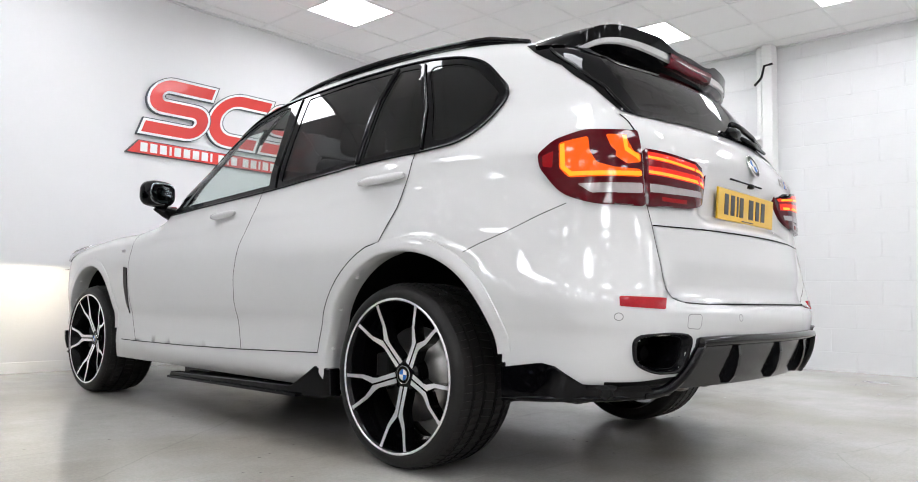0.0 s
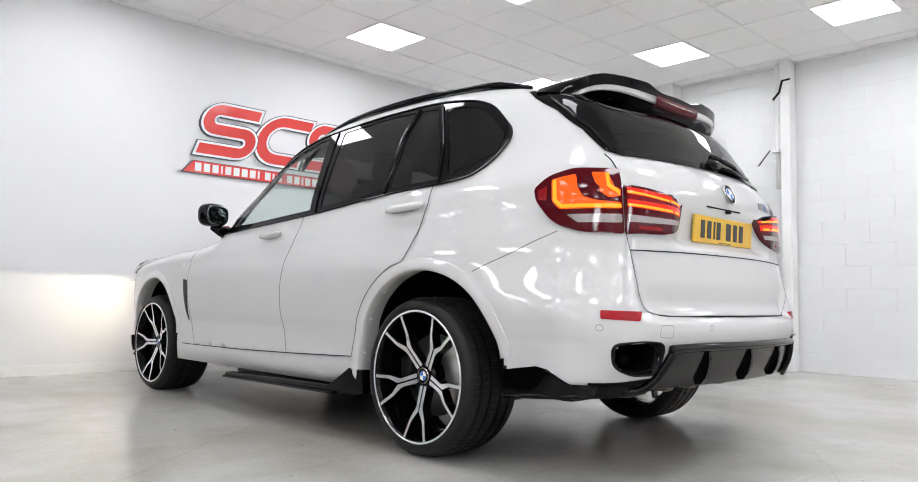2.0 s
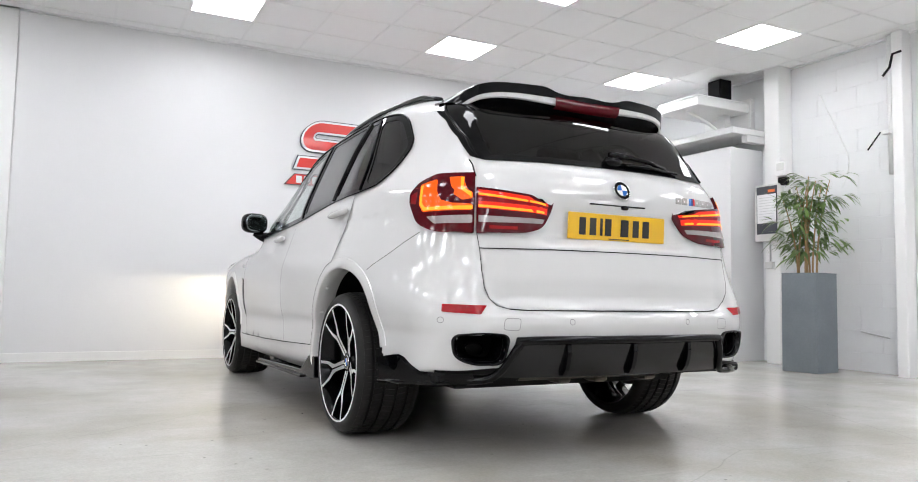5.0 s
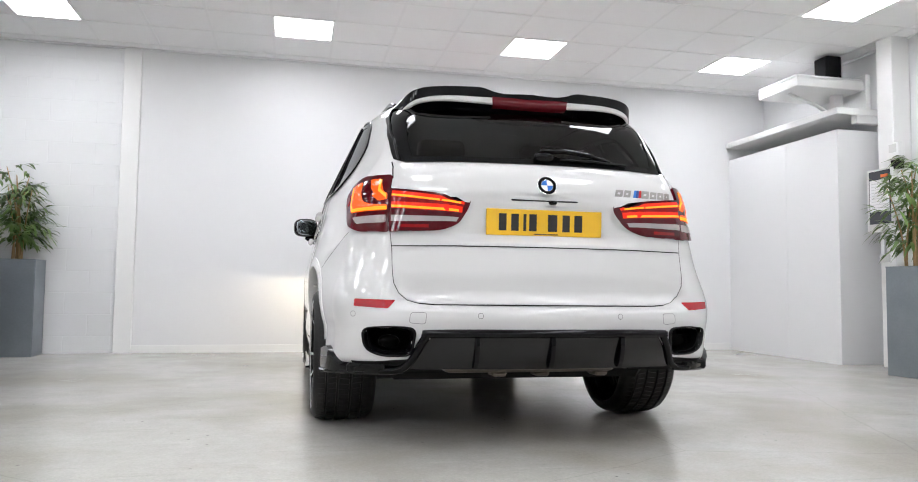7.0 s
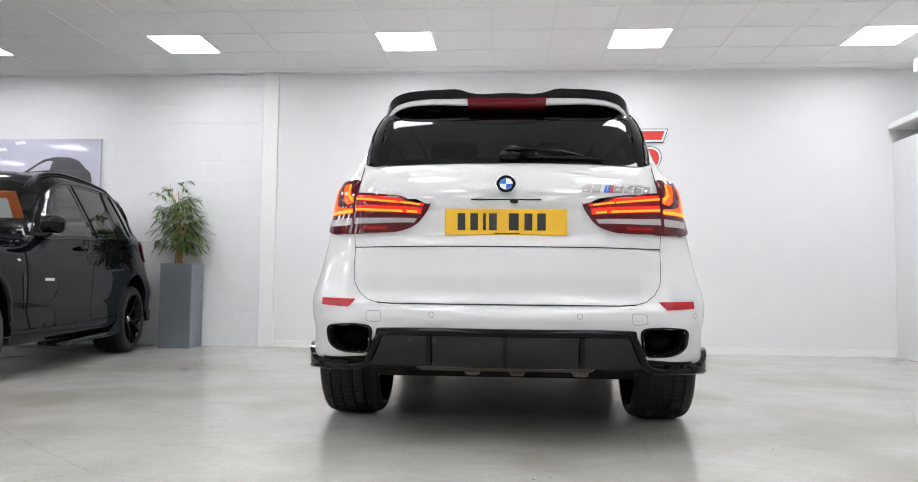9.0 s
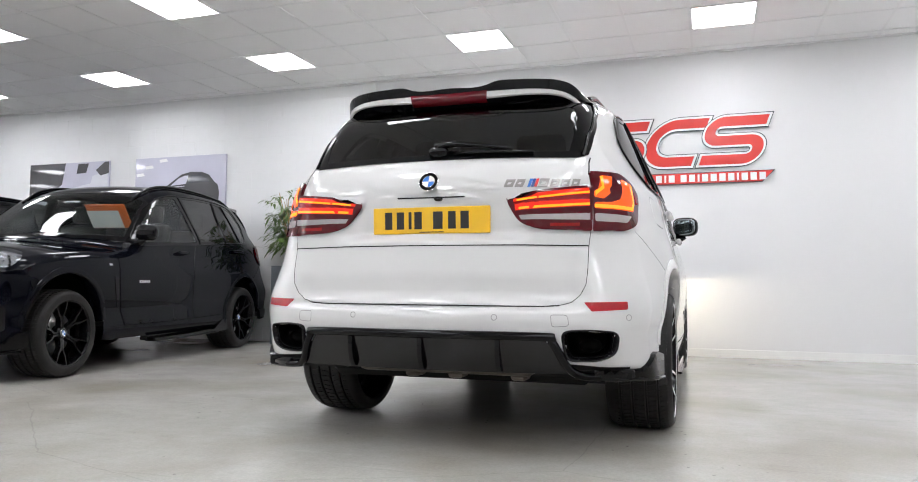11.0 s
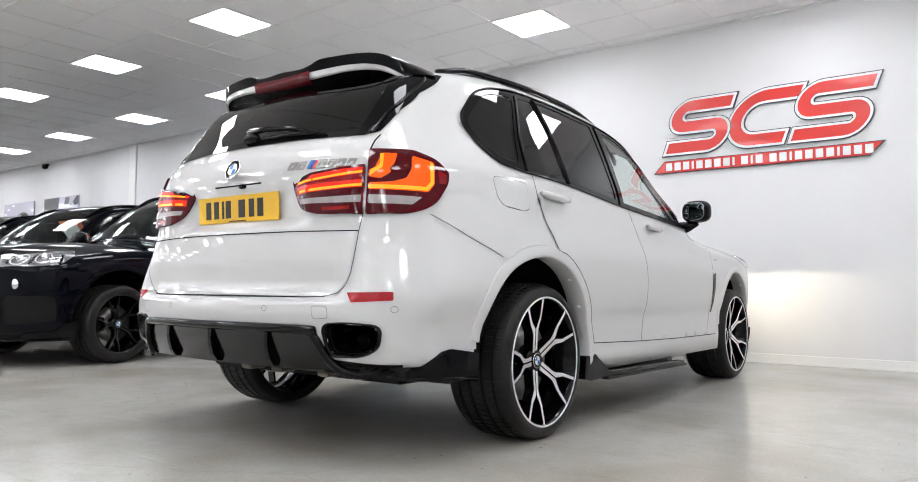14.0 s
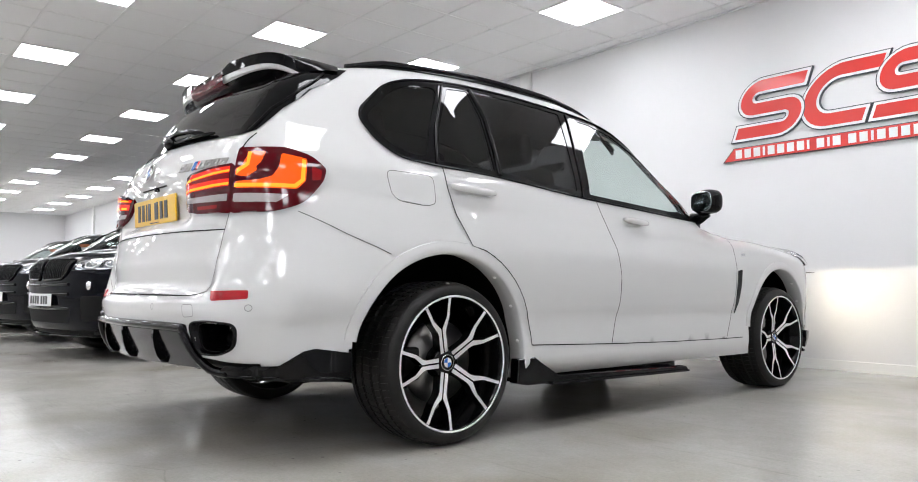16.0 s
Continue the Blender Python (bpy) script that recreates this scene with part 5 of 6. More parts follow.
    part("windscreen", mesh_of("windscreen", top_skin(v[:, 0], v[:, 1], 0.003), [tuple(int(i) for i in t) for t in f], GLASS_FRONT, True), car, "clear windscreen")
    ring = both([(0.0, 2.26), (0.42, 2.20), (0.80, 2.03), (0.765, 1.80), (0.70, 1.53), (0.56, 1.47), (0.0, 1.55)])
    v, f = triangulate(ring, [both([(max(a, 0), b) for a, b in SCREEN_IN])], 0.05)
    part("windscreen_border", mesh_of("windscreen_border", top_skin(v[:, 0], v[:, 1], 0.004), [tuple(int(i) for i in t) for t in f], GLOSS_BLACK, True), car)
    # wiper
    w = part("rear_wiper", blob_mesh("rear_wiper", (0, 0, 0), (0.045, 0.022, 0.024), GLOSS_BLACK, 2.6, 16, 10, pose(0.015, -0.815, 1.285, 30, 0, 0)), car, "black rear wiper")
    arm = [skin([x], [1.285 + h], l)[0] for x, h, l in ((0.0, 0.012, 0.03), (0.10, 0.016, 0.032), (0.22, 0.006, 0.028), (0.33, -0.012, 0.02))]
    part("wiper_arm", tube_mesh("wiper_arm", arm, [0.016, 0.012, 0.010, 0.007], GLOSS_BLACK, 8), w)
    bl = [skin([x], [1.270 + h], 0.014)[0] for x, h in ((0.09, 0.0), (0.25, 0.002), (0.42, -0.004))]
    part("wiper_blade", tube_mesh("wiper_blade", bl, [0.008, 0.011, 0.006], SATIN_BLACK, 6), w)
    part("lip_spoiler", build_lip_spoiler(), car, "gloss black lip spoiler")
    part("roof_spoiler", build_roof_spoiler(), car, "white roof spoiler wing")
    part("spoiler_underside", build_spoiler_underside(), car, "black underside of the spoiler")
    rows = []
    for u in np.linspace(-1, 1, 15):
        x = 0.182 * u
        yr = float(SPOILER_BACK(abs(x))) - 0.004
        lz = float(SPOILER_LOW(abs(x)))
        rows.append([(x, yr + 0.02, lz + 0.002), (x, yr - 0.004, lz + 0.001), (x * 0.98, yr + 0.003, lz - 0.034), (x * 0.97, yr + 0.016, lz - 0.041), (x * 0.97, yr + 0.06, lz - 0.050)])
    part("brake_lamp", strip_grid("brake_lamp", rows, BRAKE_RED), car, "dark red high brake lamp")
    for sd in (1, -1):
        part("spoiler_foot", tube_mesh("spoiler_foot", [(sd * 0.560, -0.505, 1.532), (sd * 0.585, -0.465, 1.522), (sd * 0.606, -0.42, 1.520), (sd * 0.614, -0.37, 1.532)], [0.009, 0.010, 0.009, 0.004], WHITE_PAINT, 8), car)


def cabin(car):
    part("cabin_floor", box_mesh("cabin_floor", (-0.53, -0.60, 0.40), (0.53, 2.35, 0.47), TRIM_DARK, 0.02), car)
    part("dashboard", blob_mesh("dashboard", (0, 2.05, 0.90), (0.76, 0.28, 0.20), TRIM_DARK, 3.5), car, "black dashboard")
    part("parcel_shelf", box_mesh("parcel_shelf", (-0.66, -0.70, 1.02), (0.66, -0.10, 1.06), TRIM_DARK, 0.02), car)
    for sd in (1, -1):
        part("door_card", box_mesh("door_card", (sd * 0.83 - 0.02, 0.50, 0.45), (sd * 0.83 + 0.02, 2.1, 1.09), TRIM_DARK, 0.015), car)
        for y, nm in ((1.15, "front_seat"), (0.22, "rear_seat")):
            bm = bmesh.new()
            x = sd * (0.37 if y > 1 else 0.285)
            rbox(bm, (x - 0.25, y - 0.05, 0.58), (x + 0.25, y + 0.48, 0.76), 0.06, 3)
            rbox(bm, (-0.24, -0.06, 0.0), (0.24, 0.06, 0.62), 0.055, 3, pose(x, y - 0.03, 0.72, 14, 0, 0))
            st = part(nm, from_bm(nm, bm, LEATHER, True), car, "black leather seat")
            part("headrest", box_mesh("headrest", (-0.13, -0.045, 0.0), (0.13, 0.045, 0.17), LEATHER, 0.04, 3, None, True), st, "", pose(x, y - 0.20, 1.345, 10, 0, 0))
    bm = bmesh.new()
    ring = [(0.185 * math.cos(t), 0, 0.185 * math.sin(t)) for t in (2 * math.pi * i / 28 for i in range(29))]
    tube(bm, ring, 0.015, 8, (0, 1, 0))
    rbox(bm, (-0.06, -0.02, -0.05), (0.06, 0.03, 0.05), 0.02)
    rbox(bm, (-0.18, -0.008, -0.012), (0.18, 0.012, 0.012), 0.004)
    part("steering_wheel", from_bm("steering_wheel", bm, LEATHER, True), car, "", pose(0.37, 1.72, 0.99, -22, 0, 0))
    part("mirror_inside", box_mesh("mirror_inside", (-0.12, 1.66, 1.44), (0.12, 1.69, 1.50), GLOSS_BLACK, 0.012), car)
    part("underbody", box_mesh("underbody", (-0.62, -0.55, 0.30), (0.62, 3.55, 0.40), DULL_BLACK, 0.03), car)
    part("rear_axle", tube_mesh("rear_axle", [(-0.62, 0.0, 0.33), (0.62, 0.0, 0.33)], 0.05, DULL_BLACK, 10), car)
    part("front_axle", tube_mesh("front_axle", [(-0.62, 2.933, 0.33), (0.62, 2.933, 0.33)], 0.05, DULL_BLACK, 10), car)
    for sd in (1, -1):
        part("control_arm", tube_mesh("control_arm", [(sd * 0.40, -0.32, 0.36), (sd * 0.60, -0.25, 0.31), (sd * 0.62, -0.10, 0.30)], 0.026, DULL_BLACK, 8), car)
        part("rear_valance", box_mesh("rear_valance", (sd * 0.62 - 0.20, -0.78, 0.36), (sd * 0.62 + 0.20, -0.50, 0.40), DULL_BLACK, 0.01), car)


def car_front(car):
    """Headlamps, kidney grilles, bumper openings and the front plate."""
    for sd in (1, -1):
        hl = rounded([(wrap(0.50, 3.79), 0.912), (wrap(0.68, 3.67), 0.942), (wrap(0.85, 3.47), 0.968), (wrap(0.90, 3.41), 0.958), (wrap(0.915, 3.345), 0.940), (wrap(0.85, 3.46), 0.852), (wrap(0.76, 3.60), 0.838), (wrap(0.52, 3.78), 0.832)], 0.015)
        lamp = part("headlamp", panel("headlamp", hl, HEADLAMP, sd, 0.003, 0.01, 0.03), car, "headlamp with round projectors")
        for x, y, z in ((0.66, 3.71, 0.885), (0.795, 3.58, 0.897)):
            q = skin([wrap(x, y)], [z], 0.0)[0]
            part("projector", blob_mesh("projector", (sd * q[0], q[1], q[2]), (0.045, 0.020, 0.045), CHROME, 2, 16, 10), lamp)
            part("projector_ring", bead("projector_ring", [(wrap(x, y) + 0.050 * math.cos(t), z + 0.040 * math.sin(t)) for t in (2 * math.pi * i / 20 for i in range(20))], sd, 0.005, 0.010, BADGE_WHITE, True), lamp)
        for x, y in ((0.58, 3.75), (0.73, 3.65), (0.86, 3.47)):
            part("lamp_divider", bead("lamp_divider", [(wrap(x, y), 0.855), (wrap(x, y) - 0.015, 0.925)], sd, 0.009, 0.008, GLOSS_BLACK), lamp)
        part("lamp_cover", panel("lamp_cover", hl, GLASS_CLEAR, sd, 0.028, 0.002, 0.03), lamp)
        kid = rounded([(S3 + X0 - 0.43, 0.925), (S3 + X0 - 0.05, 0.935), (S3 + X0 - 0.035, 0.79), (S3 + X0 - 0.06, 0.742), (S3 + X0 - 0.36, 0.752), (S3 + X0 - 0.43, 0.81)], 0.035)
        gr = part("kidney_grille", panel("kidney_grille", kid, DULL_BLACK, sd, 0.002, 0.01, 0.03), car, "black barred grille")
        part("grille_rim", bead("grille_rim", kid, sd, 0.010, 0.010, GLOSS_BLACK, True), gr)
        for k in range(11):
            s = S3 + X0 - 0.07 - 0.031 * k
            part("grille_bar", bead("grille_bar", [(s, 0.922), (s, 0.84), (s, 0.765)], sd, 0.006, 0.012, GLOSS_BLACK), gr)
        duct = rounded([(wrap(0.61, 3.77), 0.605), (wrap(0.87, 3.56), 0.602), (wrap(0.90, 3.52), 0.57), (wrap(0.91, 3.52), 0.405), (wrap(0.60, 3.77), 0.375)], 0.03)
        part("side_duct", panel("side_duct", duct, DULL_BLACK, sd, 0.003, 0.01, 0.03), car, "black bumper duct")
        q = skin([wrap(0.68, 3.72)], [0.695], 0.004)[0]
        part("fog_lamp", blob_mesh("fog_lamp", (sd * q[0], q[1], q[2]), (0.042, 0.02, 0.042), CHROME, 2, 16, 10), car, "round fog lamp")
        for z in (0.70, 0.615, 0.49):
            part("bumper_bar", bead("bumper_bar", [(S3 + X0 - 0.44, z + 0.005), (S3 + X0 - 0.25, z), (S3 + X0 - 0.01, z)], sd, 0.014, 0.006, GLOSS_BLACK), car)
        lip = [skin([wrap(x, y)], [0.262], 0.02)[0] for x, y in ((0.02, 3.86), (0.40, 3.8), (0.65, 3.7), (0.85, 3.5), (0.92, 3.38))]
        part("front_splitter", tube_mesh("front_splitter", [(sd * p[0], p[1], p[2]) for p in lip], 0.02, GLOSS_BLACK, 6, (0, 0, 1), 0.5), car)
        cw = [(wrap(0.93, 3.34), 0.395), (wrap(0.93, 3.45), 0.390), (wrap(0.91, 3.53), 0.325), (wrap(0.72, 3.72), 0.305), (wrap(0.72, 3.72), 0.278), (wrap(0.93, 3.34), 0.288)]
        part("front_winglet", panel("front_winglet", cw, GLOSS_BLACK, sd, 0.030, 0.03, 0.04), car)
    mid = rounded([(S4 - 0.46, 0.50), (S4, 0.50), (S4, 0.36), (S4 - 0.42, 0.36)], 0.02)
    for sd in (1, -1):
        part("lower_intake", panel("lower_intake", mid, DULL_BLACK, sd, 0.003, 0.01, 0.03), car)


def fullness(p):
    """The drawn form widened and lengthened to the car's true size, most at the rear; p: points in rows."""
    x, y, z = p[..., 0], p[..., 1], p[..., 2]
    return np.stack([x * (1.061 - 0.008 * y), -0.012 + 1.045 * y - 0.0121 * y * y, 1.063 * z - 0.004 - 0.0114 * z * y + 0.0043 * y], -1)


def to_size(car, skip=()):
    """Brings every part of a car but its wheels, and but those in skip, to true size."""
    done = set()
    for o in car.children_recursive:
        up, at, wheel = o, Matrix.Identity(4), False
        while up is not car:
            at = up.matrix_basis @ at
            wheel |= up.name.startswith("wheel") and up.parent is car and not up.name.startswith(("wheel_arch", "wheel_liner"))
            up = up.parent
        if wheel or o in skip or o.data.name in done:
            continue
        done.add(o.data.name)
        co = np.empty(len(o.data.vertices) * 3)
        o.data.vertices.foreach_get("co", co)
        m = np.array(at)
        p = fullness(co.reshape(-1, 3) @ m[:3, :3].T + m[:3, 3])
        back = np.array(at.inverted())
        o.data.vertices.foreach_set("co", (p @ back[:3, :3].T + back[:3, 3]).ravel())
        o.data.update()


def build_car(name, label, at, black=False):
    car = thing(name, label, "car", at)
    part("body", CAR_MESH["body"], car, "painted body shell")
    doors_and_seams(car)
    glazing(car)
    rear_bumper(car)
    tail_lamps(car)
    rear_marks(car)
    car_front(car)
    cabin(car)
    to_size(car)
    for y, x, size in ((0.016, 0.998, 1.008), (2.938, 0.985, 0.978)):
        for sd in (1, -1):
            build_wheel(car, sd * x, y, sd, black, size)
    return car


# ---- the room ----
def structure(name, me, label):
    return tagged(new(name, me), label, kind="structure")


floor = structure("floor", box_mesh("floor", (WALL_W - 0.2, WALL_S - 0.2, -0.12), (WALL_E + 0.2, WALL_N + 0.2, FLOOR), CONCRETE, 0), "sealed grey concrete floor with a soft sheen")
wall_north = structure("wall_north", box_mesh("wall_north", (WALL_W - 0.2, WALL_N + 0.002, -0.1), (WALL_E + 0.2, WALL_N + 0.2, 3.5), JOINT, 0), "white painted blockwork and plaster wall")
wall_east = structure("wall_east", box_mesh("wall_east", (WALL_E + 0.0035, WALL_S, -0.1), (WALL_E + 0.2, WALL_N + 0.002, 3.5), JOINT, 0), "white painted blockwork wall")
structure("wall_south", box_mesh("wall_south", (WALL_W, WALL_S - 0.2, -0.1), (WALL_E + 0.2, WALL_S, 3.5), PLASTER, 0), "plain white wall")
structure("wall_west", box_mesh("wall_west", (WALL_W - 0.2, WALL_S, -0.1), (WALL_W, WALL_N + 0.012, 3.5), PLASTER, 0), "plain white wall")
structure("wall_lining", box_mesh("wall_lining", (-2.773, WALL_N - 0.006, 0.0), (WALL_E, WALL_N + 0.0015, CEILING + 0.03), PLASTER, 0), "smooth white plaster lining")
structure("baseboard", box_mesh("baseboard", (-2.773, WALL_N - 0.016, 0.0), (4.333, WALL_N - 0.0065, 0.125), SATIN, 0.002), "white skirting board")
structure("pillar_north", box_mesh("pillar_north", (-2.96, WALL_N - 0.03, 0.0), (-2.775, WALL_N + 0.0015, CEILING + 0.03), SATIN, 0.006), "white painted steel column casing")
structure("pillar_north_far", box_mesh("pillar_north_far", (-10.50, WALL_N - 0.03, 0.0), (-10.28, WALL_N + 0.0015, CEILING + 0.03), SATIN, 0.006), "white painted steel column casing")
for k in range(2):
    structure("pillar_north_end", box_mesh("pillar_north_end", (-16.9 - 6.1 * k, WALL_N - 0.06, 0.0), (-16.7 - 6.1 * k, WALL_N + 0.0015, CEILING + 0.03), SATIN, 0.006), "white painted steel column casing")
structure("pillar_east_1", box_mesh("pillar_east_1", (4.70, 0.648, 0.0), (WALL_E + 0.0015, 0.755, CEILING + 0.03), SATIN, 0.008), "white painted steel column")
structure("pillar_east_2", box_mesh("pillar_east_2", (4.635, 1.99, 0.0), (WALL_E + 0.0015, 2.19, CEILING + 0.03), SATIN, 0.008), "white painted steel column")
structure("partition", box_mesh("partition", (4.335, 2.40, 0.0), (WALL_E + 0.0015, WALL_N - 0.008, 2.46), PLASTER, 0.004), "white boxed-in cupboard wall")
structure("partition_joint", box_mesh("partition_joint", (4.3325, 3.22, 0.0), (4.3345, 3.226, 2.45), JOINT, 0), "board joint")

# ceiling: tiles, bars and the bright panels
GX, GY = -1.376, 2.975
LIGHT_X = [-1.076 + 2.4 * k for k in range(-10, 3)]
LIGHT_Y = [3.275 - 1.8 * k for k in range(0, 7)]


def build_ceiling():
    bm = bmesh.new()
    rng = random.Random(5)
    nx0, nx1 = int((WALL_W - GX) / 0.6) - 1, int((WALL_E - GX) / 0.6) + 1
    ny0, ny1 = int((WALL_S - GY) / 0.6) - 1, int((WALL_N - GY) / 0.6) + 1
    for i in range(nx0, nx1 + 1):
        for j in range(ny0, ny1 + 1):
            x0, y0 = GX + 0.6 * i, GY + 0.6 * j
            if any(abs(x0 + 0.3 - lx) < 0.1 for lx in LIGHT_X) and any(abs(y0 + 0.3 - ly) < 0.1 for ly in LIGHT_Y):
                continue
            z = CEILING + 0.004 + rng.uniform(-0.0015, 0.0015)
            a, b = rng.uniform(-0.002, 0.002), rng.uniform(-0.002, 0.002)
            q = [(x0 + 0.009, y0 + 0.009, z + a), (x0 + 0.591, y0 + 0.009, z + b), (x0 + 0.591, y0 + 0.591, z - a), (x0 + 0.009, y0 + 0.591, z - b)]
            q = [(min(max(x, WALL_W), WALL_E + 0.01), min(max(y, WALL_S), WALL_N + 0.01), zz) for x, y, zz in q]
            f = bm.faces.new([bm.verts.new(p) for p in reversed(q)])
    for i in range(nx0, nx1 + 2):
        x = GX + 0.6 * i
        if WALL_W < x < WALL_E:
            for f in {f for v in rbox(bm, (x - 0.012, WALL_S, CEILING), (x + 0.012, WALL_N + 0.01, CEILING + 0.02), 0) for f in v.link_faces}:
                f.material_index = 1
    for j in range(ny0, ny1 + 2):
        y = GY + 0.6 * j
        if WALL_S < y < WALL_N:
            for f in {f for v in rbox(bm, (WALL_W, y - 0.012, CEILING - 0.0006), (WALL_E + 0.01, y + 0.012, CEILING + 0.019), 0) for f in v.link_faces}:
                f.material_index = 1
    for lo, hi in (((WALL_W, WALL_N - 0.03, CEILING - 0.012), (WALL_E, WALL_N + 0.01, CEILING + 0.01)), ((WALL_E - 0.03, WALL_S, CEILING - 0.0125), (WALL_E + 0.01, WALL_N, CEILING + 0.01)),
                   ((WALL_W, WALL_S, CEILING + 0.03), (WALL_E, WALL_N, CEILING + 0.05))):
        for f in {f for v in rbox(bm, lo, hi, 0) for f in v.link_faces}:
            f.material_index = 1
    return from_bm("ceiling", bm, [TILE, TBAR])


structure("ceiling", build_ceiling(), "white suspended ceiling of square mineral tiles")

first = None
frame_bm = bmesh.new()
for lo, hi in (((-0.297, -0.297, -0.004), (0.297, -0.277, 0.012)), ((-0.297, 0.277, -0.004), (0.297, 0.297, 0.012)), ((-0.297, -0.277, -0.004), (-0.277, 0.277, 0.012)), ((0.277, -0.277, -0.004), (0.297, 0.277, 0.012))):
    rbox(frame_bm, lo, hi, 0.002, 1)
LIGHT_FRAME = from_bm("light_frame", frame_bm, TBAR)
LIGHT_PANEL = box_mesh("light_diffuser", (-0.277, -0.277, 0.0), (0.277, 0.277, 0.01), DIFFUSER, 0)
for lx in LIGHT_X:
    for ly in LIGHT_Y:
        if WALL_W + 0.5 < lx < WALL_E - 0.3:
            if first is None:
                first = thing("ceiling_light", "lit square white ceiling light panel", "ceiling light", pose(lx, ly, CEILING), "ceiling lights")
                part("light_frame", LIGHT_FRAME, first)
                part("diffuser", LIGHT_PANEL, first, "glowing white diffuser")
            else:
                copy_thing(first, pose(lx, ly, CEILING))


# ---- the wall sign: slanted red bands in white and charcoal borders ----
SIGN_Y = WALL_N - 0.030


def band_path(kind, x0, wide):
    """Centre line of a band form in (x, z), upright; slanted later."""
    top, mid, low, r = 0.535, 0.325, 0.115, 0.105
    pts = []
    if kind == "double_bend":
        pts += [(x0 + wide, top), (x0 + r, top)]
        pts += [(x0 + r - r * math.sin(t), mid + r + r * math.cos(t)) for t in (math.pi * i / 12 for i in range(1, 12))]
        pts += [(x0 + r, mid), (x0 + wide - r, mid)]
        pts += [(x0 + wide - r + r * math.sin(t), mid - r + r * math.cos(t)) for t in (math.pi * i / 12 for i in range(1, 12))]
        pts += [(x0 + wide - r, low), (x0, low)]
    else:
        rr = (top - low) / 2
        pts += [(x0 + wide, top), (x0 + rr, top)]
        pts += [(x0 + rr - rr * math.sin(t), low + rr + rr * math.cos(t)) for t in (math.pi * i / 16 for i in range(1, 16))]
        pts += [(x0 + rr, low), (x0 + wide - 0.02, low)]
    return pts


def band_mesh(name, path, width, extra, y0, y1, material):
    """A band of a width along a path, its ends extended, slanted and given depth."""
    p = [Vector(q) for q in path]
    p[0] = p[0] + (p[0] - p[1]).normalized() * extra
    p[-1] = p[-1] + (p[-1] - p[-2]).normalized() * extra
    left, right = [], []
    for i, q in enumerate(p):
        d = (p[min(i + 1, len(p) - 1)] - p[max(i - 1, 0)]).normalized()
        n = Vector((-d.y, d.x)) * width / 2
        left.append(q + n)
        right.append(q - n)

    def put(q, y):
        return (q.x + 0.34 * (q.y - 0.3), y, q.y)
    verts = [put(q, y) for y in (y0, y1) for q in left + right]
    n = len(p)
    faces = []
    for i in range(n - 1):
        faces += [(i, i + 1, n + i + 1, n + i), (2 * n + i, 3 * n + i, 3 * n + i + 1, 2 * n + i + 1), (i, 2 * n + i, 2 * n + i + 1, i + 1), (n + i, n + i + 1, 3 * n + i + 1, 3 * n + i)]
    faces += [(0, n, 3 * n, 2 * n), (n - 1, 3 * n - 1, 4 * n - 1, 2 * n - 1)]
    me = mesh_of(name, verts, faces, material)
    bm = bmesh.new()
    bm.from_mesh(me)
    bmesh.ops.recalc_face_normals(bm, faces=bm.faces)
    bm.to_mesh(me)
    bm.free()
    return me


sign = thing("wall_sign", "red and white raised sign with charcoal edges fixed to the wall", "sign", pose(0.098, 0, 2.0255) @ Matrix.Diagonal((1.005, 1, 0.975, 1)))
for kind, x0, wide, ahead in (("double_bend", -0.135, 0.505, 0.0042), ("single_bend", 0.475, 0.515, 0.0), ("double_bend", 1.05, 0.535, 0.0021)):
    path = band_path(kind, x0, wide)
    edge = part("band_edge", band_mesh("band_edge", path, 0.166, 0.034, SIGN_Y - ahead, WALL_N - 0.006, SIGN_EDGE), sign, "charcoal sign edge")
    part("band_border", band_mesh("band_border", path, 0.150, 0.026, SIGN_Y - 0.0008 - ahead, SIGN_Y + 0.01, SIGN_WHITE), edge, "white border")
    part("band_face", band_mesh("band_face", path, 0.106, 0.0, SIGN_Y - 0.0016 - ahead, SIGN_Y + 0.01, SIGN_RED), edge, "red band")
bm = bmesh.new()
prism(bm, [(-0.345, -0.142), (1.600, -0.142), (1.725, -0.014), (-0.235, -0.014)], SIGN_Y, WALL_N - 0.006)
strap = part("strap_edge", from_bm("strap_edge", bm, SIGN_EDGE), sign, "charcoal sign edge")
bm = bmesh.new()
prism(bm, [(-0.325, -0.135), (1.596, -0.135), (1.708, -0.021), (-0.230, -0.021)], SIGN_Y - 0.003, SIGN_Y + 0.005)
part("strap_face", from_bm("strap_face", bm, SIGN_RED), strap, "red strap")
x = -0.215
for word in (9, 3, 11):
    for k in range(word):
        w = 0.078 if (k * 7 + word) % 5 else 0.036
        bm = bmesh.new()
        prism(bm, [(x, -0.118), (x + w - 0.016, -0.118), (x + w - 0.016, -0.037), (x, -0.037)], SIGN_Y - 0.006, SIGN_Y)
        part("strap_bar", from_bm("strap_bar", bm, SIGN_WHITE), strap, "white letter-sized bar")
        x += w + 0.0095
    x += 0.036


# ---- cars ----
car_meshes()
CAR_TURN = 0.35
white_car = build_car("parked_car", "white estate-sized off-road car with black trim and lit tail lamps", pose(0, 0, 0, 0, 0, CAR_TURN))


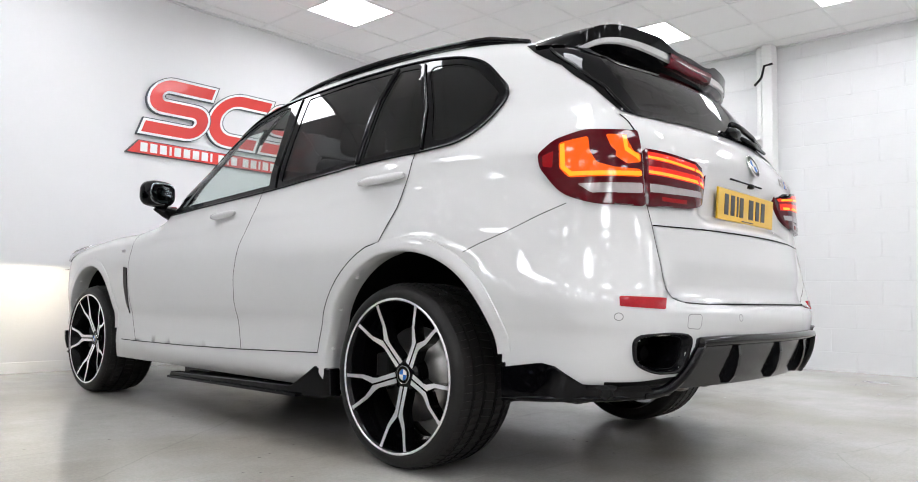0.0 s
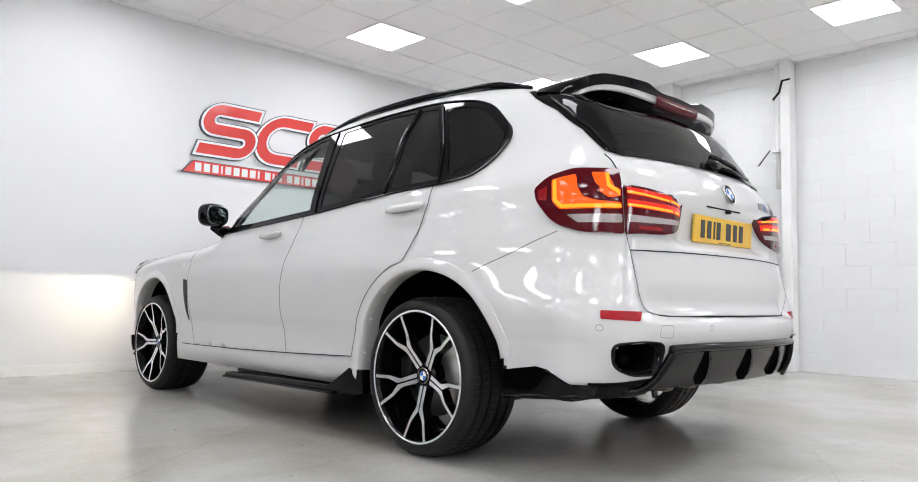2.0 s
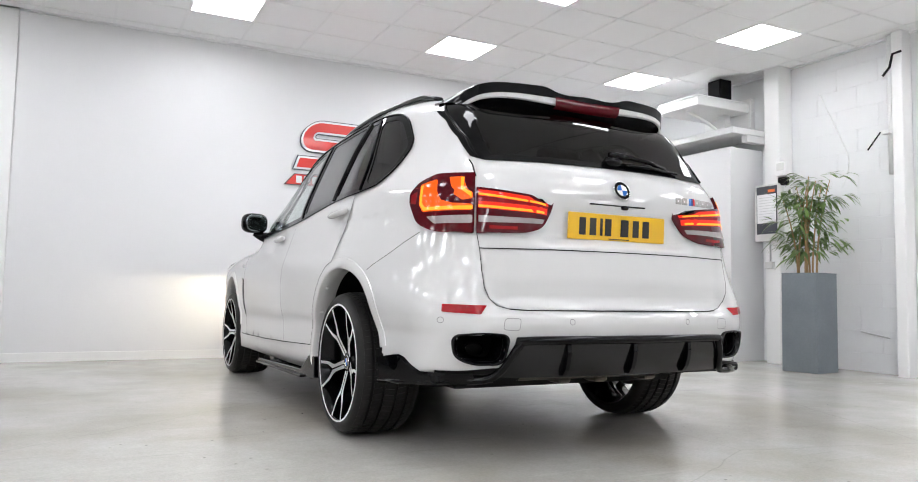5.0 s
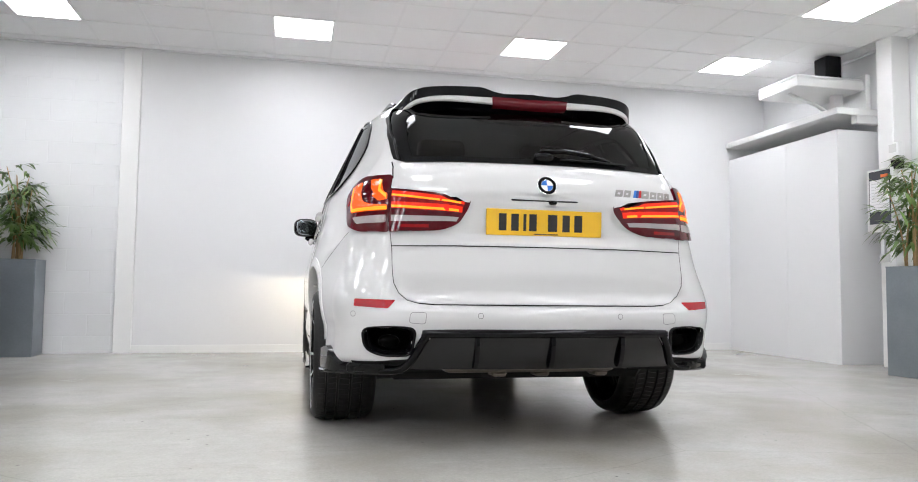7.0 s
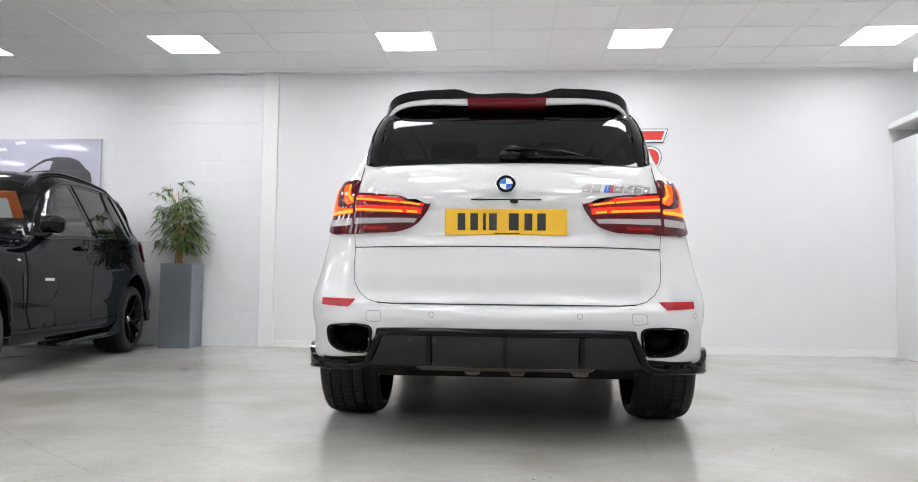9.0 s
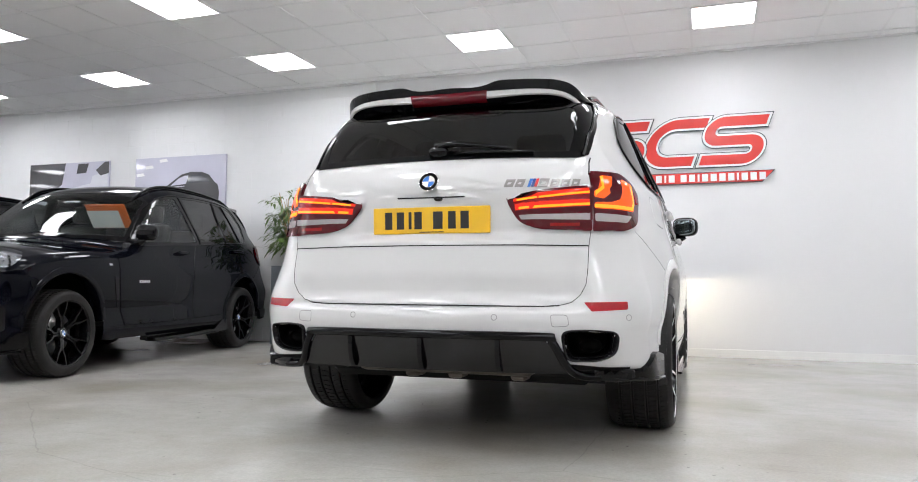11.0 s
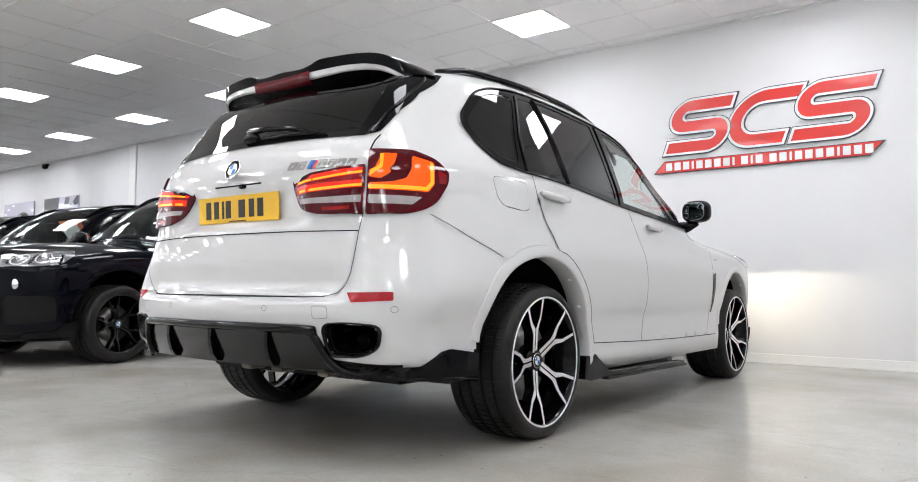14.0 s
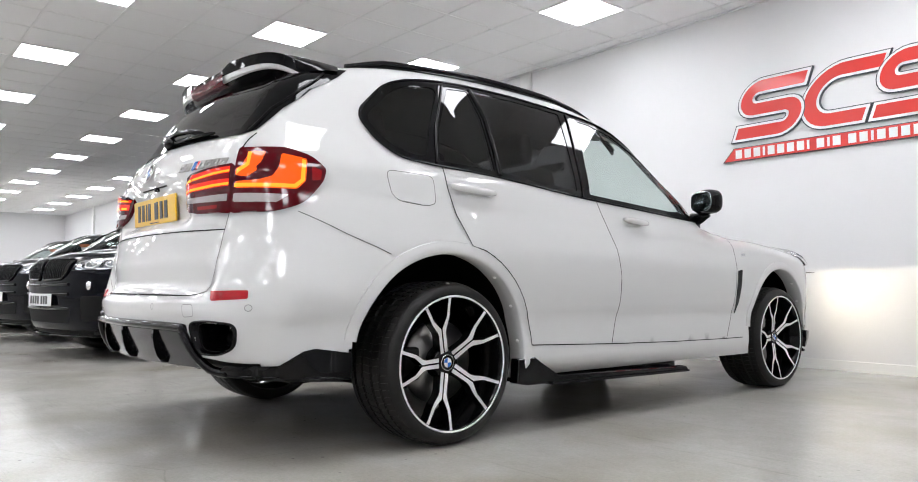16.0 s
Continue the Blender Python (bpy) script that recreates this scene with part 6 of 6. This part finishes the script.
def repaint(ob, swap):
    """The same car in other colours: its meshes are copied with other materials."""
    done = {}
    for o in ob.children_recursive:
        if o.type == "MESH":
            if o.data.name not in done:
                me = o.data.copy()
                for i, m in enumerate(me.materials):
                    me.materials[i] = swap.get(m.name, m)
                done[o.data.name] = me
            o.data = done[o.data.name]


BLACK_AT = [(-4.98, 3.25, 189.0), (-7.66, 3.25, 189.3), (-10.35, 3.25, 189.0), (-13.05, 3.25, 189.3), (-15.75, 3.25, 189.0)]
black_car = copy_thing(white_car, pose(BLACK_AT[0][0], BLACK_AT[0][1], 0, 0, 0, BLACK_AT[0][2]))
DARK_LENS = mat("unlit_lamp_guide", (0.25, 0.01, 0.01), 0.1, coat=1.0)
repaint(black_car, {"white_car_paint": BLACK_PAINT, "machined_alloy": RIM_BLACK, "lamp_orange_guide": DARK_LENS, "lamp_orange_core": DARK_LENS, "lamp_red_bar": DARK_LENS})
black_car.name = "parked_car_black"
SIDEWALL = lathe("sidewall", [(-0.030, 0.248), (-0.006, 0.252), (0.002, 0.262), (0.0055, 0.285), (0.0045, 0.305)], TYRE, 72)
for w in [o for o in black_car.children if "alloy wheel" in o.get("label", "")]:
    for o in w.children:
        if not o.name.startswith(("tread", "centre_cap")):
            o.matrix_basis = o.matrix_basis @ Matrix.Diagonal((1, 0.90, 0.90, 1))
    part("sidewall", SIDEWALL, w)
tagged(black_car, "black off-road car with black wheels parked against the wall", "car", "row of black cars")
for o in black_car.children_recursive:
    if "silver" in o.get("label", ""):
        o["label"] = "gloss black alloy wheel part"
    if "white" in o.get("label", ""):
        o["label"] = o["label"].replace("white", "black")
    if "lit " in o.get("label", "") or "glowing" in o.get("label", "") or "bright" in o.get("label", ""):
        o["label"] = "unlit red lamp lens"


def front_plate(car):
    pl = part("number_plate", box_mesh("number_plate", (-0.26, -0.004, -0.0555), (0.26, 0.004, 0.0555), PLATE_WHITE, 0.003), car, "white front number plate", pose(0, 3.885, 0.565, 0, 0, 180))
    x = -0.215
    for w in (0.046, 0.046, 0.046, 0.046, None, 0.046, 0.046, 0.05):
        if w is None:
            x += 0.03
            continue
        part("plate_bar", box_mesh("plate_bar", (x, -0.0055, -0.036), (x + w * 0.86, -0.0038, 0.036), PLATE_INK, 0), pl)
        x += w + 0.008
    return pl


as_built = set(black_car.children_recursive)
front_plate(black_car)
for sd in (1, -1):
    for k in range(6):
        y0 = 2.02 - 0.027 * k
        part("door_badge", panel("door_badge", on_flank([(y0, 0.745), (y0 + 0.020, 0.745), (y0 + 0.020, 0.766), (y0, 0.766)]), CHROME, sd, 0.006, 0.004, 0.02), black_car, "small chrome badge bar" if k == 0 else "")
card = part("price_card", box_mesh("price_card", (-0.20, -0.004, -0.13), (0.20, 0.004, 0.13), ORANGE_CARD, 0), black_car, "orange card behind the windscreen", pose(-0.33, 1.57, 1.365, -38, 0, 0))
part("price_sheet", box_mesh("price_sheet", (-0.12, 0.006, -0.125), (0.205, 0.008, 0.065), PAPER, 0), card, "white price sheet")
to_size(black_car, as_built)
for x, y, a in BLACK_AT[1:]:
    copy_thing(black_car, pose(x, y, 0, 0, 0, a))
as_built = set(white_car.children_recursive)
front_plate(white_car)


# ---- headlamps of the white car: lit low beams, with a level shield added above each bulb to shape the glow ----
for sd in (1, -1):
    lamp = bpy.data.lights.new("low_beam", "SPOT")
    lamp.energy, lamp.spot_size, lamp.spot_blend, lamp.shadow_soft_size = 17, radians(126), 1.0, 0.003
    lamp.color = (1.0, 0.86, 0.62)
    ob = new("low_beam", lamp)
    ob.matrix_world = pose(0, 0, 0, 0, 0, CAR_TURN) @ look(fullness(np.array((sd * 0.72, 3.760, 0.805))), fullness(np.array((sd * 1.06, 4.35, 0.66))))
    # helper plate, there only to give the wall glow a level upper edge
    part("lamp_shield", box_mesh("lamp_shield", (sd * 0.72 - 0.10, 3.68, 0.8085), (sd * 0.72 + 0.10, 3.815, 0.8105), DULL_BLACK, 0), white_car, "thin dark beam shield")
to_size(white_car, as_built)


# ---- planters with bamboo ----
def build_planter(name, at, seed, label, tall=0.0):
    """A tapered zinc box with canes and many slim leaves."""
    rng = random.Random(seed)
    pot = thing(name, label, "planter", at, "planters")
    bm = bmesh.new()
    rings = [[(-a, -a, z), (a, -a, z), (a, a, z), (-a, a, z)] for a, z in ((0.180, 0.0), (0.184, 0.006), (0.182, 0.955), (0.183, 0.965), (0.172, 0.965), (0.170, 0.90))]
    vs = [[bm.verts.new(p) for p in r] for r in rings]
    for r, s in zip(vs, vs[1:]):
        for i in range(4):
            bm.faces.new((r[i], r[(i + 1) % 4], s[(i + 1) % 4], s[i]))
    bm.faces.new(list(reversed(vs[0])))
    bmesh.ops.recalc_face_normals(bm, faces=bm.faces)
    bmesh.ops.bevel(bm, geom=[e for e in bm.edges if abs(e.verts[0].co.z - e.verts[1].co.z) > 0.5], offset=0.006, segments=2, affect="EDGES")
    part("pot", from_bm("pot", bm, ZINC), pot, "brushed zinc planter box")
    part("soil", box_mesh("soil", (-0.172, -0.172, 0.85), (0.172, 0.172, 0.90), SOIL, 0.01), pot)
    leaf_v, leaf_f = [], []

    def leaf(base, out, length, width, droop):
        side = out.cross(Vector((0, 0, 1))).normalized()
        up = side.cross(out)
        n0 = len(leaf_v)
        for t, w in ((0, 0.15), (0.25, 0.9), (0.5, 1.0), (0.78, 0.6), (1.0, 0.02)):
            c = base + out * length * t + Vector((0, 0, -droop * length * t * t))
            for sg in (-1, 0, 1):
                leaf_v.append(tuple(c + side * width * w * sg + up * (0.18 * width * w * abs(sg))))
        for k in range(4):
            for q in range(2):
                a = n0 + 3 * k + q
                leaf_f.append((a, a + 1, a + 4, a + 3))
    for c in range(9):
        x, y = rng.uniform(-0.09, 0.09), rng.uniform(-0.09, 0.09)
        lean_x, lean_y = rng.uniform(-0.16, 0.16), rng.uniform(-0.16, 0.16)
        high = rng.uniform(0.62, 1.0) + tall
        pts = [(x + lean_x * t * t * 1.1, y + lean_y * t * t * 1.1, 0.90 + high * t) for t in (i / 8 for i in range(9))]
        part("cane", tube_mesh("cane", pts, [0.011 - 0.007 * i / 8 for i in range(9)], BAMBOO_CANE, 6), pot)
        for k in range(12):
            t = rng.uniform(0.22, 1.0)
            p = Vector(pts[min(int(t * 8), 7)]).lerp(Vector(pts[min(int(t * 8) + 1, 8)]), t * 8 - int(t * 8))
            a = rng.uniform(0, 2 * math.pi)
            reach = rng.uniform(0.12, 0.32) * (1.15 - 0.4 * t)
            tip = p + Vector((math.cos(a) * reach, math.sin(a) * reach, rng.uniform(0.02, 0.13)))
            for q in range(rng.randint(5, 8)):
                b = a + rng.uniform(-1.1, 1.1)
                el = rng.uniform(-0.5, 0.6)
                d = Vector((math.cos(b) * math.cos(el), math.sin(b) * math.cos(el), math.sin(el)))
                leaf(p.lerp(tip, rng.uniform(0.3, 1.0)), d, rng.uniform(0.09, 0.17), rng.uniform(0.011, 0.018), rng.uniform(0.1, 0.7))
    part("leaves", mesh_of("leaves", leaf_v, leaf_f, BAMBOO_LEAF, True), pot, "slim green bamboo leaves")
    return pot


build_planter("planter", pose(-3.80, 4.12, FLOOR, 0, 0, 2), 3, "zinc planter with leafy bamboo beside the wall column", 0.07)
build_planter("planter", pose(4.28, 1.367, FLOOR, 0, 0, 7), 8, "zinc planter with leafy bamboo by the wall cabinet", 0.14)


# ---- pictures on the north wall ----
def build_picture(x0, x1, z0, z1, seed):
    pic = thing("picture_panel", "large unframed photo panel of a parked dark car", "picture", pose(0, WALL_N - 0.012, 0), "wall pictures")
    part("panel", box_mesh("panel", (x0, -0.02, z0), (x1, 0.01, z1), POSTER_GREY, 0.002), pic, "grey photo print")
    w, h = x1 - x0, z1 - z0

    def flat(name, outline, m, d):
        bm = bmesh.new()
        prism(bm, [(x0 + w * a, z0 + h * b) for a, b in outline], -0.0205 - d, -0.0200)
        part(name, from_bm(name, bm, m), pic)
    if seed % 2:
        flat("print_floor", [(0.0, 0.0), (1.0, 0.0), (1.0, 0.25), (0.0, 0.32)], POSTER_LIGHT, 0.0006)
        body = [(0.24, 0.52), (0.27, 0.57), (0.36, 0.61), (0.46, 0.70), (0.52, 0.755), (0.62, 0.785), (0.74, 0.78), (0.82, 0.74), (0.88, 0.645), (0.92, 0.60), (0.935, 0.50), (0.93, 0.40), (0.90, 0.36), (0.85, 0.31), (0.80, 0.315), (0.78, 0.36), (0.52, 0.33), (0.50, 0.27), (0.44, 0.245), (0.39, 0.28), (0.37, 0.33), (0.27, 0.36), (0.235, 0.42)]
        flat("print_car", body, POSTER_DARK, 0.0012)
        flat("print_glass", [(0.40, 0.61), (0.49, 0.70), (0.55, 0.735), (0.60, 0.74), (0.575, 0.63)], POSTER_GREY, 0.0018)
        flat("print_glass", [(0.60, 0.635), (0.625, 0.74), (0.73, 0.745), (0.79, 0.71), (0.83, 0.645)], SCREEN_DARK, 0.0018)
        flat("print_light", [(0.255, 0.50), (0.33, 0.535), (0.35, 0.52), (0.27, 0.475)], PAPER, 0.0018)
        flat("print_light", [(0.36, 0.595), (0.56, 0.605), (0.56, 0.597), (0.37, 0.585)], POSTER_LIGHT, 0.0018)
        flat("print_wheel", [(0.445 + 0.045 * math.cos(t), 0.335 + 0.075 * math.sin(t)) for t in (math.pi * i / 8 for i in range(16))], SCREEN_DARK, 0.0020)
        flat("print_wheel", [(0.845 + 0.032 * math.cos(t), 0.385 + 0.065 * math.sin(t)) for t in (math.pi * i / 8 for i in range(16))], SCREEN_DARK, 0.0020)
        for a, b in ((0.28, 0.93), (0.12, 0.85), (0.02, 0.75)):
            flat("print_lamp", [(a, b), (a + 0.09, b + 0.01), (a + 0.07, b + 0.05), (a - 0.01, b + 0.04)], PAPER, 0.0010)
    else:
        flat("print_dark", [(0.0, 0.5), (0.0, 1.0), (0.46, 1.0), (0.42, 0.7), (0.2, 0.5)], POSTER_DARK, 0.0006)
        flat("print_dark", [(0.62, 0.98), (0.75, 0.98), (0.72, 0.85), (0.6, 0.84)], POSTER_DARK, 0.0006)
        flat("print_car", [(0.2, 0.42), (0.35, 0.62), (0.62, 0.74), (0.86, 0.82), (0.98, 1.0), (1.0, 0.3), (0.2, 0.25)], POSTER_LIGHT, 0.0012)
        flat("print_dark", [(0.84, 0.88), (0.95, 0.99), (1.0, 0.99), (1.0, 0.83), (0.9, 0.80)], POSTER_DARK, 0.0018)
        flat("print_glass", [(0.34, 0.60), (0.45, 0.72), (0.60, 0.78), (0.80, 0.80), (0.78, 0.70), (0.55, 0.64)], POSTER_GREY, 0.0018)
        flat("print_light", [(0.24, 0.44), (0.34, 0.50), (0.40, 0.48), (0.30, 0.42)], PAPER, 0.0024)
        flat("print_dark", [(0.22, 0.36), (0.50, 0.40), (0.52, 0.34), (0.24, 0.30)], SCREEN_DARK, 0.0024)
    return pic


build_picture(-6.475, -4.97, 1.49, 2.53, 1)
build_picture(-8.43, -6.95, 1.49, 2.53, 2)
build_picture(-13.9, -12.4, 1.49, 2.53, 4)
build_picture(-15.9, -14.4, 1.49, 2.53, 1)

cctv = thing("security_camera", "small black camera under the ceiling on the wall", "camera", pose(-13.85, WALL_N - 0.06, 3.25))
part("camera_base", box_mesh("camera_base", (-0.05, 0.0, 0.0), (0.05, 0.06, 0.04), SATIN_BLACK, 0.008, 2), cctv)
part("camera_ball", blob_mesh("camera_ball", (0, -0.01, -0.02), (0.06, 0.06, 0.055), GLOSS_BLACK), cctv)

# ---- things on the east wall ----
shelf = thing("wall_shelf", "white painted shelf board above the cupboard wall", "shelf")
part("board", box_mesh("board", (4.27, 2.31, 2.60), (WALL_E - 0.002, WALL_N - 0.05, 2.67), SATIN, 0.006), shelf)
part("bracket", box_mesh("bracket", (4.51, 2.32, 2.52), (WALL_E - 0.002, 2.40, 2.60), SATIN, 0.004), shelf)
rack = thing("wall_rack", "white steel wall rack with a sloping platform", "rack")
bm = bmesh.new()
rbox(bm, (-0.48, -0.33, -0.05), (0.385, 0.33, 0.05), 0.006, 1, pose(4.455, 2.86, 2.98, 0, 0, 0))
part("platform", from_bm("platform", bm, SATIN), rack)
bm = bmesh.new()
rbox(bm, (3.975, 2.54, 3.035), (4.84, 3.18, 3.055), 0.004, 1)
part("platform_lip", from_bm("platform_lip", bm, SATIN), rack)
part("upright", box_mesh("upright", (4.61, 2.74, 2.67), (4.71, 2.84, CEILING - 0.013), SATIN, 0.005), rack)
part("strut", tube_mesh("strut", [(4.09, 2.82, 2.92), (4.41, 2.8, 2.81), (4.63, 2.78, 2.69)], 0.018, SATIN, 6), rack)
part("wall_plate", box_mesh("wall_plate", (4.785, 2.5, 2.71), (4.847, 3.22, 3.1), SATIN, 0.004), rack)
sp = thing("loudspeaker", "small black loudspeaker box on the wall rack", "speaker", pose(4.47, 2.68, 3.0555))
part("cabinet", box_mesh("cabinet", (-0.09, -0.10, 0.0), (0.09, 0.10, 0.245), SATIN_BLACK, 0.01, 2), sp)
part("grille", box_mesh("grille", (-0.097, -0.085, 0.015), (-0.089, 0.085, 0.23), DULL_BLACK, 0.003), sp)
box = thing("wall_cabinet", "pale grey steel cabinet with a dark notice, hung on the column", "cabinet")
part("case", box_mesh("case", (4.575, 1.93, 1.38), (4.634, 2.28, 2.01), CABINET_GREY, 0.006, 2), box)
nt_ = part("notice", box_mesh("notice", (4.569, 1.975, 1.46), (4.5765, 2.245, 1.99), SCREEN_DARK, 0), box, "dark printed notice")
part("notice_sheet", box_mesh("notice_sheet", (4.5665, 1.985, 1.58), (4.5685, 2.235, 1.9), PAPER, 0), nt_)
part("notice_bar", box_mesh("notice_bar", (4.5665, 2, 1.92), (4.5685, 2.09, 1.95), ORANGE_CARD, 0), nt_)
for k in range(9):
    part("notice_bar", box_mesh("notice_bar", (4.5655, 2.01 + 0.012 * (k % 3), 1.86 - 0.03 * k), (4.5663, 2.21, 1.866 - 0.03 * k), CABLE_GREY, 0), nt_)
tm = thing("wall_control", "small white control box with a grey dial panel", "control box")
part("case", box_mesh("case", (4.556, 1.85, 2.08), (4.636, 1.98, 2.24), SATIN, 0.008, 2), tm)
part("dial_panel", box_mesh("dial_panel", (4.549, 1.87, 2.14), (4.557, 1.96, 2.22), CABINET_GREY, 0.002), tm)
part("lower_case", box_mesh("lower_case", (4.576, 1.86, 1.98), (4.636, 1.97, 2.07), SATIN_BLACK, 0.006), tm)
sk = thing("wall_socket", "grey metal double socket on the wall", "socket")
part("plate", box_mesh("plate", (4.591, 2.06, 1.075), (4.635, 2.16, 1.155), CABINET_GREY, 0.004), sk)
part("conduit", tube_mesh("conduit", [(4.621, 2.11, 1.155), (4.621, 2.11, 1.395)], 0.010, CABLE_GREY, 8), sk)
cab = thing("loose_cable", "thin white cable hanging on the wall", "cable")
part("cable", tube_mesh("cable", curve_through([(4.843, 1.64, 2.965), (4.842, 1.55, 2.765), (4.842, 1.41, 2.465), (4.842, 1.31, 2.165), (4.842, 1.39, 1.915)], 8), 0.004, SATIN, 6), cab)
pipe = thing("wall_pipe", "white conduit pipe with black clips on the column", "pipe")
part("pipe", tube_mesh("pipe", [(4.74, 0.787, 1.965), (4.74, 0.787, CEILING - 0.013)], 0.030, SATIN, 10), pipe)
part("clip", box_mesh("clip", (4.646, 0.75, 2.345), (4.706, 0.83, 2.385), SATIN, 0.003), pipe)
part("black_hook", tube_mesh("black_hook", [(4.666, 0.63, 3.115), (4.656, 0.71, 3.105), (4.656, 0.74, 2.985), (4.656, 0.81, 2.915)], 0.012, DULL_BLACK, 6), pipe, "bent black hook")
part("pull_rod", tube_mesh("pull_rod", [(4.666, 0.85, 2.375), (4.646, 0.97, 2.215)], 0.007, DULL_BLACK, 6), pipe, "short black rod")
low = thing("floor_cable", "grey cable along the foot of the wall", "cable")
part("cable", tube_mesh("cable", curve_through([(4.842, 1.21, 0.435), (4.842, 1.09, 0.415), (4.842, 0.97, 0.395), (4.82, 0.9, 0.385)], 8), 0.006, CABLE_GREY, 6), low)


# ---- painted blocks: nearest stretches as single pieces ----
def block_mesh(name, length, axis):
    """A wall block with eased edges whose face looks away from the wall."""
    l, h, d, e = length / 2, 0.1126, 0.012, 0.004
    def put(a, z, o):
        return (a, -o, z) if axis == "x" else (-o, a, z)
    ring0 = [put(a, z, 0.0) for a, z in ((-l, -h), (l, -h), (l, h), (-l, h))]
    ring1 = [put(a, z, d - 0.0014) for a, z in ((-l, -h), (l, -h), (l, h), (-l, h))]
    ring2 = [put(a, z, d) for a, z in ((-l + e, -h + e), (l - e, -h + e), (l - e, h - e), (-l + e, h - e))]
    faces = [(i, (i + 1) % 4, 4 + (i + 1) % 4, 4 + i) for i in range(4)] + [(4 + i, 4 + (i + 1) % 4, 8 + (i + 1) % 4, 8 + i) for i in range(4)] + [(8, 9, 10, 11)]
    me = mesh_of(name, ring0 + ring1 + ring2, faces, BLOCK)
    bm = bmesh.new()
    bm.from_mesh(me)
    bmesh.ops.recalc_face_normals(bm, faces=bm.faces)
    if bm.faces[-1 % len(bm.faces)].normal.dot(Vector((0, -1, 0) if axis == "x" else (-1, 0, 0))) < 0:
        bmesh.ops.reverse_faces(bm, faces=bm.faces)
    bm.to_mesh(me)
    bm.free()
    return me


def lay_blocks(wall, axis, a0, a1, at, meshes):
    """Courses of blocks in half bond from a0 to a1."""
    rows = int(CEILING / 0.2265) + 1
    for r in range(rows):
        z = 0.112 + 0.2265 * r
        if z + 0.1 > CEILING + 0.09:
            break
        a = a0 - (0.2275 if r % 2 else 0.0)
        while a < a1:
            b0, b1 = max(a, a0), min(a + 0.451, a1)
            size = b1 - b0
            if size > 0.08:
                key = (axis, round(size, 2))
                if key not in meshes:
                    meshes[key] = block_mesh("block", size + 0.002, axis)
                c = (b0 + b1) / 2
                ob = new("block", meshes[key])
                ob.parent = wall
                ob.location = (c, at, z) if axis == "x" else (at, c, z)
            a += 0.455


BLOCK_MESHES = {}
lay_blocks(wall_north, "x", -10.27, -2.965, WALL_N + 0.012, BLOCK_MESHES)
lay_blocks(wall_east, "y", 0.76, 1.985, WALL_E + 0.012, BLOCK_MESHES)
lay_blocks(wall_east, "y", -4.6, 0.643, WALL_E + 0.012, BLOCK_MESHES)
bm = bmesh.new()
for r in range(15):
    z = 0.112 + 0.2265 * r
    if z > CEILING:
        break
    x = -26.9 - (0.2275 if r % 2 else 0)
    while x < -10.55:
        rbox(bm, (x, WALL_N + 0.0015, z - 0.1085), (min(x + 0.448, -10.51), WALL_N + 0.0115, z + 0.1085), 0)
        x += 0.455
far = part("far_blocks", from_bm("far_blocks", bm, BLOCK), wall_north)
far["kind"] = "stuff"
